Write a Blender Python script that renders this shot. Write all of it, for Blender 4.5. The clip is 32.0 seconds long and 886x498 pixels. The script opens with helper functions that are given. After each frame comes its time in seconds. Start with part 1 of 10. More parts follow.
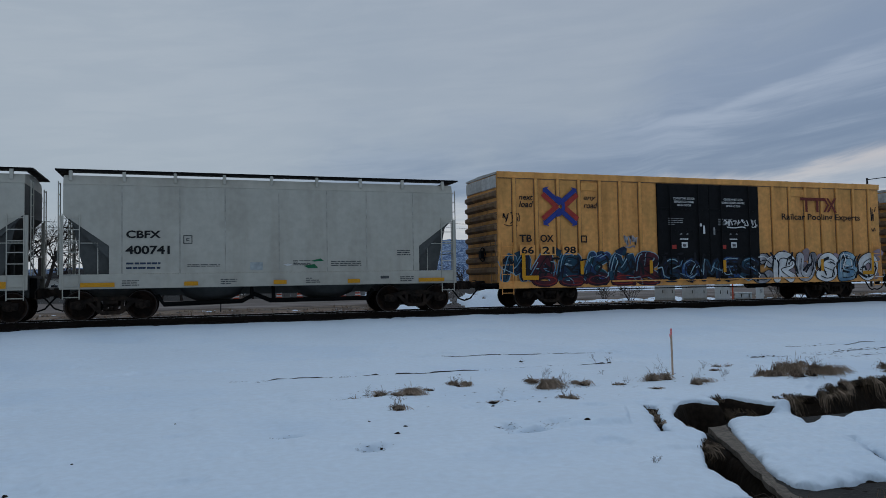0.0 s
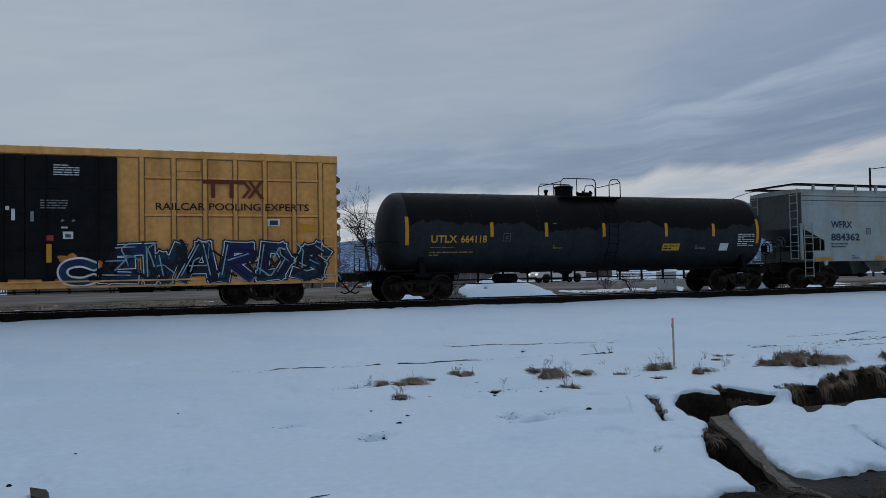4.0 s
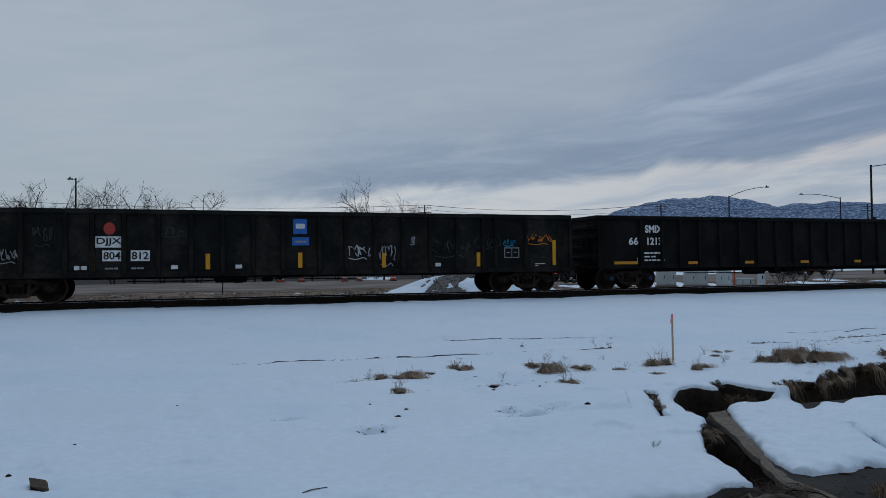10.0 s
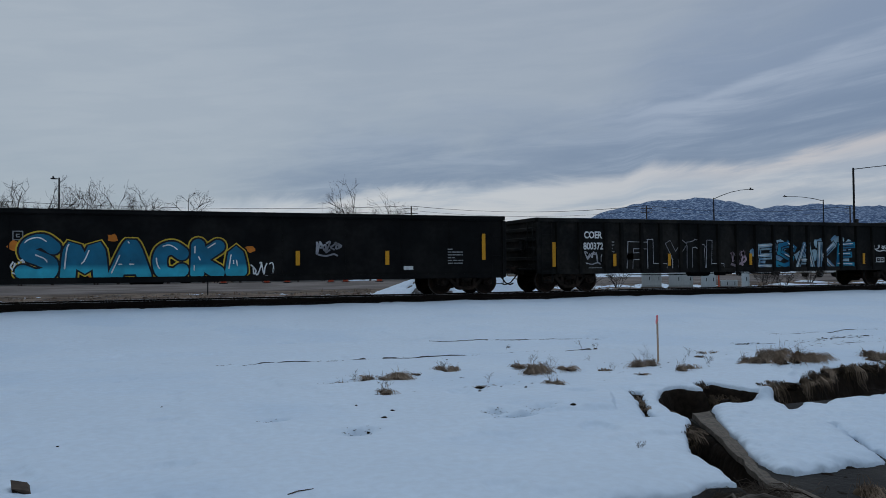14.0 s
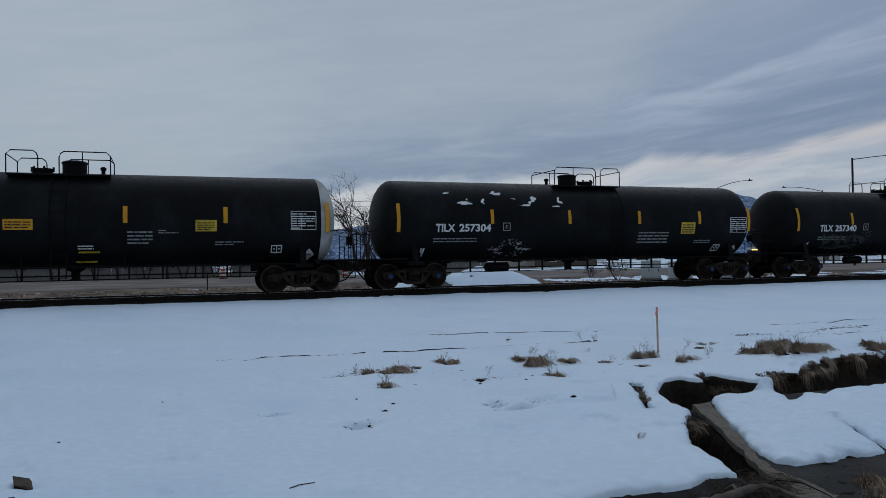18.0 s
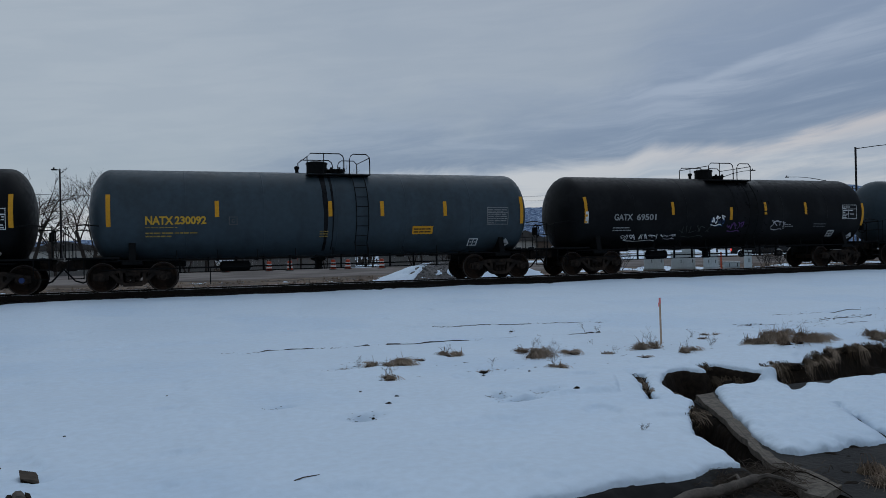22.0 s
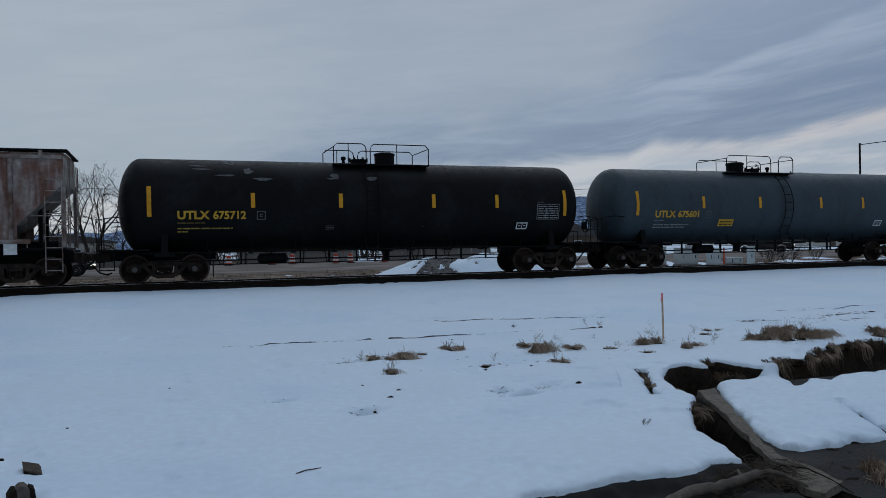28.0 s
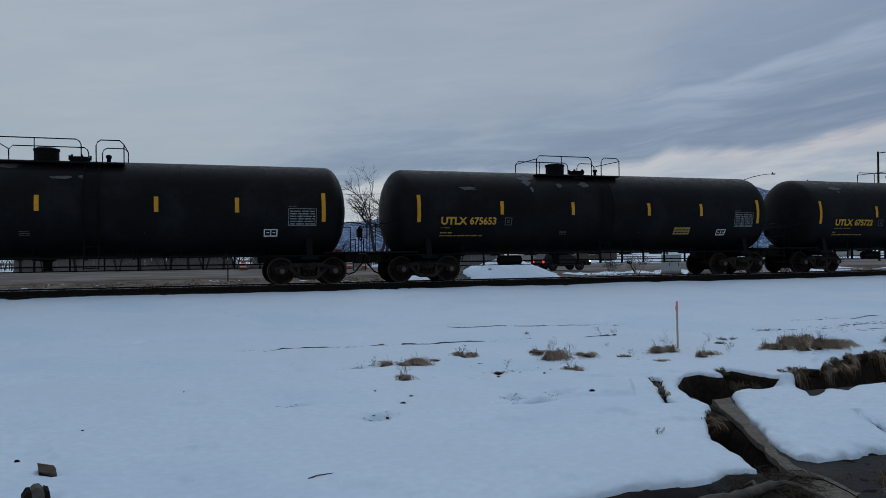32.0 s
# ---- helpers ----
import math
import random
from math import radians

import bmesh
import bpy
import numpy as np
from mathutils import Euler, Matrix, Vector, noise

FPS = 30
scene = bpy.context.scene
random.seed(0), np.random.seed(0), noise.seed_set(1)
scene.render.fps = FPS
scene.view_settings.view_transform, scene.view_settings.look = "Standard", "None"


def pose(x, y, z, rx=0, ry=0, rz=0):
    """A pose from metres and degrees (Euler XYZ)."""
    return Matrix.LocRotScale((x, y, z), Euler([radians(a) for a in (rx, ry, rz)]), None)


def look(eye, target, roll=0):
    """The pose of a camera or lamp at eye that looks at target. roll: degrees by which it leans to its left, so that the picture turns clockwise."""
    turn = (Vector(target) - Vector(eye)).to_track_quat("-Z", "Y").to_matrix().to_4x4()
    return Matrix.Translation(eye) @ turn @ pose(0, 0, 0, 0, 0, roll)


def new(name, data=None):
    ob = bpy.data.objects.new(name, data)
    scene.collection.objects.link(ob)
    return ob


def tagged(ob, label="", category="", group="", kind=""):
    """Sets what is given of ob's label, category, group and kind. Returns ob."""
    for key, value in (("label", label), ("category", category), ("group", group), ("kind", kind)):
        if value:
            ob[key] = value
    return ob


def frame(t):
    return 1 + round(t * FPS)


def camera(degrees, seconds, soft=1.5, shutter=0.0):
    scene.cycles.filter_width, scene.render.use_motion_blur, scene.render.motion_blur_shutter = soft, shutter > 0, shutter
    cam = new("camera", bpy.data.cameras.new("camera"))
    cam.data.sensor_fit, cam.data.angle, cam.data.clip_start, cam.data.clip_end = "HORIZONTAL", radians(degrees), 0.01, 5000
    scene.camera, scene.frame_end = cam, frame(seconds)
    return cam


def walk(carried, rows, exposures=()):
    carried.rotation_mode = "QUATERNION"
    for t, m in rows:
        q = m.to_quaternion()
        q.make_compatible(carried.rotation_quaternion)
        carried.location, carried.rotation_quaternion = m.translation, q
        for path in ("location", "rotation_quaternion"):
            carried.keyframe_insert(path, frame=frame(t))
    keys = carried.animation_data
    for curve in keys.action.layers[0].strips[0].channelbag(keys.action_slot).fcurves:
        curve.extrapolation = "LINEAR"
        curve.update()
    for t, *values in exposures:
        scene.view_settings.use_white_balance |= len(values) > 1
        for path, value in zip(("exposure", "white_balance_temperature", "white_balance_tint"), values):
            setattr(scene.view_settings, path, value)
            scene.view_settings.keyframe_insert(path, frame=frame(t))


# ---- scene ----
# ---- camera ----
cam = camera(61.31, 32.0, soft=0.42)
EYE_Z = 1.032


def aim(yaw, pitch, roll):
    """Camera pose from compass yaw, pitch and roll in degrees at the standing point."""
    return pose(0, 0, EYE_Z) @ pose(0, 0, 0, 0, 0, -yaw) @ pose(0, 0, 0, 90 + pitch) @ pose(0, 0, 0, 0, 0, roll)


walk(cam, [
    (0.0, aim(19.496, 2.467, -0.979)),
    (0.5, aim(19.549, 2.349, -1.036)),
    (1.0, aim(19.478, 2.226, -0.985)),
    (1.5, aim(19.330, 2.097, -0.965)),
    (2.0, aim(19.292, 1.973, -0.981)),
    (2.5, aim(19.398, 1.936, -1.018)),
    (3.0, aim(19.419, 1.934, -1.005)),
    (3.5, aim(19.337, 1.819, -1.026)),
    (5.5, aim(19.554, 1.508, -1.032)),
    (6.0, aim(19.607, 1.376, -0.962)),
    (6.5, aim(19.690, 1.093, -1.041)),
    (7.0, aim(19.584, 0.803, -1.132)),
    (7.5, aim(19.105, 0.589, -1.155)),
    (8.0, aim(18.543, 0.648, -1.006)),
    (8.5, aim(18.337, 0.941, -0.793)),
    (9.0, aim(18.558, 1.191, -0.559)),
    (9.5, aim(19.030, 1.296, -0.609)),
    (10.0, aim(19.342, 1.251, -0.585)),
    (10.5, aim(19.643, 1.272, -0.678)),
    (11.0, aim(19.928, 1.414, -0.693)),
    (11.5, aim(20.175, 1.530, -0.630)),
    (12.0, aim(20.322, 1.552, -0.551)),
    (12.5, aim(20.371, 1.523, -0.474)),
    (13.0, aim(20.380, 1.451, -0.459)),
    (13.5, aim(20.384, 1.369, -0.529)),
    (14.0, aim(20.378, 1.321, -0.474)),
    (14.5, aim(20.488, 1.481, -0.625)),
    (16.5, aim(20.559, 1.440, -0.812)),
    (17.0, aim(20.509, 1.260, -0.818)),
    (17.5, aim(20.478, 1.057, -0.888)),
    (18.0, aim(20.420, 0.807, -0.905)),
    (18.5, aim(20.405, 0.588, -0.958)),
    (19.0, aim(20.353, 0.434, -0.944)),
    (19.5, aim(20.298, 0.308, -0.959)),
    (20.0, aim(20.277, 0.268, -1.010)),
    (20.5, aim(20.285, 0.299, -1.093)),
    (21.0, aim(20.294, 0.319, -1.173)),
    (21.5, aim(20.256, 0.305, -1.219)),
    (22.0, aim(20.213, 0.221, -1.289)),
    (22.5, aim(20.184, 0.078, -1.245)),
    (23.0, aim(20.142, -0.072, -1.166)),
    (23.5, aim(20.138, -0.129, -1.157)),
    (24.0, aim(20.130, 0.022, -1.114)),
    (24.5, aim(20.186, 0.294, -1.158)),
    (25.0, aim(20.191, 0.352, -1.174)),
    (25.5, aim(20.167, 0.370, -1.237)),
    (27.5, aim(20.008, -0.118, -1.034)),
    (28.0, aim(20.008, -0.211, -1.010)),
    (28.5, aim(19.920, -0.334, -0.906)),
    (29.0, aim(19.753, -0.499, -0.790)),
    (29.5, aim(19.532, -0.566, -0.746)),
    (30.0, aim(19.400, -0.452, -0.724)),
    (30.5, aim(19.128, -0.118, -0.711)),
    (31.0, aim(18.834, 0.233, -0.703)),
    (31.5, aim(18.746, 0.348, -0.641)),
    (32.0, aim(18.969, 0.278, -0.591)),
], exposures=((0, 0.0, 6200, 10), (32, 0.0, 6200, 10)))

# ---- world, sun, exposure ----
world = bpy.data.worlds.new("world")
scene.world = world
world.use_nodes = True
wn, wl = world.node_tree.nodes, world.node_tree.links
wn.clear()


def wnode(kind, **props):
    n = wn.new(kind)
    for k, v in props.items():
        if k == "op":
            n.operation = v
        elif k == "blend":
            n.data_type, n.blend_type = "RGBA", v
    return n


def wmath(op, a, b=None, c=None):
    n = wnode("ShaderNodeMath", op=op)
    for i, v in enumerate((a, b, c)):
        if v is None:
            continue
        if isinstance(v, (int, float)):
            n.inputs[i].default_value = v
        else:
            wl.new(v, n.inputs[i])
    return n.outputs[0]


def wmix(fac, a, b):
    n = wnode("ShaderNodeMix", blend="MIX")
    for i, v in ((0, fac), (6, a), (7, b)):
        if isinstance(v, tuple):
            n.inputs[i].default_value = (*v, 1)
        elif isinstance(v, float):
            n.inputs[i].default_value = v
        else:
            wl.new(v, n.inputs[i])
    return n.outputs[2]


def wramp(v, a, b):
    n = wn.new("ShaderNodeMapRange")
    n.interpolation_type = "SMOOTHSTEP"
    n.inputs[1].default_value, n.inputs[2].default_value = a, b
    wl.new(v, n.inputs[0])
    return n.outputs[0]


wtc = wn.new("ShaderNodeTexCoord")
wsep = wn.new("ShaderNodeSeparateXYZ")
wl.new(wtc.outputs["Generated"], wsep.inputs[0])
wx, wz = wsep.outputs[0], wsep.outputs[2]


def wnoise(sx, sy, sz, scale, detail, rough=0.55, dist=0.0):
    m = wn.new("ShaderNodeMapping")
    m.inputs["Scale"].default_value = (sx, sy, sz)
    wl.new(wtc.outputs["Generated"], m.inputs[0])
    n = wn.new("ShaderNodeTexNoise")
    n.inputs["Scale"].default_value, n.inputs["Detail"].default_value = scale, detail
    n.inputs["Roughness"].default_value, n.inputs["Distortion"].default_value = rough, dist
    wl.new(m.outputs[0], n.inputs["Vector"])
    return n.outputs["Fac"]


SUN_EL, SUN_AZ = radians(52), radians(35)
nishita = wn.new("ShaderNodeTexSky")
nishita.sky_type, nishita.sun_disc = "NISHITA", False
nishita.sun_elevation, nishita.sun_rotation = SUN_EL, SUN_AZ
sky_dim = wnode("ShaderNodeMix", blend="MULTIPLY")
sky_dim.inputs[0].default_value = 1.0
sky_dim.inputs[7].default_value = (0.1, 0.1, 0.1, 1)
wl.new(nishita.outputs[0], sky_dim.inputs[6])


def wline(v, lo, hi, pts):
    """A height that follows straight pieces between (v, height) points."""
    n = wn.new("ShaderNodeValToRGB")
    e = n.color_ramp.elements
    while len(e) < len(pts):
        e.new(0.5)
    for k, (a, h) in enumerate(pts):
        e[k].position, e[k].color = (a - lo) / (hi - lo), (h, h, h, 1)
    wl.new(wmath("MULTIPLY_ADD", v, 1 / (hi - lo), -lo / (hi - lo)), n.inputs[0])
    return n.outputs[0]


def wflow(u, v, su, sv, scale, detail, rough=0.55, dist=0.0):
    """Noise drawn out along a cloud rim: u runs along it, v across."""
    c = wn.new("ShaderNodeCombineXYZ")
    wl.new(wmath("MULTIPLY", u, su), c.inputs[0])
    wl.new(wmath("MULTIPLY", v, sv), c.inputs[1])
    n = wn.new("ShaderNodeTexNoise")
    n.inputs["Scale"].default_value, n.inputs["Detail"].default_value = scale, detail
    n.inputs["Roughness"].default_value, n.inputs["Distortion"].default_value = rough, dist
    wl.new(c.outputs[0], n.inputs["Vector"])
    return n.outputs["Fac"]


# the deck's lower rim stands higher towards the west, where the sky is open; a dark belly hangs over it
rim = wline(wx, -1.0, 1.0, ((-1.0, 0.03), (-0.2, 0.05), (0.1, 0.08), (0.34, 0.103), (0.50, 0.108), (0.555, 0.112), (0.585, 0.123), (0.66, 0.124), (0.726, 0.137), (0.77, 0.146), (1.0, 0.19)))
belly_top = wline(wx, -1.0, 1.0, ((-1.0, 0.0), (-0.1, 0.04), (0.06, 0.10), (0.14, 0.145), (0.21, 0.175), (0.46, 0.185), (0.52, 0.21), (0.56, 0.25), (0.62, 0.31), (0.8, 0.40), (1.0, 0.45)))
fold = wline(wx, -1.0, 1.0, ((-1.0, 0.15), (0.45, 0.203), (0.55, 0.199), (0.625, 0.204), (0.695, 0.234), (0.755, 0.264), (1.0, 0.42)))
big = wnoise(1.0, 1.0, 2.2, 1.6, 5)
above = wmath("SUBTRACT", wz, rim)
wisp = wflow(wx, above, 3.0, 22.0, 2.0, 8, 0.6, 0.4)
puff = wflow(wx, above, 5.0, 14.0, 1.6, 9, 0.62, 0.6)
fine = wnoise(1.0, 1.0, 3.0, 5.0, 9, 0.62, 0.4)
over = wmath("ADD", above, wmath("MULTIPLY_ADD", puff, 0.045, -0.0225))
deck = wmix(wramp(big, 0.36, 0.66), (0.262, 0.312, 0.366), (0.325, 0.365, 0.405))
deck = wmix(wmath("MULTIPLY", wramp(fine, 0.38, 0.70), 0.5), deck, (0.345, 0.383, 0.42))
deck = wmix(wmath("MULTIPLY", wramp(wisp, 0.62, 0.38), 0.22), deck, (0.245, 0.292, 0.345))
# overhead the deck is thinner and bluer
deck = wmix(wramp(wz, 0.36, 0.62), deck, (0.30, 0.365, 0.445))
under = wmath("ADD", wmath("SUBTRACT", belly_top, wz), wmath("ADD", wmath("MULTIPLY_ADD", puff, 0.14, -0.07), wmath("MULTIPLY_ADD", fine, 0.12, -0.06)))
belly = wmath("MULTIPLY", wmath("MULTIPLY", wramp(under, -0.06, 0.10), wramp(wx, -0.08, 0.22)), wramp(wz, 0.50, 0.34))
heavy = wmath("MULTIPLY", wramp(over, 0.13, 0.02), wramp(wisp, 0.72, 0.36))
deck = wmix(wmath("MULTIPLY", belly, 0.85), deck, (0.215, 0.268, 0.352))
deck = wmix(wmath("MULTIPLY", wmath("MULTIPLY", heavy, belly), 0.8), deck, (0.148, 0.198, 0.282))
# a lit fold across the belly in the west
off = wmath("ADD", wmath("SUBTRACT", wz, fold), wmath("MULTIPLY_ADD", puff, 0.03, -0.015))
lit = wmath("MULTIPLY", wmath("MULTIPLY", wramp(off, 0.008, -0.004), wramp(off, -0.055, -0.008)), wramp(wx, 0.44, 0.64))
deck = wmix(wmath("MULTIPLY", lit, wramp(wisp, 0.25, 0.6)), deck, (0.335, 0.382, 0.45))
deck = wmix(wmath("MULTIPLY", wramp(wisp, 0.50, 0.72), wmath("MULTIPLY", belly, 0.40)), deck, (0.30, 0.35, 0.425))
opening = wmix(wramp(wisp, 0.36, 0.62), (0.365, 0.405, 0.455), (0.505, 0.51, 0.515))
opening = wmix(wmath("MULTIPLY", wramp(over, -0.030, -0.004), wramp(wx, 0.45, 0.75)), opening, (0.52, 0.485, 0.47))
veil = wmath("MULTIPLY", wmath("MULTIPLY", wramp(puff, 0.46, 0.64), wramp(wx, 0.50, 0.72)), 0.7)
opening = wmix(veil, opening, (0.285, 0.335, 0.405))
clouds = wmix(wramp(over, -0.006, 0.014), opening, deck)
side = wmix(wramp(wx, -0.25, 0.75), (1.20, 1.185, 1.15), (0.96, 0.97, 0.995))
shade = wnode("ShaderNodeMix", blend="MULTIPLY")
shade.inputs[0].default_value = 1.0
wl.new(clouds, shade.inputs[6])
wl.new(side, shade.inputs[7])
clouds = shade.outputs[2]
sky_all = wmix(0.9, sky_dim.outputs[2], clouds)
wbg = wn.new("ShaderNodeBackground")
wbg.inputs["Strength"].default_value = 1.0
wl.new(sky_all, wbg.inputs["Color"])
wout = wn.new("ShaderNodeOutputWorld")
wl.new(wbg.outputs[0], wout.inputs["Surface"])

sun_data = bpy.data.lights.new("sun", "SUN")
sun_data.energy, sun_data.angle, sun_data.color = 0.5, radians(60), (0.92, 0.97, 1.0)
sun = new("sun", sun_data)
sun.matrix_world = look((0, 0, 60), (-60 * math.cos(SUN_EL) * math.sin(SUN_AZ), -60 * math.cos(SUN_EL) * math.cos(SUN_AZ), 60 - 60 * math.sin(SUN_EL)))
scene.view_settings.exposure = 0.0

# ---- materials ----
def material(name, color, rough=0.7, metal=0.0, vary=0.25, grain=8.0, second=None, amount=0.0, blot=1.2, bump=0.15, streak=0.0,
             island=0.0, coat=0.0, spec=0.18, chalk=0.0):
    """A surface with grain and larger blots, optional second colour in patches and vertical streaks, in metres."""
    m = bpy.data.materials.new(name)
    m.use_nodes = True
    n, l = m.node_tree.nodes, m.node_tree.links
    bsdf = n["Principled BSDF"]
    tc = n.new("ShaderNodeTexCoord")
    src = tc.outputs["Object"]

    def tex(scale, detail=5, stretch=(1, 1, 1)):
        mp = n.new("ShaderNodeMapping")
        mp.inputs["Scale"].default_value = stretch
        l.new(src, mp.inputs[0])
        t = n.new("ShaderNodeTexNoise")
        t.inputs["Scale"].default_value, t.inputs["Detail"].default_value = scale, detail
        l.new(mp.outputs[0], t.inputs["Vector"])
        return t.outputs["Fac"]

    def remap(v, a, b, c, d):
        r = n.new("ShaderNodeMapRange")
        for i, x in enumerate((a, b, c, d)):
            r.inputs[i + 1].default_value = x
        l.new(v, r.inputs[0])
        return r.outputs[0]

    def mix(kind, fac, a, b):
        x = n.new("ShaderNodeMix")
        x.data_type, x.blend_type = "RGBA", kind
        for i, v in ((0, fac), (6, a), (7, b)):
            if isinstance(v, tuple):
                x.inputs[i].default_value = (*v, 1)
            elif isinstance(v, (int, float)):
                x.inputs[i].default_value = v
            else:
                l.new(v, x.inputs[i])
        return x.outputs[2]

    small, large = tex(grain), tex(blot, 4)
    col = color
    if second:
        col = mix("MIX", remap(large, 0.62 - amount * 0.35, 0.72 - amount * 0.25, 0, 1), color, second)
    if streak:
        st = tex(2.2, 6, (1, 1, 0.12))
        col = mix("MULTIPLY", remap(st, 0.45, 0.75, 0, streak), col, (0.42, 0.36, 0.30))
    if chalk:
        ch = tex(4.5, 7, (1, 1, 0.16))
        col = mix("MIX", remap(ch, 0.47, 0.66, 0, chalk), col, (0.36, 0.335, 0.32))
    v = remap(small, 0.3, 0.7, 1 - vary, 1 + vary * 0.6)
    v2 = remap(large, 0.3, 0.7, 1 - vary * 0.7, 1 + vary * 0.4)
    hsv = n.new("ShaderNodeHueSaturation")
    mul = n.new("ShaderNodeMath")
    mul.operation = "MULTIPLY"
    l.new(v, mul.inputs[0])
    l.new(v2, mul.inputs[1])
    val = mul.outputs[0]
    if island:
        geo = n.new("ShaderNodeNewGeometry")
        mul2 = n.new("ShaderNodeMath")
        mul2.operation = "MULTIPLY"
        l.new(val, mul2.inputs[0])
        l.new(remap(geo.outputs["Random Per Island"], 0, 1, 1 - island, 1 + island), mul2.inputs[1])
        val = mul2.outputs[0]
    l.new(val, hsv.inputs["Value"])
    if isinstance(col, tuple):
        hsv.inputs["Color"].default_value = (*col, 1)
    else:
        l.new(col, hsv.inputs["Color"])
    l.new(hsv.outputs[0], bsdf.inputs["Base Color"])
    l.new(remap(small, 0.3, 0.7, max(0.02, rough - 0.12), min(1, rough + 0.1)), bsdf.inputs["Roughness"])
    bsdf.inputs["Metallic"].default_value = metal
    bsdf.inputs["Coat Weight"].default_value = coat
    bsdf.inputs["Specular IOR Level"].default_value = spec
    if bump:
        b = n.new("ShaderNodeBump")
        b.inputs["Strength"].default_value, b.inputs["Distance"].default_value = bump, 0.02
        l.new(small, b.inputs["Height"])
        l.new(b.outputs[0], bsdf.inputs["Normal"])
    return m


def glow(name, color, strength):
    m = bpy.data.materials.new(name)
    m.use_nodes = True
    b = m.node_tree.nodes["Principled BSDF"]
    b.inputs["Base Color"].default_value = (*color, 1)
    b.inputs["Emission Color"].default_value = (*color, 1)
    b.inputs["Emission Strength"].default_value = strength
    return m


SNOW = material("snow", (0.63, 0.72, 0.815), 0.55, vary=0.07, grain=11, second=(0.565, 0.665, 0.775), amount=0.35, blot=0.33, bump=0.5)
DIRT = material("dirt", (0.095, 0.066, 0.047), 0.95, vary=0.5, grain=7, second=(0.165, 0.12, 0.086), amount=0.5, blot=0.5, bump=0.8)
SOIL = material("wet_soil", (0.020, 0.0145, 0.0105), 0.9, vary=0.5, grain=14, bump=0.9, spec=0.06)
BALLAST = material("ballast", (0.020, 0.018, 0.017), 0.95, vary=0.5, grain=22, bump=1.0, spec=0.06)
STONE = material("crushed_stone", (0.16, 0.15, 0.145), 0.95, vary=0.4, grain=18, bump=0.6, island=0.5)
ASPHALT = material("asphalt", (0.125, 0.103, 0.092), 0.9, vary=0.25, grain=30, second=(0.18, 0.152, 0.136), amount=0.5, blot=0.25, bump=0.3)
CONCRETE = material("concrete", (0.175, 0.148, 0.12), 0.9, vary=0.45, grain=22, second=(0.12, 0.10, 0.082), amount=0.5, blot=2.0, bump=0.6)
MUD = material("wet_silt", (0.024, 0.0225, 0.022), 0.75, vary=0.35, grain=9, second=(0.033, 0.030, 0.028), amount=0.5, blot=1.5, bump=0.5, spec=0.10)
# rut dirt, also painted in as the shadow under the crust's edge
RUTDIRTSHADE = material("rut_dirt_and_shade", (0.060, 0.053, 0.050), 0.95, vary=0.4, grain=12, bump=0.3)
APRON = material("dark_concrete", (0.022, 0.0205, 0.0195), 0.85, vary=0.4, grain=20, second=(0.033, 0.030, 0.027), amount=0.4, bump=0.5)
RAIL = material("rail_steel", (0.02, 0.016, 0.014), 0.7, 0.2, vary=0.3, grain=12, spec=0.06)
RAILTOP = material("polished_rail", (0.45, 0.45, 0.46), 0.3, 1.0, vary=0.1, grain=6, bump=0.02)
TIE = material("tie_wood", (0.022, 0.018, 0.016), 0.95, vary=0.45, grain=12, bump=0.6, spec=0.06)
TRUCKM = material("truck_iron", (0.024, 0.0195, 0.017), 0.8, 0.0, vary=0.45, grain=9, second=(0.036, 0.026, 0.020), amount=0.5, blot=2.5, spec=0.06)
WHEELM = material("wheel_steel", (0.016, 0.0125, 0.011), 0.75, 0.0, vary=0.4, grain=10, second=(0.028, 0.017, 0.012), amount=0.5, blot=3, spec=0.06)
TREAD = material("wheel_tread", (0.06, 0.052, 0.048), 0.45, 0.8, vary=0.2)
CAPBLUE = material("bearing_cap_blue", (0.03, 0.055, 0.16), 0.6, vary=0.3)
CAPGREY = material("bearing_cap_grey", (0.11, 0.10, 0.095), 0.6, 0.3, vary=0.3)
BLACKIRON = material("black_iron", (0.0065, 0.0068, 0.0072), 0.6, 0.1, vary=0.35, grain=9, spec=0.06)
HOSE = material("rubber_hose", (0.012, 0.012, 0.012), 0.7, vary=0.2, spec=0.06)
TANKBLACK = material("tank_black", (0.0062, 0.0067, 0.0074), 0.50, vary=0.28, grain=6, second=(0.0100, 0.0105, 0.0112), amount=0.4, blot=0.7, bump=0.04, streak=0.3, spec=0.07)
TANKGREY = material("tank_blue_grey", (0.036, 0.052, 0.064), 0.5, vary=0.14, grain=6, second=(0.030, 0.042, 0.050), amount=0.4, blot=0.5, bump=0.04, streak=0.4)
TANKDARK = material("tank_dark_grey", (0.024, 0.029, 0.033), 0.55, vary=0.25, grain=6, second=(0.019, 0.022, 0.025), amount=0.5, blot=0.8, bump=0.04, streak=0.5, spec=0.1)
SOOT = material("dark_spill", (0.009, 0.009, 0.010), 0.35, vary=0.3, grain=5, spec=0.06)
WHITECAP = material("white_tank_paint", (0.42, 0.42, 0.41), 0.6, vary=0.12, grain=6, streak=0.5, second=(0.30, 0.29, 0.27), amount=0.4)
HOPGREY = material("hopper_grey_paint", (0.435, 0.42, 0.365), 0.6, vary=0.08, grain=5, second=(0.385, 0.37, 0.32), amount=0.4, blot=0.6, bump=0.05, streak=0.25)
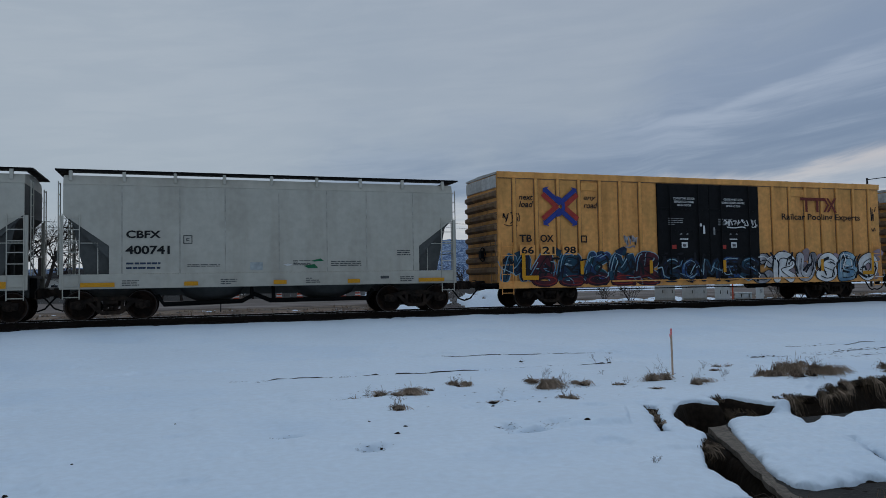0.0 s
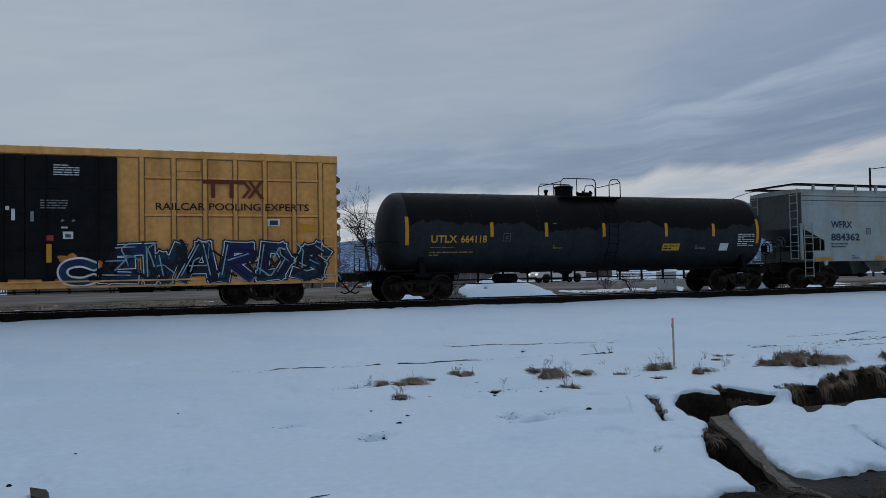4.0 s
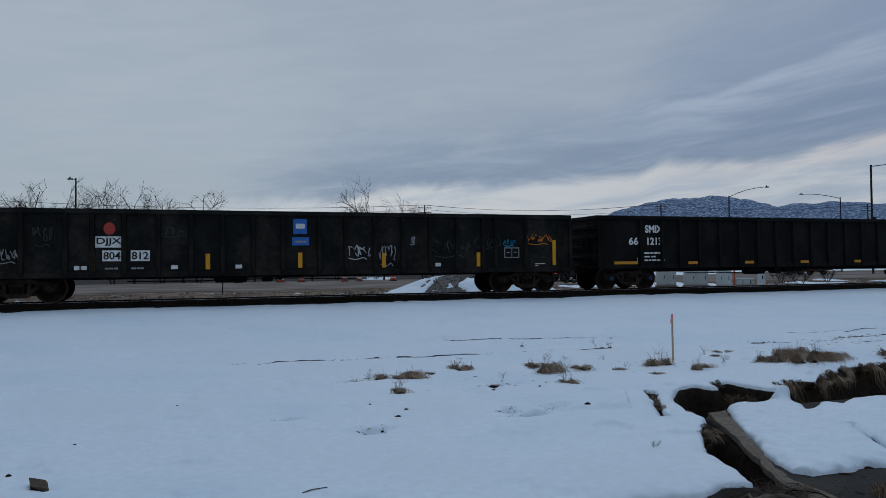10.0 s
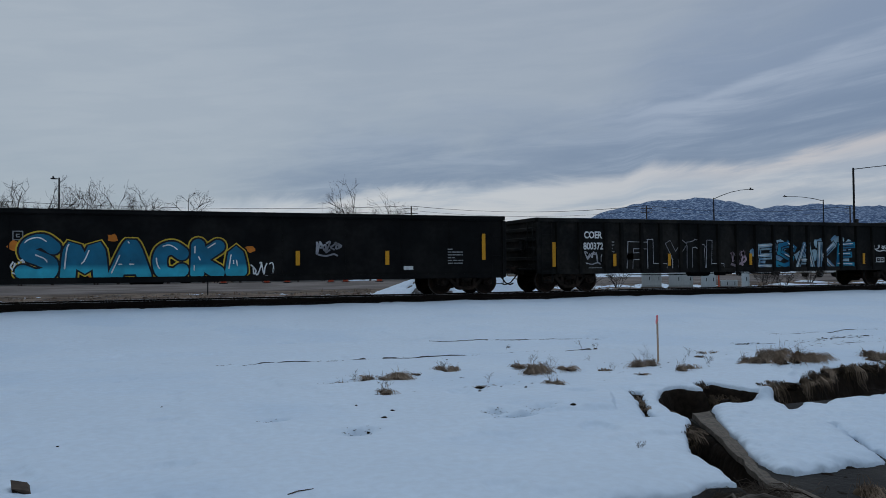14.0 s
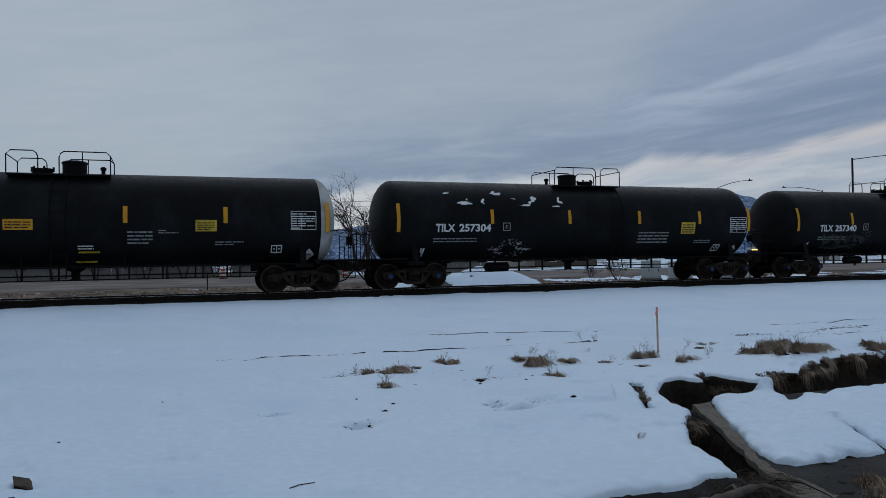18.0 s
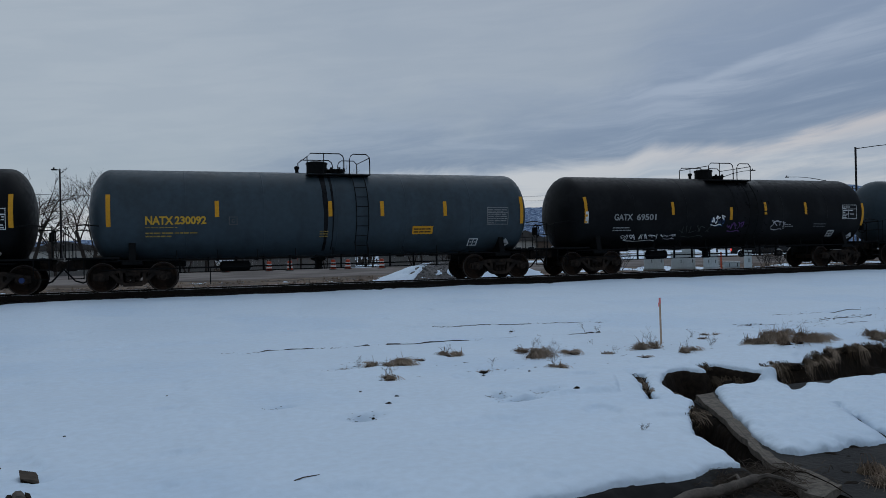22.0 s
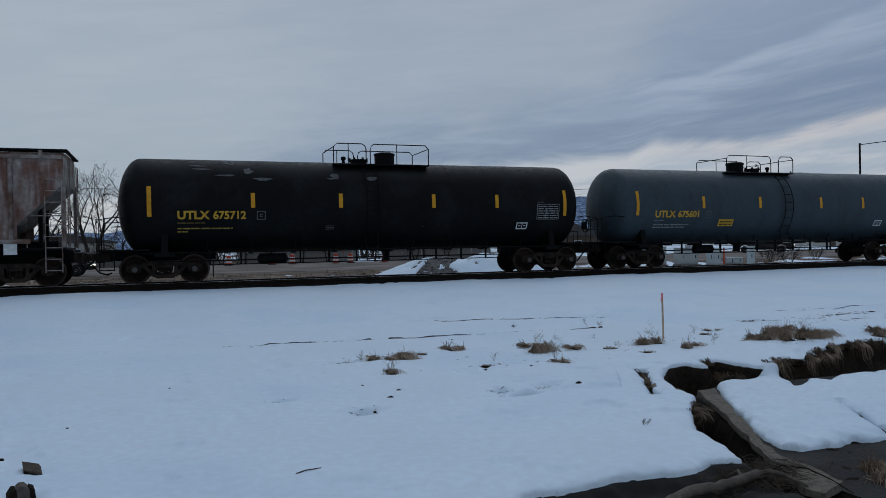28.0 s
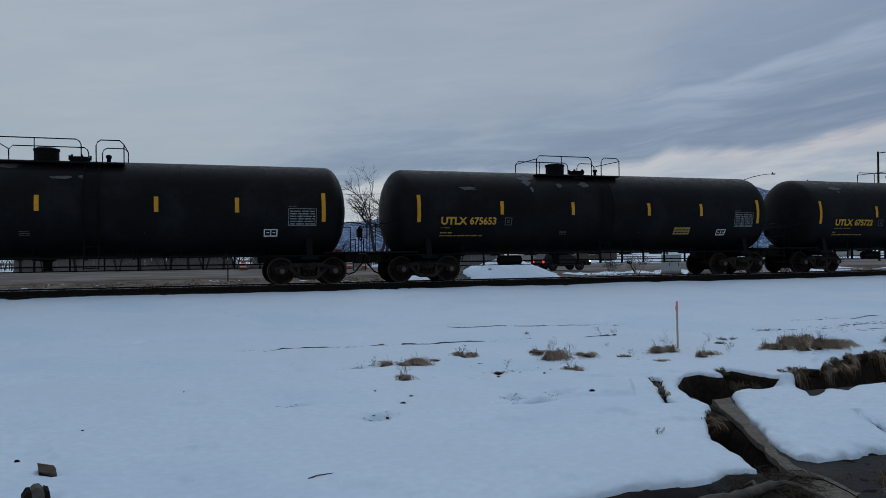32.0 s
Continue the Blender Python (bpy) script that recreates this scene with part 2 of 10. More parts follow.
HOPBLUE = material("hopper_blue_grey_paint", (0.315, 0.36, 0.36), 0.6, vary=0.08, grain=5, second=(0.31, 0.30, 0.25), amount=0.38, blot=0.45, bump=0.05, streak=0.3)
HOPSEAM = material("hopper_seam", (0.37, 0.36, 0.32), 0.7, vary=0.3, grain=6)
HOPGRIME = material("hopper_bay_grime", (0.15, 0.145, 0.13), 0.8, vary=0.35, grain=6, second=(0.08, 0.072, 0.06), amount=0.5, streak=0.5)
TARCOAT = material("tar_coat", (0.0075, 0.0075, 0.0075), 0.7, vary=0.35, grain=5, spec=0.08)
CARMAROON = material("maroon_car_paint", (0.10, 0.012, 0.014), 0.3, vary=0.05, bump=0.0, coat=0.5)
# hopper grey with shade painted in, for recessed ends and lower parts
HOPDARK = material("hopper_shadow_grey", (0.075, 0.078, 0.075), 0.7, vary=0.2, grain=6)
RUSTY = material("rusted_faded_paint", (0.165, 0.088, 0.068), 0.85, vary=0.3, grain=9, second=(0.22, 0.17, 0.15), amount=0.35, blot=1.1, bump=0.3, streak=0.4, chalk=0.6)
RUSTPOST = material("chalky_post_paint", (0.30, 0.265, 0.25), 0.85, vary=0.35, grain=7, second=(0.13, 0.08, 0.062), amount=0.5, blot=1.6, bump=0.3, streak=0.6)
RUSTBAY = material("grimy_hopper_bay", (0.15, 0.12, 0.095), 0.9, vary=0.4, grain=6, second=(0.045, 0.033, 0.026), amount=0.55, blot=1.6, bump=0.3, streak=0.6)
CHALKY = material("chalky_grey_paint", (0.29, 0.28, 0.26), 0.8, vary=0.2, grain=7, second=(0.16, 0.12, 0.10), amount=0.35, blot=1.2, streak=0.5)
PALEPATCH = material("pale_repaint", (0.35, 0.385, 0.39), 0.7, vary=0.2, grain=8, second=(0.24, 0.22, 0.20), amount=0.3, streak=0.4)
REDPAINT = material("oxide_red_paint", (0.118, 0.029, 0.024), 0.65, vary=0.25, grain=6, second=(0.135, 0.046, 0.030), amount=0.45, blot=0.7, bump=0.06, streak=0.5)
REDDARK = material("dark_oxide_red", (0.05, 0.02, 0.018), 0.8, vary=0.35, grain=6)
BOXYELLOW = material("boxcar_yellow_paint", (0.78, 0.375, 0.112), 0.6, vary=0.14, grain=6, second=(0.65, 0.325, 0.095), amount=0.4, blot=0.8, bump=0.05, streak=0.45)
BOXPANEL = material("boxcar_panel_paint", (0.74, 0.355, 0.108), 0.65, vary=0.18, grain=6, second=(0.58, 0.295, 0.09), amount=0.5, blot=0.7, bump=0.05, streak=0.55)
# darker paint for the ends, also painted shade beside ribs and under the chord
BOXDIRTSHADE = material("boxcar_end_and_shade_paint", (0.26, 0.16, 0.085), 0.75, vary=0.3, grain=6, second=(0.16, 0.11, 0.075), amount=0.5, streak=0.6)
BOXWHITE = material("boxcar_end_white", (0.5, 0.5, 0.49), 0.7, vary=0.2, streak=0.5)
BOXROOF = material("galvanised_roof", (0.36, 0.36, 0.35), 0.5, 0.5, vary=0.2)
DOORBLACK = material("door_black_paint", (0.0095, 0.0100, 0.0110), 0.5, vary=0.3, grain=5, bump=0.05, spec=0.06)
GONBLACK = material("gondola_black_paint", (0.0062, 0.0065, 0.0068), 0.6, vary=0.35, grain=6, second=(0.0105, 0.0102, 0.0098), amount=0.5, blot=0.9, bump=0.1, streak=0.3, spec=0.06)
GONOLD = material("gondola_worn_black", (0.0125, 0.013, 0.0128), 0.75, vary=0.4, grain=7, second=(0.021, 0.0195, 0.0175), amount=0.5, blot=1.1, bump=0.15, streak=0.5, spec=0.06)
REFLECT = material("reflector_yellow", (0.56, 0.262, 0.014), 0.45, vary=0.15, grain=20)
REFORANGE = material("reflector_orange", (0.50, 0.22, 0.02), 0.45, vary=0.2, grain=20)
WHITEP = material("white_lettering", (0.62, 0.63, 0.63), 0.6, vary=0.2, grain=10)
GREYP = material("faded_lettering", (0.24, 0.245, 0.245), 0.7, vary=0.3, grain=10)
DIMP = material("dim_lettering", (0.085, 0.088, 0.09), 0.7, vary=0.3, grain=10)
SMUDGE = material("smeared_tag", (0.036, 0.042, 0.038), 0.8, vary=0.4, grain=4)
BLACKP = material("black_lettering", (0.012, 0.012, 0.013), 0.6, vary=0.2)
NAVYP = material("navy_lettering", (0.035, 0.05, 0.085), 0.6, vary=0.2)
YELLOWP = material("yellow_lettering", (0.52, 0.305, 0.032), 0.6, vary=0.25, grain=10)
YDIM = material("worn_yellow_lettering", (0.30, 0.21, 0.05), 0.7, vary=0.4, grain=9)
SIGNBLUE = material("sign_blue", (0.03, 0.13, 0.42), 0.5, vary=0.15)
MARKRED = material("mark_red", (0.36, 0.045, 0.035), 0.6, vary=0.2)
MARKBLUE = material("mark_blue", (0.03, 0.05, 0.24), 0.6, vary=0.2)
MAROON = material("mark_maroon", (0.15, 0.03, 0.022), 0.6, vary=0.2)
GREENP = material("mark_green", (0.02, 0.13, 0.06), 0.6, vary=0.2)
ORANGEPATCH = material("orange_red_patch", (0.47, 0.075, 0.038), 0.7, vary=0.2, grain=8)
SPRAYCYAN = material("spray_cyan", (0.022, 0.25, 0.37), 0.6, vary=0.25, grain=3, second=(0.012, 0.12, 0.23), amount=0.6, blot=1.5, bump=0.02)
SPRAYGREEN = material("spray_deep_green", (0.006, 0.046, 0.050), 0.6, vary=0.3, grain=3, second=(0.012, 0.035, 0.06), amount=0.4, blot=0.9, bump=0.02)
SPRAYINDIGO = material("spray_indigo", (0.014, 0.020, 0.085), 0.6, vary=0.3, grain=3, second=(0.012, 0.05, 0.085), amount=0.4, blot=0.9, bump=0.02)
SPRAYTEAL = material("spray_teal", (0.010, 0.055, 0.062), 0.6, vary=0.3, grain=3, second=(0.03, 0.04, 0.14), amount=0.6, blot=0.9, bump=0.02)
SPRAYBLUE = material("spray_blue", (0.03, 0.085, 0.24), 0.6, vary=0.35, grain=3, second=(0.012, 0.016, 0.03), amount=0.6, blot=1.6, bump=0.02)
SPRAYWHITE = material("spray_white", (0.66, 0.67, 0.67), 0.6, vary=0.25, grain=3, bump=0.02)
SPRAYGREY = material("spray_grey", (0.22, 0.22, 0.24), 0.7, vary=0.3, grain=3, second=(0.42, 0.42, 0.44), amount=0.6, blot=1.6, bump=0.02)
SPRAYPALE = material("spray_pale_blue", (0.30, 0.43, 0.50), 0.6, vary=0.3, grain=3, second=(0.10, 0.20, 0.30), amount=0.5, blot=1.8, bump=0.02)
SPRAYPINKISH = material("spray_mauve", (0.34, 0.25, 0.29), 0.65, vary=0.3, grain=3, second=(0.20, 0.16, 0.17), amount=0.5, blot=1.5, bump=0.02)
SPRAYDARK = material("spray_black", (0.012, 0.013, 0.017), 0.6, vary=0.3, bump=0.02)
SPRAYRED = material("spray_red", (0.30, 0.035, 0.025), 0.6, vary=0.4, grain=3, second=(0.10, 0.02, 0.03), amount=0.6, blot=1.3, bump=0.02)
SPRAYORANGE = material("spray_orange", (0.55, 0.17, 0.02), 0.6, vary=0.3, grain=3, bump=0.02)
SPRAYYELLOW = material("spray_yellow", (0.55, 0.38, 0.04), 0.6, vary=0.3, grain=3, bump=0.02)
SPRAYMAROON = material("spray_maroon", (0.11, 0.022, 0.03), 0.6, vary=0.4, grain=3, second=(0.03, 0.012, 0.02), amount=0.6, blot=1.3, bump=0.02)
SPRAYNAVY = material("spray_navy", (0.014, 0.022, 0.055), 0.6, vary=0.4, grain=3, second=(0.015, 0.05, 0.08), amount=0.55, blot=2.2, bump=0.02)
SPRAYPURPLE = material("spray_purple", (0.075, 0.03, 0.12), 0.6, vary=0.4, grain=3, bump=0.02)
BANKGRASS = material("dark_bank_grass", (0.085, 0.060, 0.038), 0.95, vary=0.4, grain=6, bump=0.0, island=0.5)
BARK = material("bark", (0.045, 0.036, 0.031), 0.95, vary=0.4, grain=20, bump=0.5)
GRASS = material("dry_grass", (0.22, 0.155, 0.108), 0.9, vary=0.4, grain=6, bump=0.0, island=0.45)
ROOT = material("dead_root", (0.085, 0.065, 0.05), 0.95, vary=0.4, grain=15, bump=0.4)
STRAW = material("bleached_straw", (0.30, 0.225, 0.165), 0.9, vary=0.35, grain=6, bump=0.0, island=0.5)
DRIFTWOOD = material("driftwood", (0.135, 0.112, 0.094), 0.9, vary=0.5, grain=14, second=(0.07, 0.056, 0.046), amount=0.5, blot=3.0, bump=0.7)
LATH = material("lath_wood", (0.50, 0.36, 0.26), 0.85, vary=0.3, grain=18)
PINK = material("fluorescent_pink", (0.80, 0.24, 0.24), 0.6, vary=0.2)
POLEDARK = material("dark_pole_steel", (0.02, 0.02, 0.022), 0.5, 0.4, vary=0.3)
POLEWOOD = material("pole_wood", (0.055, 0.042, 0.034), 0.95, vary=0.35, grain=14)
WIRE = material("power_wire", (0.03, 0.03, 0.032), 0.6)
CABINET = material("cabinet_paint", (0.50, 0.53, 0.53), 0.5, vary=0.1, grain=8, streak=0.2)
BARREL = material("barrel_orange", (0.42, 0.06, 0.025), 0.5, vary=0.15)
FENCEM = material("weathered_fence", (0.20, 0.195, 0.19), 0.9, vary=0.4, grain=12)
STUCCO = material("stucco", (0.42, 0.41, 0.38), 0.9, vary=0.15, grain=20)
BROWNWALL = material("brown_siding", (0.10, 0.075, 0.06), 0.9, vary=0.25, grain=10)
SHINGLE = material("roof_shingle", (0.08, 0.075, 0.072), 0.9, vary=0.3, grain=20)
GLASSD = material("dark_glass", (0.02, 0.025, 0.03), 0.08, vary=0.1, bump=0.0)
CARWHITE = material("white_car_paint", (0.82, 0.82, 0.82), 0.3, vary=0.05, bump=0.0, coat=0.5)
CARDARK = material("dark_car_paint", (0.015, 0.016, 0.019), 0.35, vary=0.05, bump=0.0, coat=0.25)
TYRE = material("tyre_rubber", (0.015, 0.015, 0.015), 0.8, vary=0.2)
ALLOY = material("alloy_rim", (0.5, 0.5, 0.5), 0.3, 0.9, vary=0.1)
LAMPRED = glow("tail_light", (0.6, 0.03, 0.02), 1.5)
LAMPWHITE = glow("head_light", (1.0, 0.9, 0.75), 2.5)
LAMPAMBER = glow("amber_lamp", (1.0, 0.5, 0.12), 3.0)


def mountain_material():
    m = bpy.data.materials.new("hazed_mountain_slope")
    m.use_nodes = True
    n, l = m.node_tree.nodes, m.node_tree.links
    b = n["Principled BSDF"]
    tc = n.new("ShaderNodeTexCoord")
    t = n.new("ShaderNodeTexNoise")
    t.inputs["Scale"].default_value, t.inputs["Detail"].default_value, t.inputs["Roughness"].default_value = 0.085, 10, 0.70
    l.new(tc.outputs["Object"], t.inputs["Vector"])
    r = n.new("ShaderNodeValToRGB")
    # the blue of distance haze is mixed into both slope colours
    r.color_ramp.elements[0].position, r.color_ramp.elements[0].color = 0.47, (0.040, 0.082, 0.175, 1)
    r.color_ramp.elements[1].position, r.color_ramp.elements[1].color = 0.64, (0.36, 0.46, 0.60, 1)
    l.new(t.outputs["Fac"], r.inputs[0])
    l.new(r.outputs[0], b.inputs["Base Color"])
    b.inputs["Roughness"].default_value = 1.0
    return m


MOUNTAIN = mountain_material()

# ---- mesh tools ----
class Shape:
    """Collects vertices and faces of one mesh."""

    def __init__(self):
        self.v, self.f = [], []

    def add(self, vs, fs):
        o = len(self.v)
        self.v += [tuple(p) for p in vs]
        self.f += [tuple(i + o for i in f) for f in fs]
        return self

    def box(self, x0, x1, y0, y1, z0, z1, c=0.0):
        """A box, its edges chamfered by c."""
        if c <= 0:
            vs = [(x, y, z) for x in (x0, x1) for y in (y0, y1) for z in (z0, z1)]
            return self.add(vs, [(0, 1, 3, 2), (4, 6, 7, 5), (0, 4, 5, 1), (2, 3, 7, 6), (0, 2, 6, 4), (1, 5, 7, 3)])
        bm = bmesh.new()
        bmesh.ops.create_cube(bm, size=1.0, matrix=Matrix.Translation(((x0 + x1) / 2, (y0 + y1) / 2, (z0 + z1) / 2)) @ Matrix.Diagonal((x1 - x0, y1 - y0, z1 - z0, 1)))
        bmesh.ops.bevel(bm, geom=bm.edges[:], offset=c, segments=1, affect="EDGES")
        return self.take(bm)

    def take(self, bm):
        bm.verts.index_update()
        self.add([v.co for v in bm.verts], [[v.index for v in f.verts] for f in bm.faces])
        bm.free()
        return self

    def prism(self, poly, a, b, axis="y"):
        """A polygon of (u, w) pairs drawn out from a to b: along y it lies in xz, along x in yz, along z in xy."""
        put = {"y": lambda u, w, t: (u, t, w), "x": lambda u, w, t: (t, u, w), "z": lambda u, w, t: (u, w, t)}[axis]
        n = len(poly)
        vs = [put(u, w, a) for u, w in poly] + [put(u, w, b) for u, w in poly]
        return self.add(vs, [tuple(range(n)), tuple(range(2 * n - 1, n - 1, -1))] + [(i, i + n, (i + 1) % n + n, (i + 1) % n) for i in range(n)])

    def tube(self, pts, r, n=6, r2=None):
        """A bent rod through pts; r2: its radius at the far end."""
        pts = [Vector(p) for p in pts]
        k = len(pts)
        vs, fs = [], []
        up = Vector((0, 0, 1))
        for i, p in enumerate(pts):
            d = (pts[min(i + 1, k - 1)] - pts[max(i - 1, 0)]).normalized()
            s = d.cross(up if abs(d.z) < 0.95 else Vector((1, 0, 0))).normalized()
            w = s.cross(d)
            rr = r if r2 is None else r + (r2 - r) * i / (k - 1)
            vs += [p + rr * (math.cos(2 * math.pi * j / n) * s + math.sin(2 * math.pi * j / n) * w) for j in range(n)]
            if i:
                fs += [((i - 1) * n + j, (i - 1) * n + (j + 1) % n, i * n + (j + 1) % n, i * n + j) for j in range(n)]
        fs += [tuple(range(n - 1, -1, -1)), tuple(range((k - 1) * n, k * n))]
        return self.add(vs, fs)

    def lathe(self, prof, n=24, axis="y", at=(0, 0, 0), capped=True):
        """Turns a profile of (radius, along) pairs round an axis."""
        ax, ay, az = at
        put = {"y": lambda r, t, c, s: (ax + r * c, ay + t, az + r * s), "x": lambda r, t, c, s: (ax + t, ay + r * c, az + r * s),
               "z": lambda r, t, c, s: (ax + r * c, ay + r * s, az + t)}[axis]
        vs = [put(r, t, math.cos(2 * math.pi * j / n), math.sin(2 * math.pi * j / n)) for r, t in prof for j in range(n)]
        fs = [(i * n + j, i * n + (j + 1) % n, (i + 1) * n + (j + 1) % n, (i + 1) * n + j) for i in range(len(prof) - 1) for j in range(n)]
        if capped:
            fs += [tuple(range(n - 1, -1, -1)), tuple(range((len(prof) - 1) * n, len(prof) * n))]
        return self.add(vs, fs)

    def mesh(self, name, mat, smooth=False):
        me = bpy.data.meshes.new(name)
        me.from_pydata(self.v, [], self.f)
        me.materials.append(mat)
        bm = bmesh.new()
        bm.from_mesh(me)
        bmesh.ops.recalc_face_normals(bm, faces=bm.faces[:])
        bm.to_mesh(me)
        bm.free()
        if smooth:
            me.polygons.foreach_set("use_smooth", [True] * len(me.polygons))
            me.set_sharp_from_angle(angle=radians(38))
        return me


def part(name, shape, mat, parent=None, label="", smooth=False, at=None, kind=""):
    """Links a Shape, or a ready mesh, as one mesh object under its thing."""
    me = shape.mesh(name, mat, smooth) if isinstance(shape, Shape) else shape
    ob = new(name, me)
    if parent is not None:
        ob.parent = parent
    if at is not None:
        ob.matrix_basis = at
    return tagged(ob, label, kind=kind)


def thing(name, label, category, group="", m=None):
    ob = new(name)
    ob.empty_display_size = 0.3
    if m is not None:
        ob.matrix_basis = m
    return tagged(ob, label, category, group)


def letters(body, h, width=None, bold=0.0, shear=0.0, gap=1.0):
    """Flat lettering as (verts, faces) in the plane (u, w), its lower left at the origin, h high."""
    cu = bpy.data.curves.new("letters", "FONT")
    cu.body, cu.resolution_u, cu.offset, cu.shear, cu.space_character = body, 4, bold, shear, gap
    tmp = bpy.data.objects.new("letters", cu)
    me = bpy.data.meshes.new_from_object(tmp)
    co = np.empty(len(me.vertices) * 3)
    me.vertices.foreach_get("co", co)
    co = co.reshape(-1, 3)[:, :2]
    faces = [tuple(p.vertices) for p in me.polygons]
    bpy.data.objects.remove(tmp)
    bpy.data.meshes.remove(me)
    bpy.data.curves.remove(cu)
    lo, hi = co.min(0), co.max(0)
    s = h / (hi[1] - lo[1])
    sx = s if width is None else width / (hi[0] - lo[0])
    return (co - lo) * (sx, s), faces


class Skin:
    """The outside of a car on which marks are laid: a flat side or a round tank, seen from its near side."""

    def __init__(self, y=-1.55, radius=None, zc=0.0):
        self.y, self.radius, self.zc = y, radius, zc

    def put(self, u, w, lift):
        if self.radius is None:
            return (u, self.y - lift, w)
        r = self.radius + lift
        d = max(-0.98 * r, min(0.98 * r, w - self.zc))
        return (u, -math.sqrt(r * r - d * d), w)


def mark(parent, skin, polys, mat, name="marking", lift=0.012, label=""):
    """Flat polygons of (u, w) on a car's skin as one part."""
    s = Shape()
    for i, p in enumerate(polys):
        s.add([skin.put(u, w, lift + 0.0004 * (i % 40)) for u, w in p], [tuple(range(len(p)))])
    return part(name, s, mat, parent, label)


def rect(x, z, w, h):
    """A rectangle from its left, bottom, width and height, cut upright so that it hugs a round skin."""
    k = max(1, int(h / 0.22))
    return [[(x, z + h * i / k), (x + w, z + h * i / k), (x + w, z + h * (i + 1) / k), (x, z + h * (i + 1) / k)] for i in range(k)]


def write(parent, skin, body, x, z, h, mat, width=None, bold=0.02, name="lettering", shear=0.0, gap=1.0, lift=0.016):
    co, fs = letters(body, h, width, bold, shear, gap)
    s = Shape()
    s.add([skin.put(x + u, z + w, lift) for u, w in co], fs)
    return part(name, s, mat, parent)


def bars(parent, skin, x, z, w, h, rows, mat, seed=0, name="fine_print"):
    """Small writing as plain bars: rows of broken dashes in a block."""
    rng = random.Random(seed * 77 + int(x * 100) + int(z * 10))
    polys = []
    for r in range(rows):
        zz = z + h * (1 - (r + 0.85) / rows)
        hh = h / rows * 0.42
        u = 0.0
        while u < w * 0.97:
            d = min(w - u, rng.uniform(0.12, 0.4) * min(w, 0.8))
            polys += rect(x + u, zz, d * 0.85, hh)
            u += d
            if rng.random() < 0.12:
                break
    return tagged(mark(parent, skin, polys, mat, name), kind="stuff")


def panel_box(parent, skin, x, z, w, h, mat, name="stencil_frame"):
    """A framed data panel with two cells."""
    t = 0.035
    polys = rect(x, z, w, t) + rect(x, z + h - t, w, t) + rect(x, z + t, t, h - 2 * t) + rect(x + w - t, z + t, t, h - 2 * t) + rect(x + w * 0.48, z + t, t * 0.8, h - 2 * t)
    polys += rect(x + w * 0.18, z + h * 0.45, w * 0.2, h * 0.12) + rect(x + w * 0.64, z + h * 0.45, w * 0.2, h * 0.12)
    return mark(parent, skin, polys, mat, name)


def square_c(parent, skin, x, z, s, mat):
    """A small framed square with a bar in it."""
    t = s * 0.1
    polys = rect(x, z, s, t) + rect(x, z + s - t, s, t) + rect(x, z + t, t, s - 2 * t) + rect(x + s - t, z + t, t, s - 2 * t)
    polys += rect(x + s * 0.33, z + s * 0.3, s * 0.34, t) + rect(x + s * 0.33, z + s * 0.58, s * 0.34, t) + rect(x + s * 0.33, z + s * 0.38, t, s * 0.2)
    return mark(parent, skin, polys, mat, "stencil_frame")


def placard(parent, skin, x, z, s, mat=None):
    d = [(x, z - s), (x + s, z), (x, z + s), (x - s, z)]
    mark(parent, skin, [d], mat or WHITEP, "placard", 0.03, "white diamond hazard placard")
    mark(parent, skin, rect(x - s * 0.5, z - s * 0.06, s, s * 0.16), DIMP, "placard_bar", 0.036)


def fade_paint(name, low, high, z0, z1):
    """Spray paint laid on in two tones, one fading into the other between the heights z0 and z1."""
    m = material(name, low, 0.55, vary=0.2, grain=3, bump=0.02)
    n, l = m.node_tree.nodes, m.node_tree.links
    tc, sp, mr, mx = n.new("ShaderNodeTexCoord"), n.new("ShaderNodeSeparateXYZ"), n.new("ShaderNodeMapRange"), n.new("ShaderNodeMix")
    l.new(tc.outputs["Object"], sp.inputs[0])
    l.new(sp.outputs[2], mr.inputs[0])
    mr.inputs[1].default_value, mr.inputs[2].default_value = z0, z1
    mx.data_type = "RGBA"
    mx.inputs[6].default_value, mx.inputs[7].default_value = (*low, 1), (*high, 1)
    l.new(mr.outputs[0], mx.inputs[0])
    hsv = next(q for q in n if q.bl_idname == "ShaderNodeHueSaturation")
    l.new(mx.outputs[2], hsv.inputs["Color"])
    return m


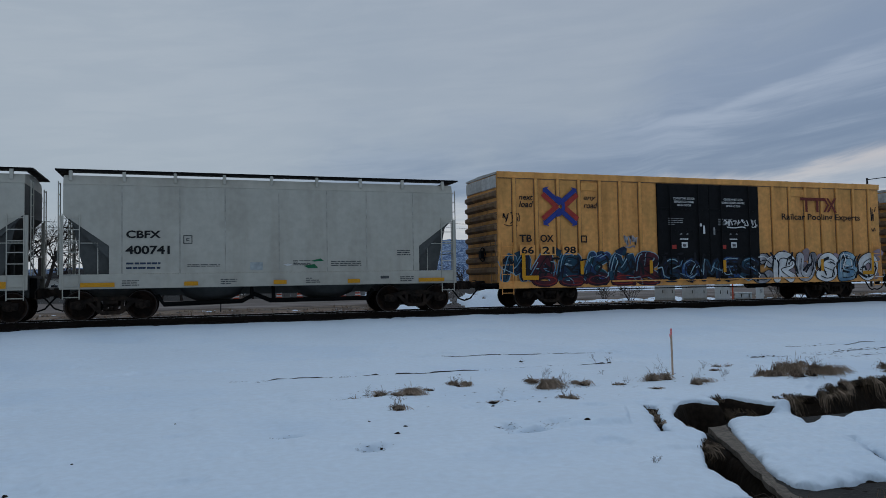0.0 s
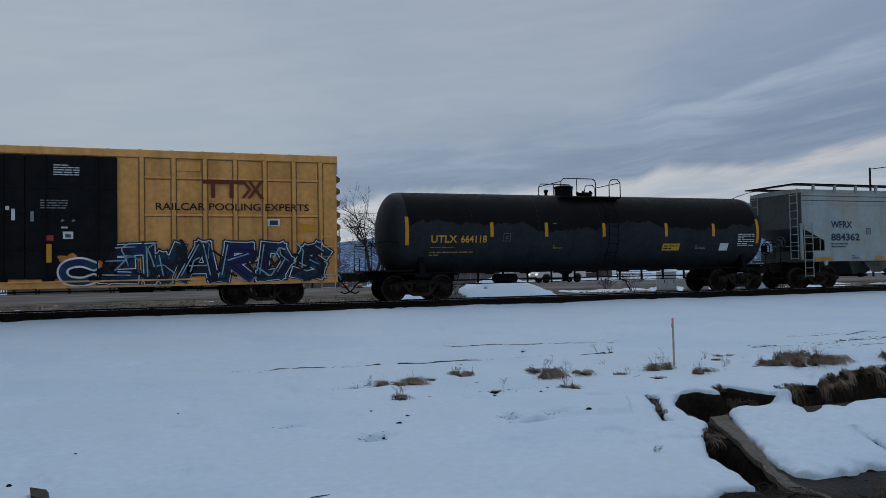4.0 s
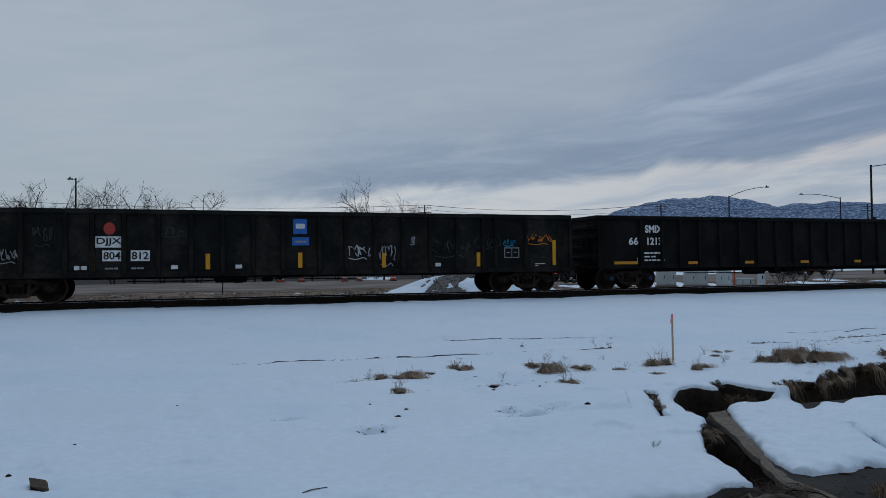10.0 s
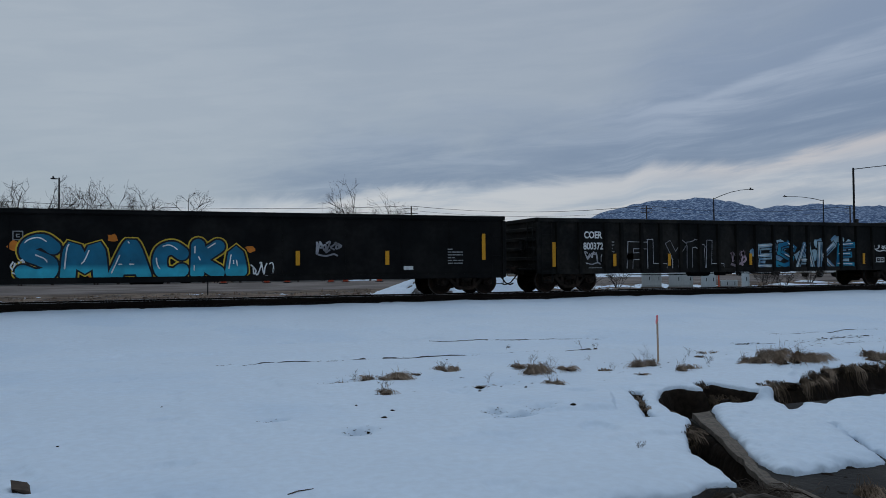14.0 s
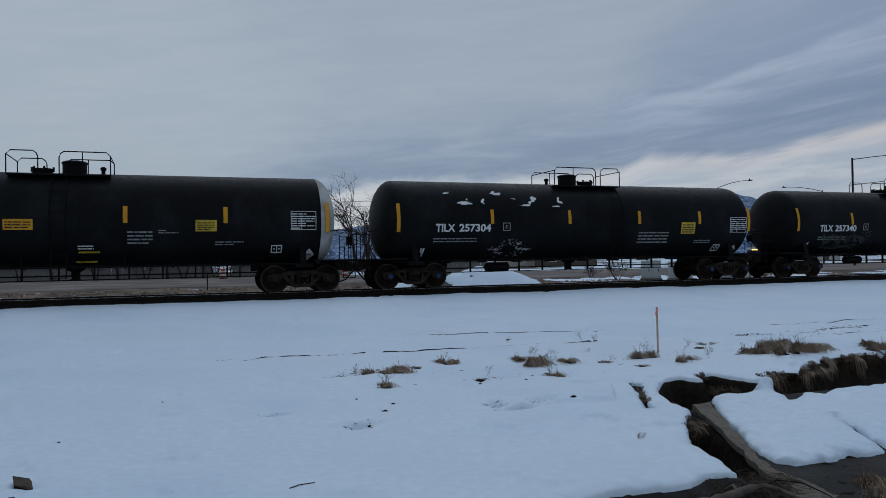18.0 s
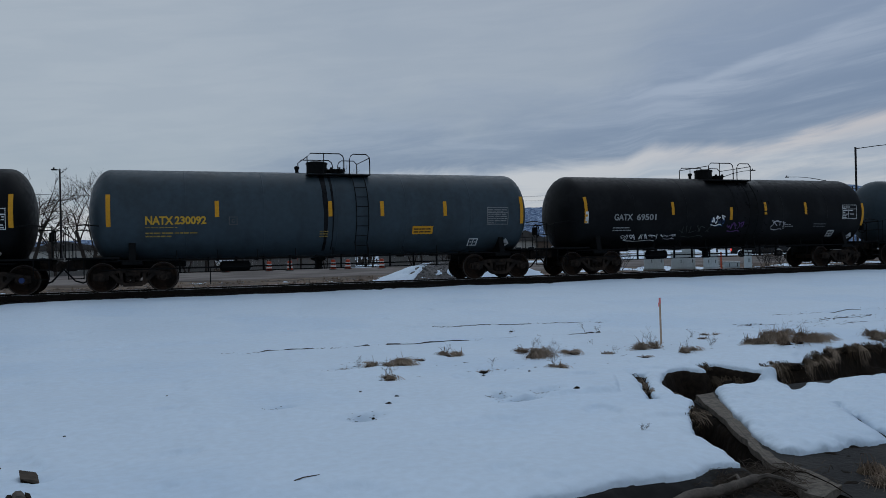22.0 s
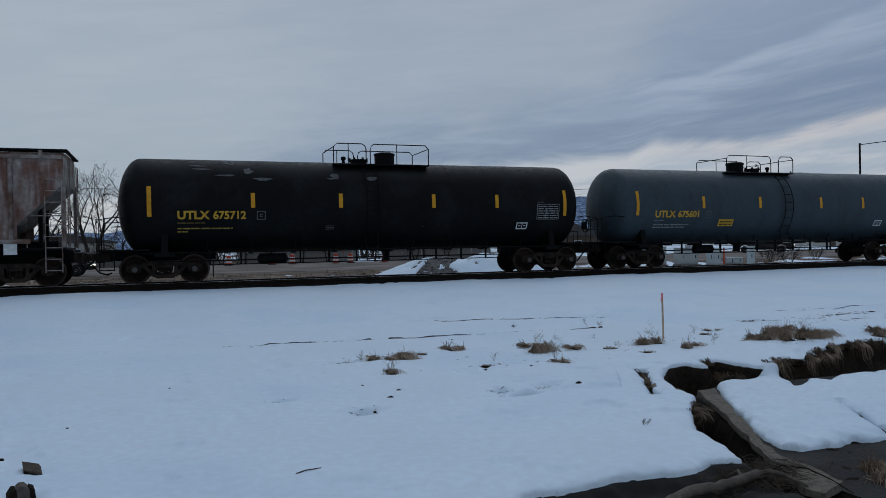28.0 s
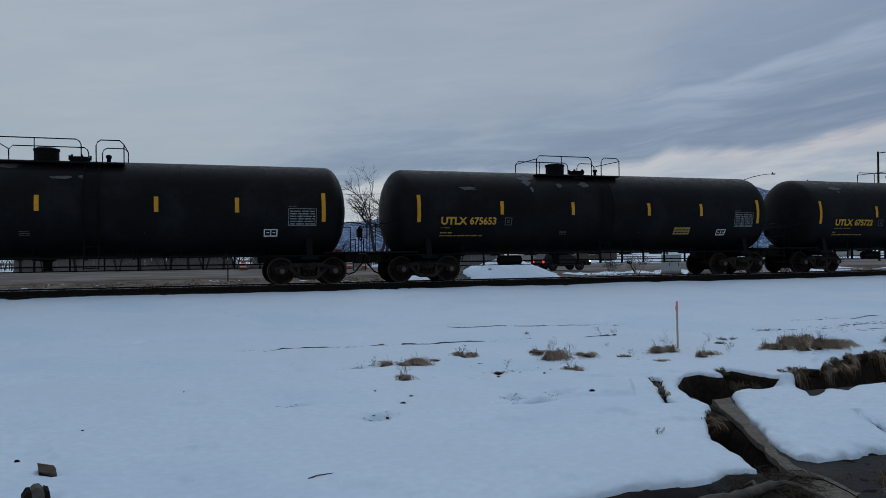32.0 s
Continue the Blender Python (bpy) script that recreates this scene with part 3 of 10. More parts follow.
GLYPHS = {
    "G": (((0.95, 0.80), (0.72, 0.97), (0.33, 0.94), (0.08, 0.60), (0.10, 0.22), (0.40, 0.03), (0.82, 0.08), (0.90, 0.36), (0.52, 0.40)),),
    "a": (((0.12, 0.72), (0.50, 0.90), (0.86, 0.70), (0.90, 0.04)), ((0.85, 0.48), (0.38, 0.50), (0.14, 0.26), (0.36, 0.06), (0.80, 0.20))),
    "S": (((0.94, 0.80), (0.62, 0.97), (0.22, 0.88), (0.14, 0.64), (0.50, 0.50), (0.86, 0.36), (0.82, 0.12), (0.45, 0.02), (0.04, 0.14)),),
    "K": (((0.14, 0.0), (0.16, 1.0)), ((0.92, 0.97), (0.30, 0.48), (0.95, 0.02))),
    "C": (((0.95, 0.78), (0.62, 0.97), (0.22, 0.85), (0.08, 0.50), (0.20, 0.13), (0.60, 0.02), (0.95, 0.18)),),
    "M": (((0.04, 0.0), (0.14, 0.96), (0.50, 0.32), (0.84, 0.96), (0.95, 0.0)),),
    "A": (((0.03, 0.0), (0.42, 0.97), (0.60, 0.97), (0.97, 0.0)), ((0.24, 0.30), (0.80, 0.30))),
    "E": (((0.95, 0.94), (0.14, 0.90), (0.10, 0.08), (0.95, 0.05)), ((0.14, 0.50), (0.78, 0.52))),
    "W": (((0.03, 0.97), (0.25, 0.04), (0.50, 0.68), (0.72, 0.04), (0.97, 0.97)),),
    "R": (((0.10, 0.0), (0.12, 0.95), (0.75, 0.93), (0.84, 0.66), (0.24, 0.46), (0.95, 0.0)),),
    "D": (((0.10, 0.02), (0.12, 0.96), (0.62, 0.92), (0.93, 0.52), (0.68, 0.08), (0.10, 0.03)),),
    "U": (((0.08, 0.97), (0.12, 0.26), (0.45, 0.03), (0.80, 0.20), (0.90, 0.97)),),
    "O": (((0.52, 0.97), (0.14, 0.76), (0.08, 0.30), (0.45, 0.03), (0.85, 0.25), (0.90, 0.70), (0.52, 0.97)),),
    "B": (((0.12, 0.02), (0.12, 0.97), (0.70, 0.92), (0.74, 0.62), (0.25, 0.50), (0.86, 0.40), (0.84, 0.10), (0.12, 0.03)),),
    "T": (((0.02, 0.93), (0.98, 0.93)), ((0.50, 0.93), (0.50, 0.02))),
    "L": (((0.14, 0.98), (0.12, 0.06), (0.95, 0.05)),),
    "F": (((0.12, 0.0), (0.14, 0.95), (0.95, 0.94)), ((0.14, 0.52), (0.70, 0.54))),
    "Y": (((0.05, 0.97), (0.45, 0.48), (0.95, 0.97)), ((0.45, 0.48), (0.45, 0.02))),
    "N": (((0.10, 0.0), (0.12, 0.90), (0.50, 0.97), (0.88, 0.80), (0.90, 0.0)),),
    "i": (((0.15, 0.12), (0.50, 0.95), (0.85, 0.10), (0.20, 0.14)), ((0.50, 0.45), (0.52, 0.30))),
}


def curved(pts, n=5):
    """Points of a smooth line through pts."""
    line = []
    for j in range(len(pts) - 1):
        p = [Vector(pts[max(0, min(len(pts) - 1, j + k))]) for k in (-1, 0, 1, 2)]
        for q in range(n):
            f = q / n
            line.append(0.5 * (2 * p[1] + (p[2] - p[0]) * f + (2 * p[0] - 5 * p[1] + 4 * p[2] - p[3]) * f * f + (3 * p[1] - p[0] - 3 * p[2] + p[3]) * f ** 3))
    return line + [Vector(pts[-1])]


def brush(s, skin, line, width, lift, low, high, square=False):
    """One broad stroke along a line, cut off at the heights low and high: a bent band with round ends, or square lengths."""
    hug = lambda u, q, up: skin.put(u, min(high, max(low, q)), lift + up)
    if square:
        for k, (a, b) in enumerate(zip(line[:-1], line[1:])):
            d = (b - a).normalized() * width / 2
            n = Vector((-d.y, d.x))
            s.add([hug(*(a - d + n), 0.0008 * k), hug(*(a - d - n), 0.0008 * k), hug(*(b + d - n), 0.0008 * k), hug(*(b + d + n), 0.0008 * k)], [(0, 1, 2, 3)])
        return
    vs, fs, m = [], [], len(line)
    for i, p in enumerate(line):
        d = line[min(i + 1, m - 1)] - line[max(i - 1, 0)]
        d = d.normalized() * width / 2 if d.length > 1e-6 else Vector((width / 2, 0))
        vs += [hug(p.x - d.y, p.y + d.x, 0.0002 * i), hug(p.x + d.y, p.y - d.x, 0.0002 * i)]
        if i:
            fs.append((2 * i - 2, 2 * i - 1, 2 * i + 1, 2 * i))
    s.add(vs, fs)
    for p, q, up in ((line[0], line[1], -0.0005), (line[-1], line[-2], 0.0002 * m + 0.0005)):
        a0 = math.atan2(p.y - q.y, p.x - q.x)
        s.add([hug(p.x + width / 2 * math.cos(a0 - 1.5708 + j * 0.3927), p.y + width / 2 * math.sin(a0 - 1.5708 + j * 0.3927), up) for j in range(9)], [tuple(range(9))])


def piece(parent, skin, word, x, z, w, h, fills, edge, thick=0.28, rim=0.06, halo=None, soft=True, shine=None, deep=None, cloud=None, seed=0, slant=0.05, widths=None, name="graffiti", clouds=4, top=None):
    """Painted block letters: overspray behind, an outer band, the outline, the fill, then lights and inner lines."""
    rng = random.Random(seed)
    wd = widths or [1.0] * len(word)
    tot, low, high = sum(wd), z - 0.02, z + h * 1.25
    top = top or [1.0] * len(word)
    letters_at, u = [], x
    for i, ch in enumerate(word):
        cw = w * wd[i] / tot
        turn, dz = rng.uniform(-0.05, 0.05), rng.uniform(-0.03, 0.03) * h
        lines_ = []
        for stroke in GLYPHS[ch]:
            pts = []
            for gx, gz in stroke:
                px, pz = (gx - 0.5) * (cw - thick * 0.75), (gz - 0.5) * (h * top[i] - thick * 0.9)
                px += pz * (slant + turn) + rng.uniform(-0.02, 0.02) * cw
                pts.append((u + cw / 2 + px, z + h * top[i] / 2 + pz + dz))
            lines_.append(curved(pts) if soft else [Vector(p) for p in pts])
        letters_at.append(lines_)
        u += cw

    def layer(mat, width, lift, suffix, pick=None, shift=(0, 0)):
        s = Shape()
        for i, lines_ in enumerate(letters_at):
            if pick is not None and not pick(i):
                continue
            for line in lines_:
                brush(s, skin, [p + Vector(shift) for p in line], width, lift, low, high, not soft)
        part(name + suffix, s, mat, parent, kind="stuff")

    if cloud:
        s = Shape()
        for j in range(len(word) * clouds):
            cx, cz, r = x + rng.uniform(-0.02, 1.02) * w, z + rng.uniform(0.15, 1.08) * h, rng.uniform(0.12, 0.26) * h * (0.55 if clouds < 2 else 1.0)
            pl = [(cx + r * rng.uniform(0.6, 1.15) * 1.3 * math.cos(6.283 * i / 11), cz + r * rng.uniform(0.6, 1.15) * math.sin(6.283 * i / 11)) for i in range(11)]
            s.add([skin.put(p, min(high, max(low, q)), 0.003 + 0.0001 * j) for p, q in pl], [tuple(range(11))])
        part(name + "_cloud", s, cloud, parent, kind="stuff")
    if halo:
        layer(halo, thick + rim * 2 + 0.09, 0.006, "_halo")
    layer(edge, thick + rim * 2, 0.015 if halo else 0.006, "_outline")
    fills = fills if isinstance(fills, tuple) else (fills,)
    for k, f in enumerate(fills):
        layer(f, thick, 0.026 if halo else 0.017, "_fill", lambda i, k=k: i % len(fills) == k)
    if deep:
        layer(deep, 0.035, 0.038, "_line", None, (thick * 0.10, -thick * 0.16))
    if shine:
        s = Shape()
        for lines_ in letters_at:
            for line in lines_:
                n = len(line)
                for a in ((0.05, 0.3), (0.5, 0.68)):
                    seg = [p + Vector((-thick * 0.22, thick * 0.24)) for p in line[int(a[0] * n):max(int(a[0] * n) + 2, int(a[1] * n))]]
                    if len(seg) > 1:
                        brush(s, skin, seg, 0.04, 0.048, low, high, not soft)
        part(name + "_shine", s, shine, parent, kind="stuff")


def slashes(parent, skin, x, z, w, h, mat, n, width, lift, seed, name="graffiti_slash"):
    """Quick hooked strokes and arrow tails sprayed across a row of letters."""
    rng = random.Random(seed)
    s = Shape()
    for k in range(n):
        u, q = x + w * (k + rng.uniform(0.1, 0.9)) / n, z + h * rng.uniform(0.1, 0.7)
        a, r = rng.choice((0.9, 1.4, 1.9, 2.5, -0.4)) + rng.gauss(0, 0.25), h * rng.uniform(0.25, 0.55)
        b = a + rng.choice((-1.3, -0.7, 0.8, 1.5))
        pts = [(u, q), (u + r * math.cos(a) * 0.6, q + r * math.sin(a) * 0.6), (u + r * math.cos(a), q + r * math.sin(a)), (u + r * math.cos(a) + r * 0.5 * math.cos(b), q + r * math.sin(a) + r * 0.5 * math.sin(b))]
        brush(s, skin, curved(pts, 4), width * rng.uniform(0.6, 1.3), lift + 0.0004 * k, z, z + h * 1.15)
    part(name, s, mat, parent, kind="stuff")


def scrawl(parent, skin, x, z, w, h, mat, seed=0, turns=9, t=0.022, name="tag"):
    """A quick tag: hooked strokes side by side over a slanting underline, drawn as ribbons."""
    rng = random.Random(seed)
    n = max(2, int(turns * 0.8))
    s = Shape()
    strokes = []
    for g in range(n):
        u0, du = x + w * g / n, w / n
        pts = [(u0 + du * rng.uniform(-0.1, 1.15), z + h * (0.2 + 0.8 * rng.random())) for _ in range(rng.randint(4, 5))]
        pts[0] = (pts[0][0], z + h * rng.uniform(0.75, 1.0))
        strokes.append(pts)
    strokes.append([(x + w * 0.1, z + h * 0.12), (x + w * 0.4, z + h * 0.02), (x + w * 0.7, z + h * 0.14), (x + w * 0.85, z + h * 0.02)])
    for i, pts in enumerate(strokes):
        line = []
        for j in range(len(pts) - 1):
            p = [Vector(pts[max(0, min(len(pts) - 1, j + k))]) for k in (-1, 0, 1, 2)]
            for q in range(6):
                f = q / 6
                line.append(0.5 * (2 * p[1] + (p[2] - p[0]) * f + (2 * p[0] - 5 * p[1] + 4 * p[2] - p[3]) * f * f + (3 * p[1] - p[0] - 3 * p[2] + p[3]) * f ** 3))
        line.append(Vector(pts[-1]))
        vs, fs = [], []
        for k, v in enumerate(line):
            d = line[min(k + 1, len(line) - 1)] - line[max(k - 1, 0)]
            d = d.normalized() if d.length > 1e-6 else Vector((1, 0))
            vs += [skin.put(v.x - d.y * t, v.y + d.x * t, 0.022 + 0.0008 * i), skin.put(v.x + d.y * t, v.y - d.x * t, 0.022 + 0.0008 * i)]
            if k:
                fs.append((2 * k - 2, 2 * k - 1, 2 * k + 1, 2 * k))
        s.add(vs, fs)
    return part(name, s, mat, parent)


NOISE_TABLES = {}


def value_noise(x, y, seed=0):
    """Smooth lattice noise of numpy arrays, 0 to 1."""
    if seed not in NOISE_TABLES:
        NOISE_TABLES[seed] = np.random.default_rng(seed).random((256, 256))
    table = NOISE_TABLES[seed]
    xi, yi = np.floor(x).astype(int), np.floor(y).astype(int)
    fx, fy = x - xi, y - yi
    fx, fy = fx * fx * (3 - 2 * fx), fy * fy * (3 - 2 * fy)
    g = lambda a, b: table[a % 256, b % 256]
    return (g(xi, yi) * (1 - fx) + g(xi + 1, yi) * fx) * (1 - fy) + (g(xi, yi + 1) * (1 - fx) + g(xi + 1, yi + 1) * fx) * fy


def fractal(x, y, scale, octaves=4, seed=0):
    out, amp, tot = 0.0, 1.0, 0.0
    for o in range(octaves):
        out = out + amp * value_noise(x * scale * 2 ** o + 17.3 * o, y * scale * 2 ** o + 9.1 * o, seed + o)
        tot += amp
        amp *= 0.55
    return out / tot


def smooth01(v, a, b):
    u = np.clip((v - a) / (b - a), 0, 1)
    return u * u * (3 - 2 * u)

# ---- ground and snow ----
TRACK_Y, ROAD_Y0, ROAD_Y1 = 26.4, 45.0, 71.0
DITCH = [(2.19, 4.44), (2.40, 4.39), (2.62, 4.41), (2.84, 4.47), (3.10, 4.48), (3.32, 4.45), (3.52, 4.44), (3.69, 4.53), (3.87, 4.60), (4.02, 4.52), (4.10, 4.68), (4.20, 4.90), (4.31, 5.27), (4.36, 5.46), (4.60, 5.85),
         (4.84, 6.16), (5.18, 6.52), (5.28, 6.90), (5.50, 7.47), (5.67, 7.70), (5.93, 8.0), (6.21, 8.24), (6.42, 8.26), (6.50, 8.02), (6.62, 8.04), (6.72, 8.34), (7.02, 8.36), (7.12, 8.0), (7.14, 7.62),
         (7.36, 7.60), (7.52, 7.9), (7.85, 8.02), (8.15, 7.96), (8.45, 8.06), (8.73, 8.22), (9.06, 8.36), (9.57, 8.5), (10.14, 8.62), (14.0, 9.2), (24.0, 10.0), (24.0, -3.0), (2.0, -3.0), (1.7, 3.8)]
SLAB = [(6.36, 7.56), (6.10, 7.23), (5.85, 6.88), (5.61, 6.46), (5.36, 6.02), (5.17, 5.69), (5.03, 5.40), (4.96, 5.22), (4.93, 5.06), (5.02, 4.92), (5.20, 4.95), (5.44, 4.92), (5.65, 4.98), (5.83, 4.92), (6.4, 5.05),
        (7.4, 5.4), (8.8, 6.0), (10.8, 6.6), (10.6, 7.4), (9.3, 7.34), (8.21, 7.25), (7.92, 7.28), (7.66, 7.12), (7.70, 7.46), (7.44, 7.2), (7.10, 7.04), (7.20, 7.30), (7.44, 7.70), (7.18, 7.74), (7.12, 7.60), (6.94, 7.80), (6.84, 7.64), (6.56, 7.66)]
APRON_AT = [(5.55, 7.25), (6.3, 7.6), (10.5, 7.6), (10.0, 4.4), (6.6, 2.6), (4.2, 2.6), (4.45, 4.3)]


def spread(lo, hi, near0, near1, fine, grow):
    """Grid lines: fine between near0 and near1, widening towards lo and hi."""
    a = list(np.arange(near0, near1, fine))
    s, p = fine, near1
    while p < hi:
        a.append(p)
        s *= grow
        p += s
    a.append(hi)
    s, p = fine, near0 - fine
    while p > lo:
        a.append(p)
        s *= grow
        p -= s
    a.append(lo)
    return np.array(sorted(a))


def inside_by(poly, x, y, rough=0.0, seed=0):
    """How far points lie inside a polygon, in metres; below 0 outside. rough makes its outline uneven."""
    out = np.full(x.shape, -9.0)
    px, py = np.array([p[0] for p in poly]), np.array([p[1] for p in poly])
    near = (x > px.min() - 1.5) & (x < px.max() + 1.5) & (y > py.min() - 1.5) & (y < py.max() + 1.5)
    u, w = x[near], y[near]
    best = np.full(u.shape, 99.0)
    odd = np.zeros(u.shape, bool)
    for i in range(len(poly)):
        x0, y0, x1, y1 = px[i - 1], py[i - 1], px[i], py[i]
        t = np.clip(((u - x0) * (x1 - x0) + (w - y0) * (y1 - y0)) / ((x1 - x0) ** 2 + (y1 - y0) ** 2), 0, 1)
        best = np.minimum(best, np.hypot(u - x0 - t * (x1 - x0), w - y0 - t * (y1 - y0)))
        if y1 != y0:
            odd ^= ((y0 > w) != (y1 > w)) & (u < (x1 - x0) * (w - y0) / (y1 - y0) + x0)
    d = np.where(odd, best, -best)
    if rough:
        d = d + (fractal(u, w, 3.0, 4, seed) - 0.5) * rough
    out[near] = d
    return out


GASH = [(5.55, 8.25), (5.64, 8.02), (5.41, 7.62), (5.11, 7.12), (4.86, 6.66), (4.76, 6.70), (4.90, 6.99), (5.20, 7.49), (5.38, 7.84)]
# old wheel ruts: from x, to x, y in the middle, depth, lean
RUTS = ((0.2, 8.2, 12.5, 0.022, -0.02), (4.6, 9.2, 14.35, 0.015, -0.17), (9.9, 14.6, 11.8, 0.03, 0.06), (11.4, 17.0, 11.15, 0.025, -0.05), (12.0, 18.0, 13.0, 0.02, 0.0))
# clods and chips that have melted down into the snow: x, y, radius
CLODS = ((4.22, 7.28, 0.045), (2.16, 7.65, 0.045), (2.36, 8.02, 0.034), (2.05, 8.42, 0.022), (1.08, 7.85, 0.035), (1.77, 7.10, 0.036), (1.86, 7.14, 0.022), (-0.04, 8.95, 0.018), (-0.9, 7.45, 0.016), (4.49, 11.95, 0.03),
         (3.76, 8.82, 0.03), (4.37, 8.73, 0.026), (4.60, 9.0, 0.026), (4.1, 8.9, 0.016), (6.28, 13.3, 0.05), (10.55, 11.95, 0.03), (10.8, 11.8, 0.04), (11.1, 11.85, 0.035), (9.9, 11.2, 0.03), (-1.3, 12.2, 0.02))
# thawed hollows freckled with dirt: x, y, half length, half width
HOLLOWS = ((3.36, 7.48, 0.16, 0.10), (3.44, 7.28, 0.14, 0.07), (3.90, 7.36, 0.22, 0.09), (3.60, 7.24, 0.14, 0.06), (1.75, 7.12, 0.16, 0.07), (2.22, 10.0, 0.3, 0.12), (1.05, 7.85, 0.12, 0.06), (4.2, 9.15, 0.3, 0.12))


def rut_y(x, rut):
    x0, x1, y0, dp, lean = rut
    return y0 + lean * (x - (x0 + x1) / 2) + 0.16 * (fractal(x, x * 0 + y0, 0.5, 3, 8) - 0.5)


def ditch_by(x, y, rough):
    return np.maximum(inside_by(DITCH, x, y, rough, 31), inside_by(GASH, x, y, 0.07, 33) - 0.02)


def ground_z(x, y):
    z = np.full_like(x, -0.62)
    z = z + smooth01(y, 13.0, 24.6) * 0.36
    z = z - smooth01(y, 28.2, 34.0) * 0.20
    z = z + smooth01(y, 38.0, 46.0) * 0.10
    near = 1 - smooth01(y, 60, 120)
    z = z + (fractal(x, y, 0.16, 4, 3) - 0.5) * 0.13 * near * (1 - smooth01(np.abs(y - 26.4), 4.0, 1.8))
    z = z + (fractal(x, y, 1.1, 3, 5) - 0.5) * 0.05 * near
    z = z + smooth01(y, 29, 33) * (1 - smooth01(y, 40, 44)) * (fractal(x, y, 0.9, 4, 8) - 0.5) * 0.22
    # the washed-out ditch, its floor rough, with the concrete apron bedded in it
    d = ditch_by(x, y, 0.07)
    floor = -0.93 + (fractal(x, y, 2.5, 4, 37) - 0.5) * 0.16 - 0.22 * np.exp(-((x - 6.0) / 0.7) ** 2 - ((y - 7.7) / 0.35) ** 2)
    gap = (x - 4.85) * -0.879 + (y - 5.7) * 0.476
    floor = floor - 0.60 * np.exp(-((gap - 0.14) / 0.18) ** 2) * smooth01(y, 4.6, 5.0) * (1 - smooth01(y, 6.8, 7.3))
    # a silt flat where it spills out
    flat_ = (1 - smooth01(y, 4.35, 4.8)) * (1 - smooth01(x, 4.0, 4.4))
    floor = floor * (1 - flat_) + flat_ * (-0.74 + (fractal(x, y, 1.6, 4, 38) - 0.5) * 0.06)
    a = smooth01(inside_by(APRON_AT, x, y), -0.05, 0.1)
    floor = floor * (1 - a) - 0.79 * a
    clod = (fractal(x, y, 6.0, 3, 35) - 0.5) * 0.07
    k = smooth01(d, -0.01, 0.15)
    z = z * (1 - k) + floor * k + clod * smooth01(d, -0.05, 0.05)
    # the low mound of tussocks beyond it
    z = z + 0.10 * np.exp(-((x - 8.9) / 1.1) ** 2 - ((y - 8.9) / 0.5) ** 2)
    return z


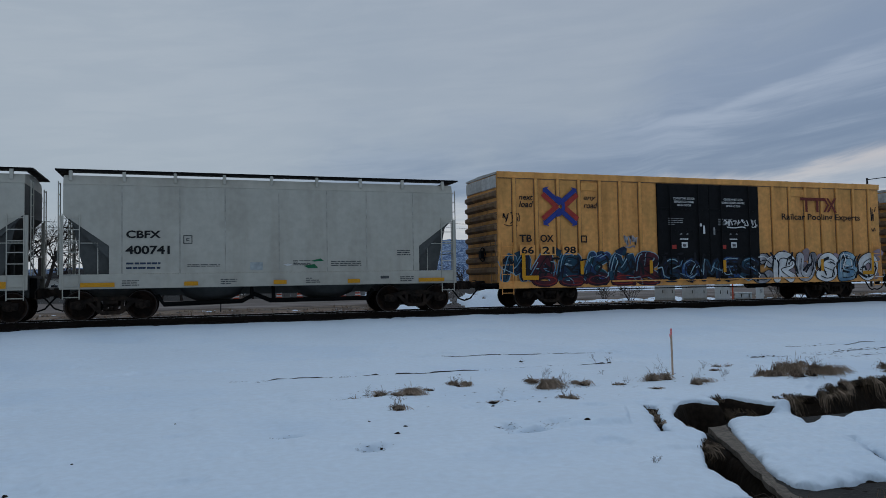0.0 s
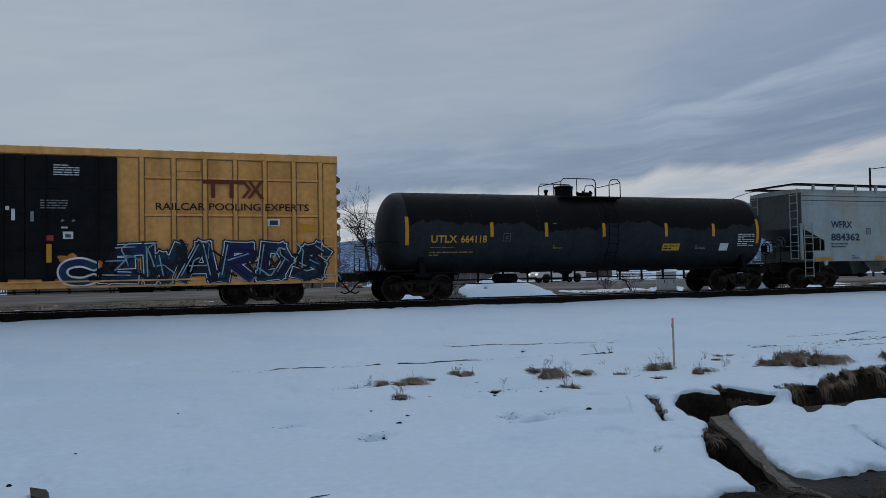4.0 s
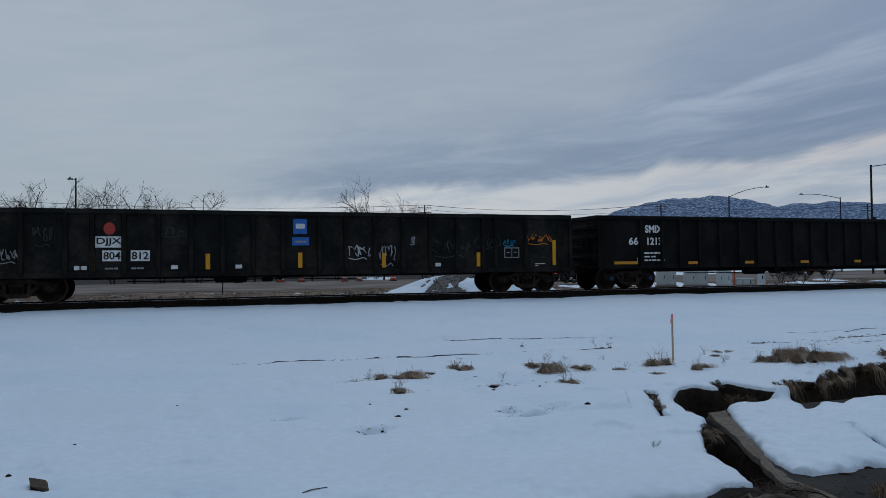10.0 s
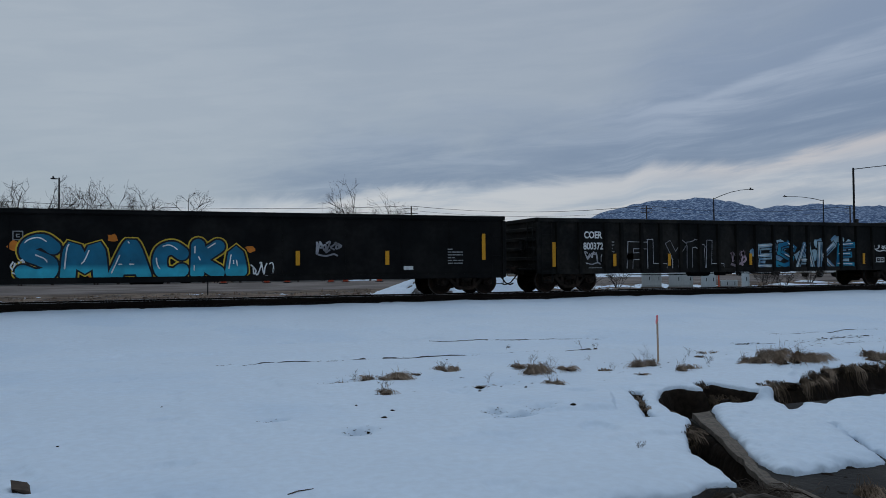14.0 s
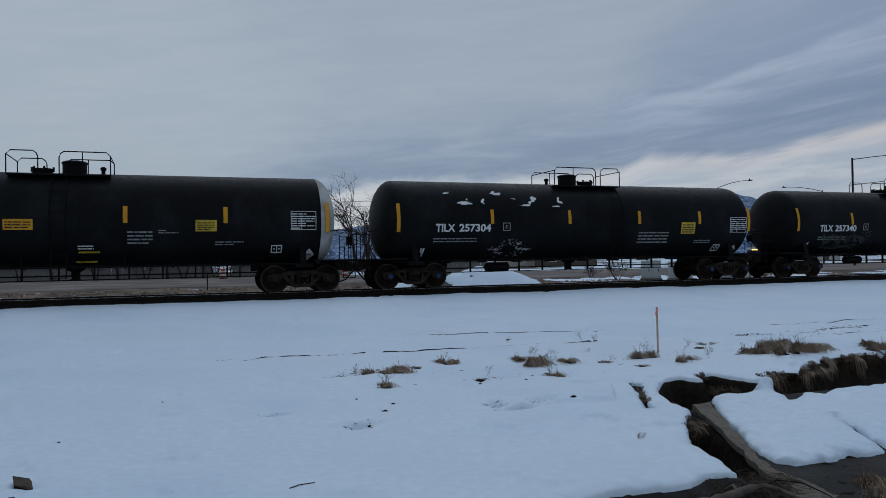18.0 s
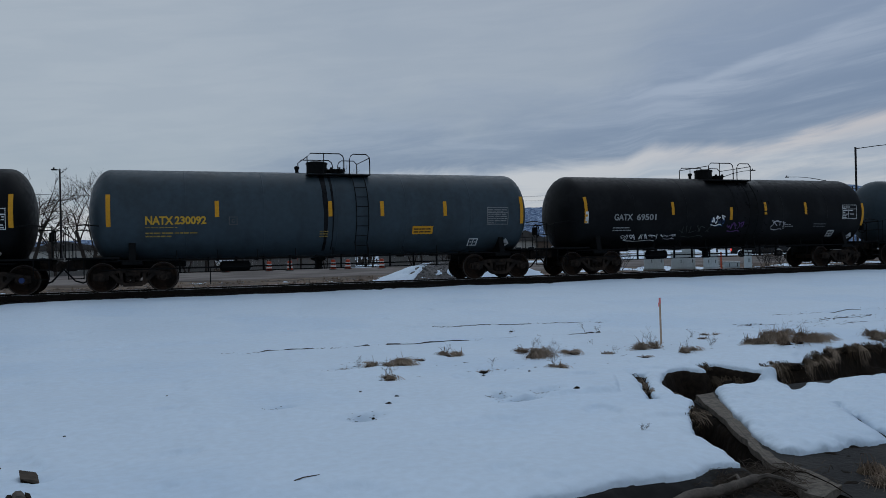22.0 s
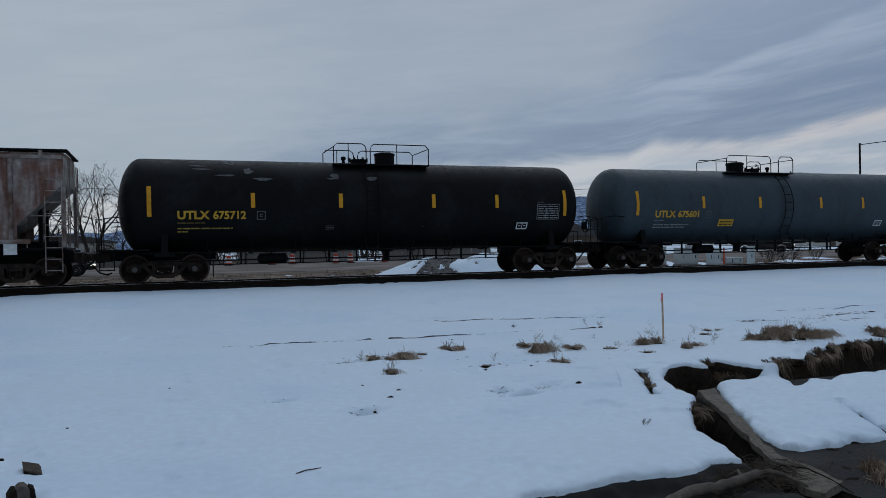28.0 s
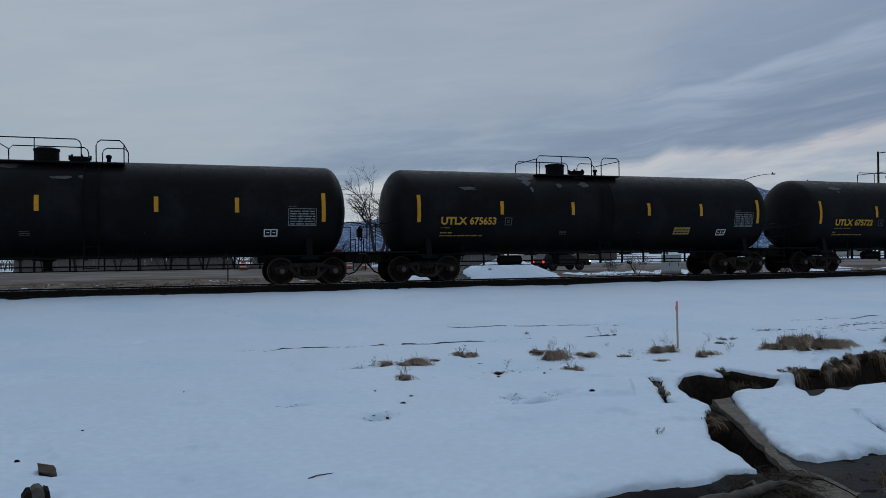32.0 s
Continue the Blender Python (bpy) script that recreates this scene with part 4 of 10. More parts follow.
def snow_depth(x, y):
    """Thickness of the snow above the ground; below 0 where the ground is bare."""
    f = fractal(x, y, 5.0, 3, 13) - 0.5
    n = fractal(x, y, 0.9, 5, 11) - 0.5
    nib = (fractal(x, y, 9.0, 3, 57) - 0.5) * 0.05
    deep = 0.085 + 0.05 * (fractal(x, y, 0.5, 3, 41) - 0.5) + 0.014 * (fractal(x, y, 3.0, 3, 43) - 0.5)
    deep = deep - 0.035 * smooth01(fractal(x, y, 1.7, 2, 45), 0.66, 0.80)
    # rounded edges where the pack ends: round the ditch, and the plates lying on the apron
    e = -np.maximum(inside_by(DITCH, x, y, 0.07, 31), inside_by(GASH, x, y, 0.07, 33) - 0.02) + nib
    plate = inside_by(SLAB, x, y, 0.07, 39) + nib * 1.3
    split = np.abs((x - 6.55) * 0.86 - (y - 5.72) * 0.51 + (fractal(x, y, 2.2, 3, 59) - 0.5) * 0.14) - 0.03 * smooth01(fractal(x, y, 3.0, 2, 60), 0.35, 0.6)
    plate = np.minimum(plate, split + 9.0 * (y > 6.2))
    pillow = lambda q, r: np.sqrt(np.clip(1 - (1 - np.clip(q / r, 0, 1)) ** 2, 0, 1))
    h = np.where(e > 0, deep * (0.12 + 0.88 * pillow(e, 0.28)), -0.02 + np.maximum(e, -0.02) * 14)
    h = np.maximum(h, np.where(plate > 0, 0.085 * pillow(plate, 0.16) + 0.012, -0.02 + np.maximum(plate, -0.02) * 14))
    # old wheel ruts, the lip of a drift and hollows round the stump and the block
    for rut in RUTS:
        x0, x1, y0, dp, lean = rut
        h = h - dp * np.exp(-((y - rut_y(x, rut)) / 0.06) ** 2) * smooth01(x, x0, x0 + 1.2) * (1 - smooth01(x, x1 - 1.2, x1)) * smooth01(fractal(x, y * 0 + y0, 0.8, 3, 47), 0.25, 0.5)
    for cx, cy, r in CLODS:
        h = h - r * 0.7 * np.exp(-((x - cx) / (r * 1.6 + 0.02)) ** 2 - ((y - cy) / (r * 1.3 + 0.02)) ** 2)
    for cx, cy, rx, ry in HOLLOWS:
        h = h - 0.065 * np.exp(-((x - cx) / rx) ** 2 - ((y - cy) / ry) ** 2) * (0.3 + 1.4 * fractal(x, y, 8.0, 3, 61))
    for cx, wide, high in ((4.1, 1.2, 0.06), (1.75, 0.6, 0.035)):
        lip = 7.22 + 0.10 * np.sin(x * 2.3)
        h = h + high * np.exp(-((x - cx) / wide) ** 2) * smooth01(y, lip - 0.10, lip + 0.06) * (1 - smooth01(y, lip + 0.2, lip + 1.5)) * (e > 0.3)
    for cx, cy, r in ((-0.92, 5.45, 0.10), (-0.90, 6.12, 0.09)):
        h = h - 0.05 * np.exp(-((x - cx) / r) ** 2 - ((y - cy) / r) ** 2)
    # the railway's strip is bare, the far side patchy
    h = np.where(y > 24.75 + n * 0.5 + f * 0.3, -0.1, h)
    far = smooth01(fractal(x, y, 0.33, 4, 27), 0.50, 0.60) * smooth01(x, -2, 22) * 1.6 - 0.9 + f * 0.5
    far = np.where((y > ROAD_Y0 - 1) & (y < ROAD_Y1 + 1), -1.0, far)
    far = np.where(y > 75, smooth01(fractal(x, y, 0.05, 3, 29), 0.4, 0.6) * 1.4 - 0.5, far)
    return np.where(y > 28.6, np.sign(far) * deep * np.clip(np.abs(far) * 1.8, 0, 1) ** 0.6, h)


def sheet(name, xs, ys, zfun, mat, label, kind="structure", dark=None):
    gx, gy = np.meshgrid(xs, ys)
    gz = zfun(gx.ravel(), gy.ravel())
    co = np.stack([gx.ravel(), gy.ravel(), gz], 1)
    nx, ny = len(xs), len(ys)
    i = (np.arange(ny - 1)[:, None] * nx + np.arange(nx - 1)[None]).ravel()
    quads = np.stack([i, i + 1, i + 1 + nx, i + nx], 1)
    me = bpy.data.meshes.new(name)
    me.vertices.add(len(co))
    me.vertices.foreach_set("co", co.ravel())
    me.loops.add(quads.size)
    me.loops.foreach_set("vertex_index", quads.ravel())
    me.polygons.add(len(quads))
    me.polygons.foreach_set("loop_start", np.arange(len(quads)) * 4)
    me.polygons.foreach_set("loop_total", np.full(len(quads), 4))
    me.polygons.foreach_set("use_smooth", np.ones(len(quads), bool))
    me.update(calc_edges=True)
    me.materials.append(mat)
    if dark is not None:
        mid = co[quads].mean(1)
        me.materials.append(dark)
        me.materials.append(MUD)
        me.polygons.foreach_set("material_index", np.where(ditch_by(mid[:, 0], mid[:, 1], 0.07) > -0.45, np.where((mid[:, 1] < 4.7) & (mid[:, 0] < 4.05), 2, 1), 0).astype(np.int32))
    return tagged(new(name, me), label, kind=kind)


def lines(lo, hi, near0, near1, fine, in0, in1, finest):
    """Grid lines of spread(), closer still between in0 and in1."""
    a = spread(lo, hi, near0, near1, fine, 1.045)
    return np.concatenate([a[a < in0 - 0.01], np.arange(in0, in1, finest), a[a > in1 + 0.01]])


GX = lines(-3000, 4000, -2.5, 13.0, 0.046, 3.3, 9.4, 0.023)
GY = lines(-300, 4500, 3.2, 15.5, 0.046, 4.05, 8.75, 0.023)


def snow_z(x, y):
    return ground_z(x, y) + snow_depth(x, y)


sheet("ground", GX, GY, ground_z, DIRT, "bare brown winter soil with gravel and stubble", dark=SOIL)
sheet("snow_cover", GX, GY, snow_z, SNOW, "thin wind-packed snow over the field with bare patches")

road = Shape()
road.prism([(ROAD_Y0, -0.60), (ROAD_Y0 + 0.4, -0.315), ((ROAD_Y0 + ROAD_Y1) / 2, -0.28), (ROAD_Y1 - 0.4, -0.315), (ROAD_Y1, -0.60)], -600, 700, "x")
tagged(part("road", road, ASPHALT), "worn grey asphalt highway behind the railway", kind="structure")


# ---- railway track ----
bed = Shape()
bed.prism([(24.55, -0.42), (25.0, -0.19), (27.8, -0.19), (28.7, -0.55)], -500, 700, "x")
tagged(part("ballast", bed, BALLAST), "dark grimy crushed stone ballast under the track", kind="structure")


def build_track():
    track = tagged(thing("railway_track", "steel rails on dark wooden ties in ballast", "track"), kind="structure")
    for y in (TRACK_Y - 0.7525, TRACK_Y + 0.7525):
        prof = [(-0.075, -0.17), (0.075, -0.17), (0.075, -0.155), (0.012, -0.13), (0.012, -0.045), (0.037, -0.035), (0.037, -0.004), (-0.037, -0.004), (-0.037, -0.035), (-0.012, -0.045), (-0.012, -0.13), (-0.075, -0.155)]
        part("rail", Shape().prism([(y + u, w) for u, w in prof], -500, 700, "x"), RAIL, track)
        part("rail_head", Shape().box(-500, 700, y - 0.03, y + 0.03, -0.0035, 0.0), RAILTOP, track, "rail head polished bright by wheels")
    tie = Shape().box(-0.115, 0.115, -1.3, 1.3, -0.34, -0.172, 0.012).mesh("tie", TIE)
    plate = Shape().box(-0.09, 0.09, -0.17, 0.17, -0.171, -0.158, 0.004)
    plate.box(-0.05, -0.02, -0.13, -0.09, -0.16, -0.135).box(0.02, 0.05, 0.09, 0.13, -0.16, -0.135)
    plate = plate.mesh("tie_plate", RAIL)
    rng = random.Random(4)
    far = Shape()
    for i in range(-60, 260):
        x = i * 0.515
        m = pose(x + rng.uniform(-0.03, 0.03), TRACK_Y + rng.uniform(-0.05, 0.05), rng.uniform(-0.012, 0.002), 0, 0, rng.uniform(-1.2, 1.2))
        if -20 < x < 60:
            part("tie", tie, TIE, track, at=m)
            part("tie_plate", plate, RAIL, track, at=pose(x, TRACK_Y - 0.7525, 0))
        else:
            far.box(x - 0.115, x + 0.115, TRACK_Y - 1.3, TRACK_Y + 1.3, -0.34, -0.174)
    part("ties_beyond", far, TIE, track, kind="stuff")


build_track()


def build_ballast_stones():
    """Loose stones along the edge of the ballast."""
    rng = random.Random(9)
    s = Shape()
    for i in range(8200):
        x = rng.uniform(-18, 52)
        y = rng.choice((rng.gauss(25.0, 0.14), rng.gauss(24.75, 0.2), rng.uniform(25.0, 27.8), rng.gauss(28.1, 0.25)))
        r = rng.uniform(0.02, 0.05)
        z = -0.185 if 25.0 < y < 27.8 else (max(-0.185 - 0.5 * (25.0 - y), -0.235) if y <= 25.0 else -0.19 - 0.4 * (y - 27.8))
        vs = [(x + r * rng.uniform(0.7, 1.3) * a, y + r * rng.uniform(0.7, 1.3) * b, z + r * rng.uniform(0.6, 1.1) * c) for a, b, c in ((1, 0, 0), (-1, 0, 0), (0, 1, 0), (0, -1, 0), (0, 0, 1), (0, 0, -1))]
        s.add(vs, [(0, 2, 4), (2, 1, 4), (1, 3, 4), (3, 0, 4), (2, 0, 5), (1, 2, 5), (3, 1, 5), (0, 3, 5)])
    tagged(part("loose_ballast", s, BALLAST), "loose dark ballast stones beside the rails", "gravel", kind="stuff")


build_ballast_stones()

# ---- the train ----
SPEED_ROWS = [(0.0, -0.00), (2.0, -22.57), (3.5, -39.50), (5.5, -62.06), (7.5, -84.61), (9.5, -107.11), (11.5, -129.62), (13.5, -152.15), (14.5, -163.43), (16.5, -186.04), (18.0, -203.08), (20.0, -225.82), (22.0, -248.44), (24.0, -271.03), (25.5, -287.96), (27.5, -310.55), (29.5, -333.16), (31.0, -350.13), (32.0, -361.44)]
CARS, WHEELS, MOVERS = [], [], []


def make_wheelset():
    s = Shape()
    prof = [(0.0, -0.80), (0.08, -0.80), (0.08, -0.79), (0.10, -0.78), (0.34, -0.745), (0.385, -0.80), (0.455, -0.80), (0.457, -0.715), (0.485, -0.70), (0.48, -0.67), (0.37, -0.67), (0.33, -0.70), (0.12, -0.70), (0.085, -0.66), (0.085, 0.0)]
    s.lathe(prof, 28, "y")
    s.lathe([(r, -t) for r, t in reversed(prof)], 28, "y")
    for k in range(3):
        a = k * 2.094
        for y in (-0.775, 0.775):
            s.lathe([(0.035, -0.03), (0.035, 0.03)], 6, "y", (0.22 * math.cos(a), y, 0.22 * math.sin(a)))
    return s.mesh("wheelset", WHEELM, True)


def make_tread(sg):
    return Shape().lathe([(0.435, sg * 0.801), (0.4535, sg * 0.802), (0.4585, sg * 0.79), (0.4585, sg * 0.72)], 28, "y", (0, 0, 0), False).mesh("tread", TREAD, True)


def make_side_frame():
    """A cast side frame with its two windows, pedestals and bolster end, on the near side."""
    s = Shape()
    y0, y1 = -1.10, -0.92
    s.prism([(-1.13, 0.58), (-0.70, 0.66), (-0.42, 0.735), (0.42, 0.735), (0.70, 0.66), (1.13, 0.58), (1.13, 0.46), (0.68, 0.53), (0.40, 0.60), (-0.40, 0.60), (-0.68, 0.53), (-1.13, 0.46)], y0, y1)
    for sg in (-1, 1):
        s.prism([(sg * 0.70, 0.56), (sg * 0.58, 0.60), (sg * 0.24, 0.30), (sg * 0.34, 0.20)], y0, y1)
        s.prism([(sg * 0.40, 0.62), (sg * 0.29, 0.62), (sg * 0.27, 0.24), (sg * 0.36, 0.24)], y0 + 0.01, y1 - 0.01)
        s.prism([(sg * 1.13, 0.56), (sg * 0.70, 0.62), (sg * 0.70, 0.40), (sg * 0.78, 0.36), (sg * 0.78, 0.52), (sg * 1.0, 0.52), (sg * 1.0, 0.36), (sg * 1.13, 0.40)], y0, y1)
        s.lathe([(0.10, -0.2), (0.13, -0.17), (0.13, 0.0)], 14, "y", (sg * 0.889, -0.97, 0.457))
    s.prism([(-0.36, 0.29), (0.36, 0.29), (0.27, 0.17), (-0.27, 0.17)], y0 - 0.03, y1)
    s.box(-0.22, 0.22, -1.16, -0.9, 0.50, 0.62, 0.02)
    return s.mesh("side_frame", TRUCKM, False)


def make_spring():
    pts = [(0.062 * math.cos(a * 0.9), -1.03 + 0.062 * math.sin(a * 0.9), 0.29 + 0.21 * a / 30) for a in range(31)]
    return Shape().tube(pts, 0.016, 5).mesh("spring", TRUCKM, True)


def make_cap(mat):
    s = Shape().lathe([(0.0, -1.19), (0.07, -1.19), (0.085, -1.175), (0.085, -1.16)], 12, "y")
    for k in range(3):
        s.lathe([(0.015, -1.205), (0.015, -1.18)], 6, "y", (0.045 * math.cos(k * 2.1), 0, 0.045 * math.sin(k * 2.1)))
    return s.mesh("bearing_cap", mat, True)


def make_bolster():
    s = Shape()
    s.box(-0.24, 0.24, -0.98, 0.98, 0.40, 0.66, 0.03)
    s.box(-0.08, 0.08, -0.85, 0.85, 0.28, 0.42, 0.02)
    for sg in (-1, 1):
        s.box(sg * 0.42 - 0.05, sg * 0.42 + 0.05, -0.72, 0.72, 0.30, 0.40, 0.015)
        for y in (-0.75, 0.75):
            s.box(sg * 0.42 - 0.045 + sg * 0.02, sg * 0.42 + 0.045 + sg * 0.02, y - 0.05, y + 0.05, 0.26, 0.52, 0.01)
    s.lathe([(0.19, 0.64), (0.19, 0.74)], 14, "z")
    return s.mesh("bolster", TRUCKM)


def mirrored(me, name):
    m2 = me.copy()
    m2.name = name
    m2.transform(Matrix.Diagonal((1, -1, 1, 1)))
    m2.flip_normals()
    return m2


WHEELSET, WTREAD, SIDE_N, SPRING, BOLSTER = make_wheelset(), (make_tread(-1), make_tread(1)), make_side_frame(), make_spring(), make_bolster()
SIDE_F = mirrored(SIDE_N, "side_frame")
CAPS = {"blue": make_cap(CAPBLUE), "grey": make_cap(CAPGREY), "dark": make_cap(TRUCKM)}


def add_trucks(car, half, caps="dark"):
    for sg in (-1, 1):
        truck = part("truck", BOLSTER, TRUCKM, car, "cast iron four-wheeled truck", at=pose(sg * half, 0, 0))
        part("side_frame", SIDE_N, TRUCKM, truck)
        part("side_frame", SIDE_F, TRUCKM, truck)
        for u in (-0.15, 0.0, 0.15):
            part("spring", SPRING, TRUCKM, truck, at=pose(u, 0, 0))
        for ax in (-0.889, 0.889):
            part("bearing_cap", CAPS[caps], TRUCKM, truck, at=pose(ax, 0, 0.457))
        for ax in (-0.889, 0.889):
            ws = part("wheelset", WHEELSET, WHEELM, car, "dark steel axle with two flanged wheels", at=pose(sg * half + ax, 0, 0.457))
            for tread in WTREAD:
                part("tread", tread, TREAD, ws, "bright worn wheel rim")
            WHEELS.append((ws, car, sg * half + ax))


def make_coupler():
    s = Shape()
    s.box(0.0, 0.55, -0.11, 0.11, 0.76, 0.98, 0.03)
    s.prism([(0.45, -0.20), (0.62, -0.24), (0.80, -0.20), (0.86, -0.05), (0.74, -0.02), (0.70, 0.08), (0.86, 0.12), (0.84, 0.22), (0.55, 0.23), (0.45, 0.15)], 0.72, 1.02, "z")
    s.box(-0.15, 0.12, -0.22, 0.22, 0.68, 1.02, 0.03)
    s.tube([(0.05, -0.2, 1.05), (0.08, -0.6, 1.02), (0.10, -1.25, 0.92), (0.12, -1.3, 0.7)], 0.014, 5)
    return s.mesh("coupler", TRUCKM)


def make_hose():
    s = Shape()
    s.tube([(0.15, -0.34, 0.78), (0.3, -0.33, 0.62), (0.5, -0.30, 0.38), (0.72, -0.26, 0.30), (0.86, -0.24, 0.36)], 0.028, 6)
    return s.mesh("brake_hose", HOSE, True)


COUPLER, BRAKEHOSE = make_coupler(), make_hose()


def add_couplers(car, x0, x1, left=True, right=True):
    """Draft gear and hoses reaching from the body's ends x0 and x1 to the neighbouring cars."""
    if right:
        part("coupler", COUPLER, TRUCKM, car, at=pose(x1, 0, 0))
        part("brake_hose", BRAKEHOSE, HOSE, car, at=pose(x1, 0, 0))
    if left:
        part("coupler", COUPLER, TRUCKM, car, at=pose(x0, 0, 0, 0, 0, 180))
        part("brake_hose", BRAKEHOSE, HOSE, car, at=pose(x0, 0, 0) @ Matrix.Diagonal((-1, 1, 1, 1)))


def ladder(parent, x, y, z0, z1, w, mat, name="ladder", lean=0.0, step=0.34, r=0.018, along="x"):
    s = Shape()
    dx, dy = (w, 0) if along == "x" else (0, w)
    for k in (0, 1):
        s.tube([(x + dx * k, y + dy * k, z0), (x + dx * k + lean, y + dy * k, z1)], r, 5)
    ob = part(name, s, mat, parent)
    n = int((z1 - z0) / step)
    rung = Shape().tube([(0, 0, 0), (dx, dy, 0)], r * 0.8, 5).mesh("rung", mat)
    for i in range(n + 1):
        z = z0 + 0.06 + i * step
        if z < z1:
            part("rung", rung, mat, ob, at=pose(x + lean * (z - z0) / (z1 - z0), y, z))
    return ob


def brake_wheel(parent, x, y, z, mat=None):
    s = Shape()
    pts = [(x, y + 0.26 * math.cos(a * 0.5236), z + 0.26 * math.sin(a * 0.5236)) for a in range(13)]
    s.tube(pts, 0.02, 5)
    for a in range(3):
        s.tube([(x, y, z), (x, y + 0.26 * math.cos(a * 2.094), z + 0.26 * math.sin(a * 2.094))], 0.014, 4)
    s.box(x - 0.12, x + 0.02, y - 0.12, y + 0.12, z - 0.15, z + 0.15, 0.02)
    part("brake_wheel", s, mat or BLACKIRON, parent)


def air_gear(car, x, mat=None):
    """The air reservoir, valve, rods and pipes under the floor."""
    mat = mat or BLACKIRON
    part("air_reservoir", Shape().lathe([(0.08, -0.55), (0.19, -0.48), (0.19, 0.48), (0.08, 0.55)], 14, "x", (x, -0.75, 0.72)), mat, car, smooth=True)
    s = Shape().box(x + 1.0, x + 1.35, -0.9, -0.5, 0.55, 0.95, 0.04)
    s.lathe([(0.1, -0.1), (0.1, 0.2)], 10, "y", (x + 1.6, -0.8, 0.7))
    part("brake_valve", s, mat, car)
    part("brake_rod", Shape().tube([(x - 3.2, -0.4, 0.62), (x - 1, -0.45, 0.6), (x + 1.8, -0.5, 0.66), (x + 4.4, -0.3, 0.58)], 0.02, 5), mat, car)


def new_car(name, label, category, o, half_trucks, caps="dark"):
    car = thing(name, label, category, "cars of the freight train")
    CARS.append((car, o))
    add_trucks(car, half_trucks, caps)
    return car


# -- tank cars
# dome, manway and valve along the top, the two handrail loops, the ladder
TOP_A = (-0.25, 0.42, -0.95, ((-0.75, 0.52), (0.72, 1.44)), 0.78)
TOP_A4 = (-0.64, 0.30, -1.42, ((-1.26, 0.26), (0.86, 1.36)), 0.42)
TOP_B = (0.64, -0.1, 1.40, ((-1.48, -0.72), (-0.43, 1.36)), -0.55)
TOP_C = (-0.08, -1.0, 0.75, ((-1.85, -1.0), (-0.42, 1.02)), -0.62)
TOP_F = (-0.07, 0.75, -1.0, ((-1.15, 0.68), (0.89, 1.77)), 1.09)
TOP_D = (0.72, -0.25, -0.8, ((-1.35, -0.2), (-0.05, 2.1)), -0.35)
TOP_E = (-1.2, -0.25, 0.6, ((-2.45, -0.1), (0.32, 1.12)), 0.0)


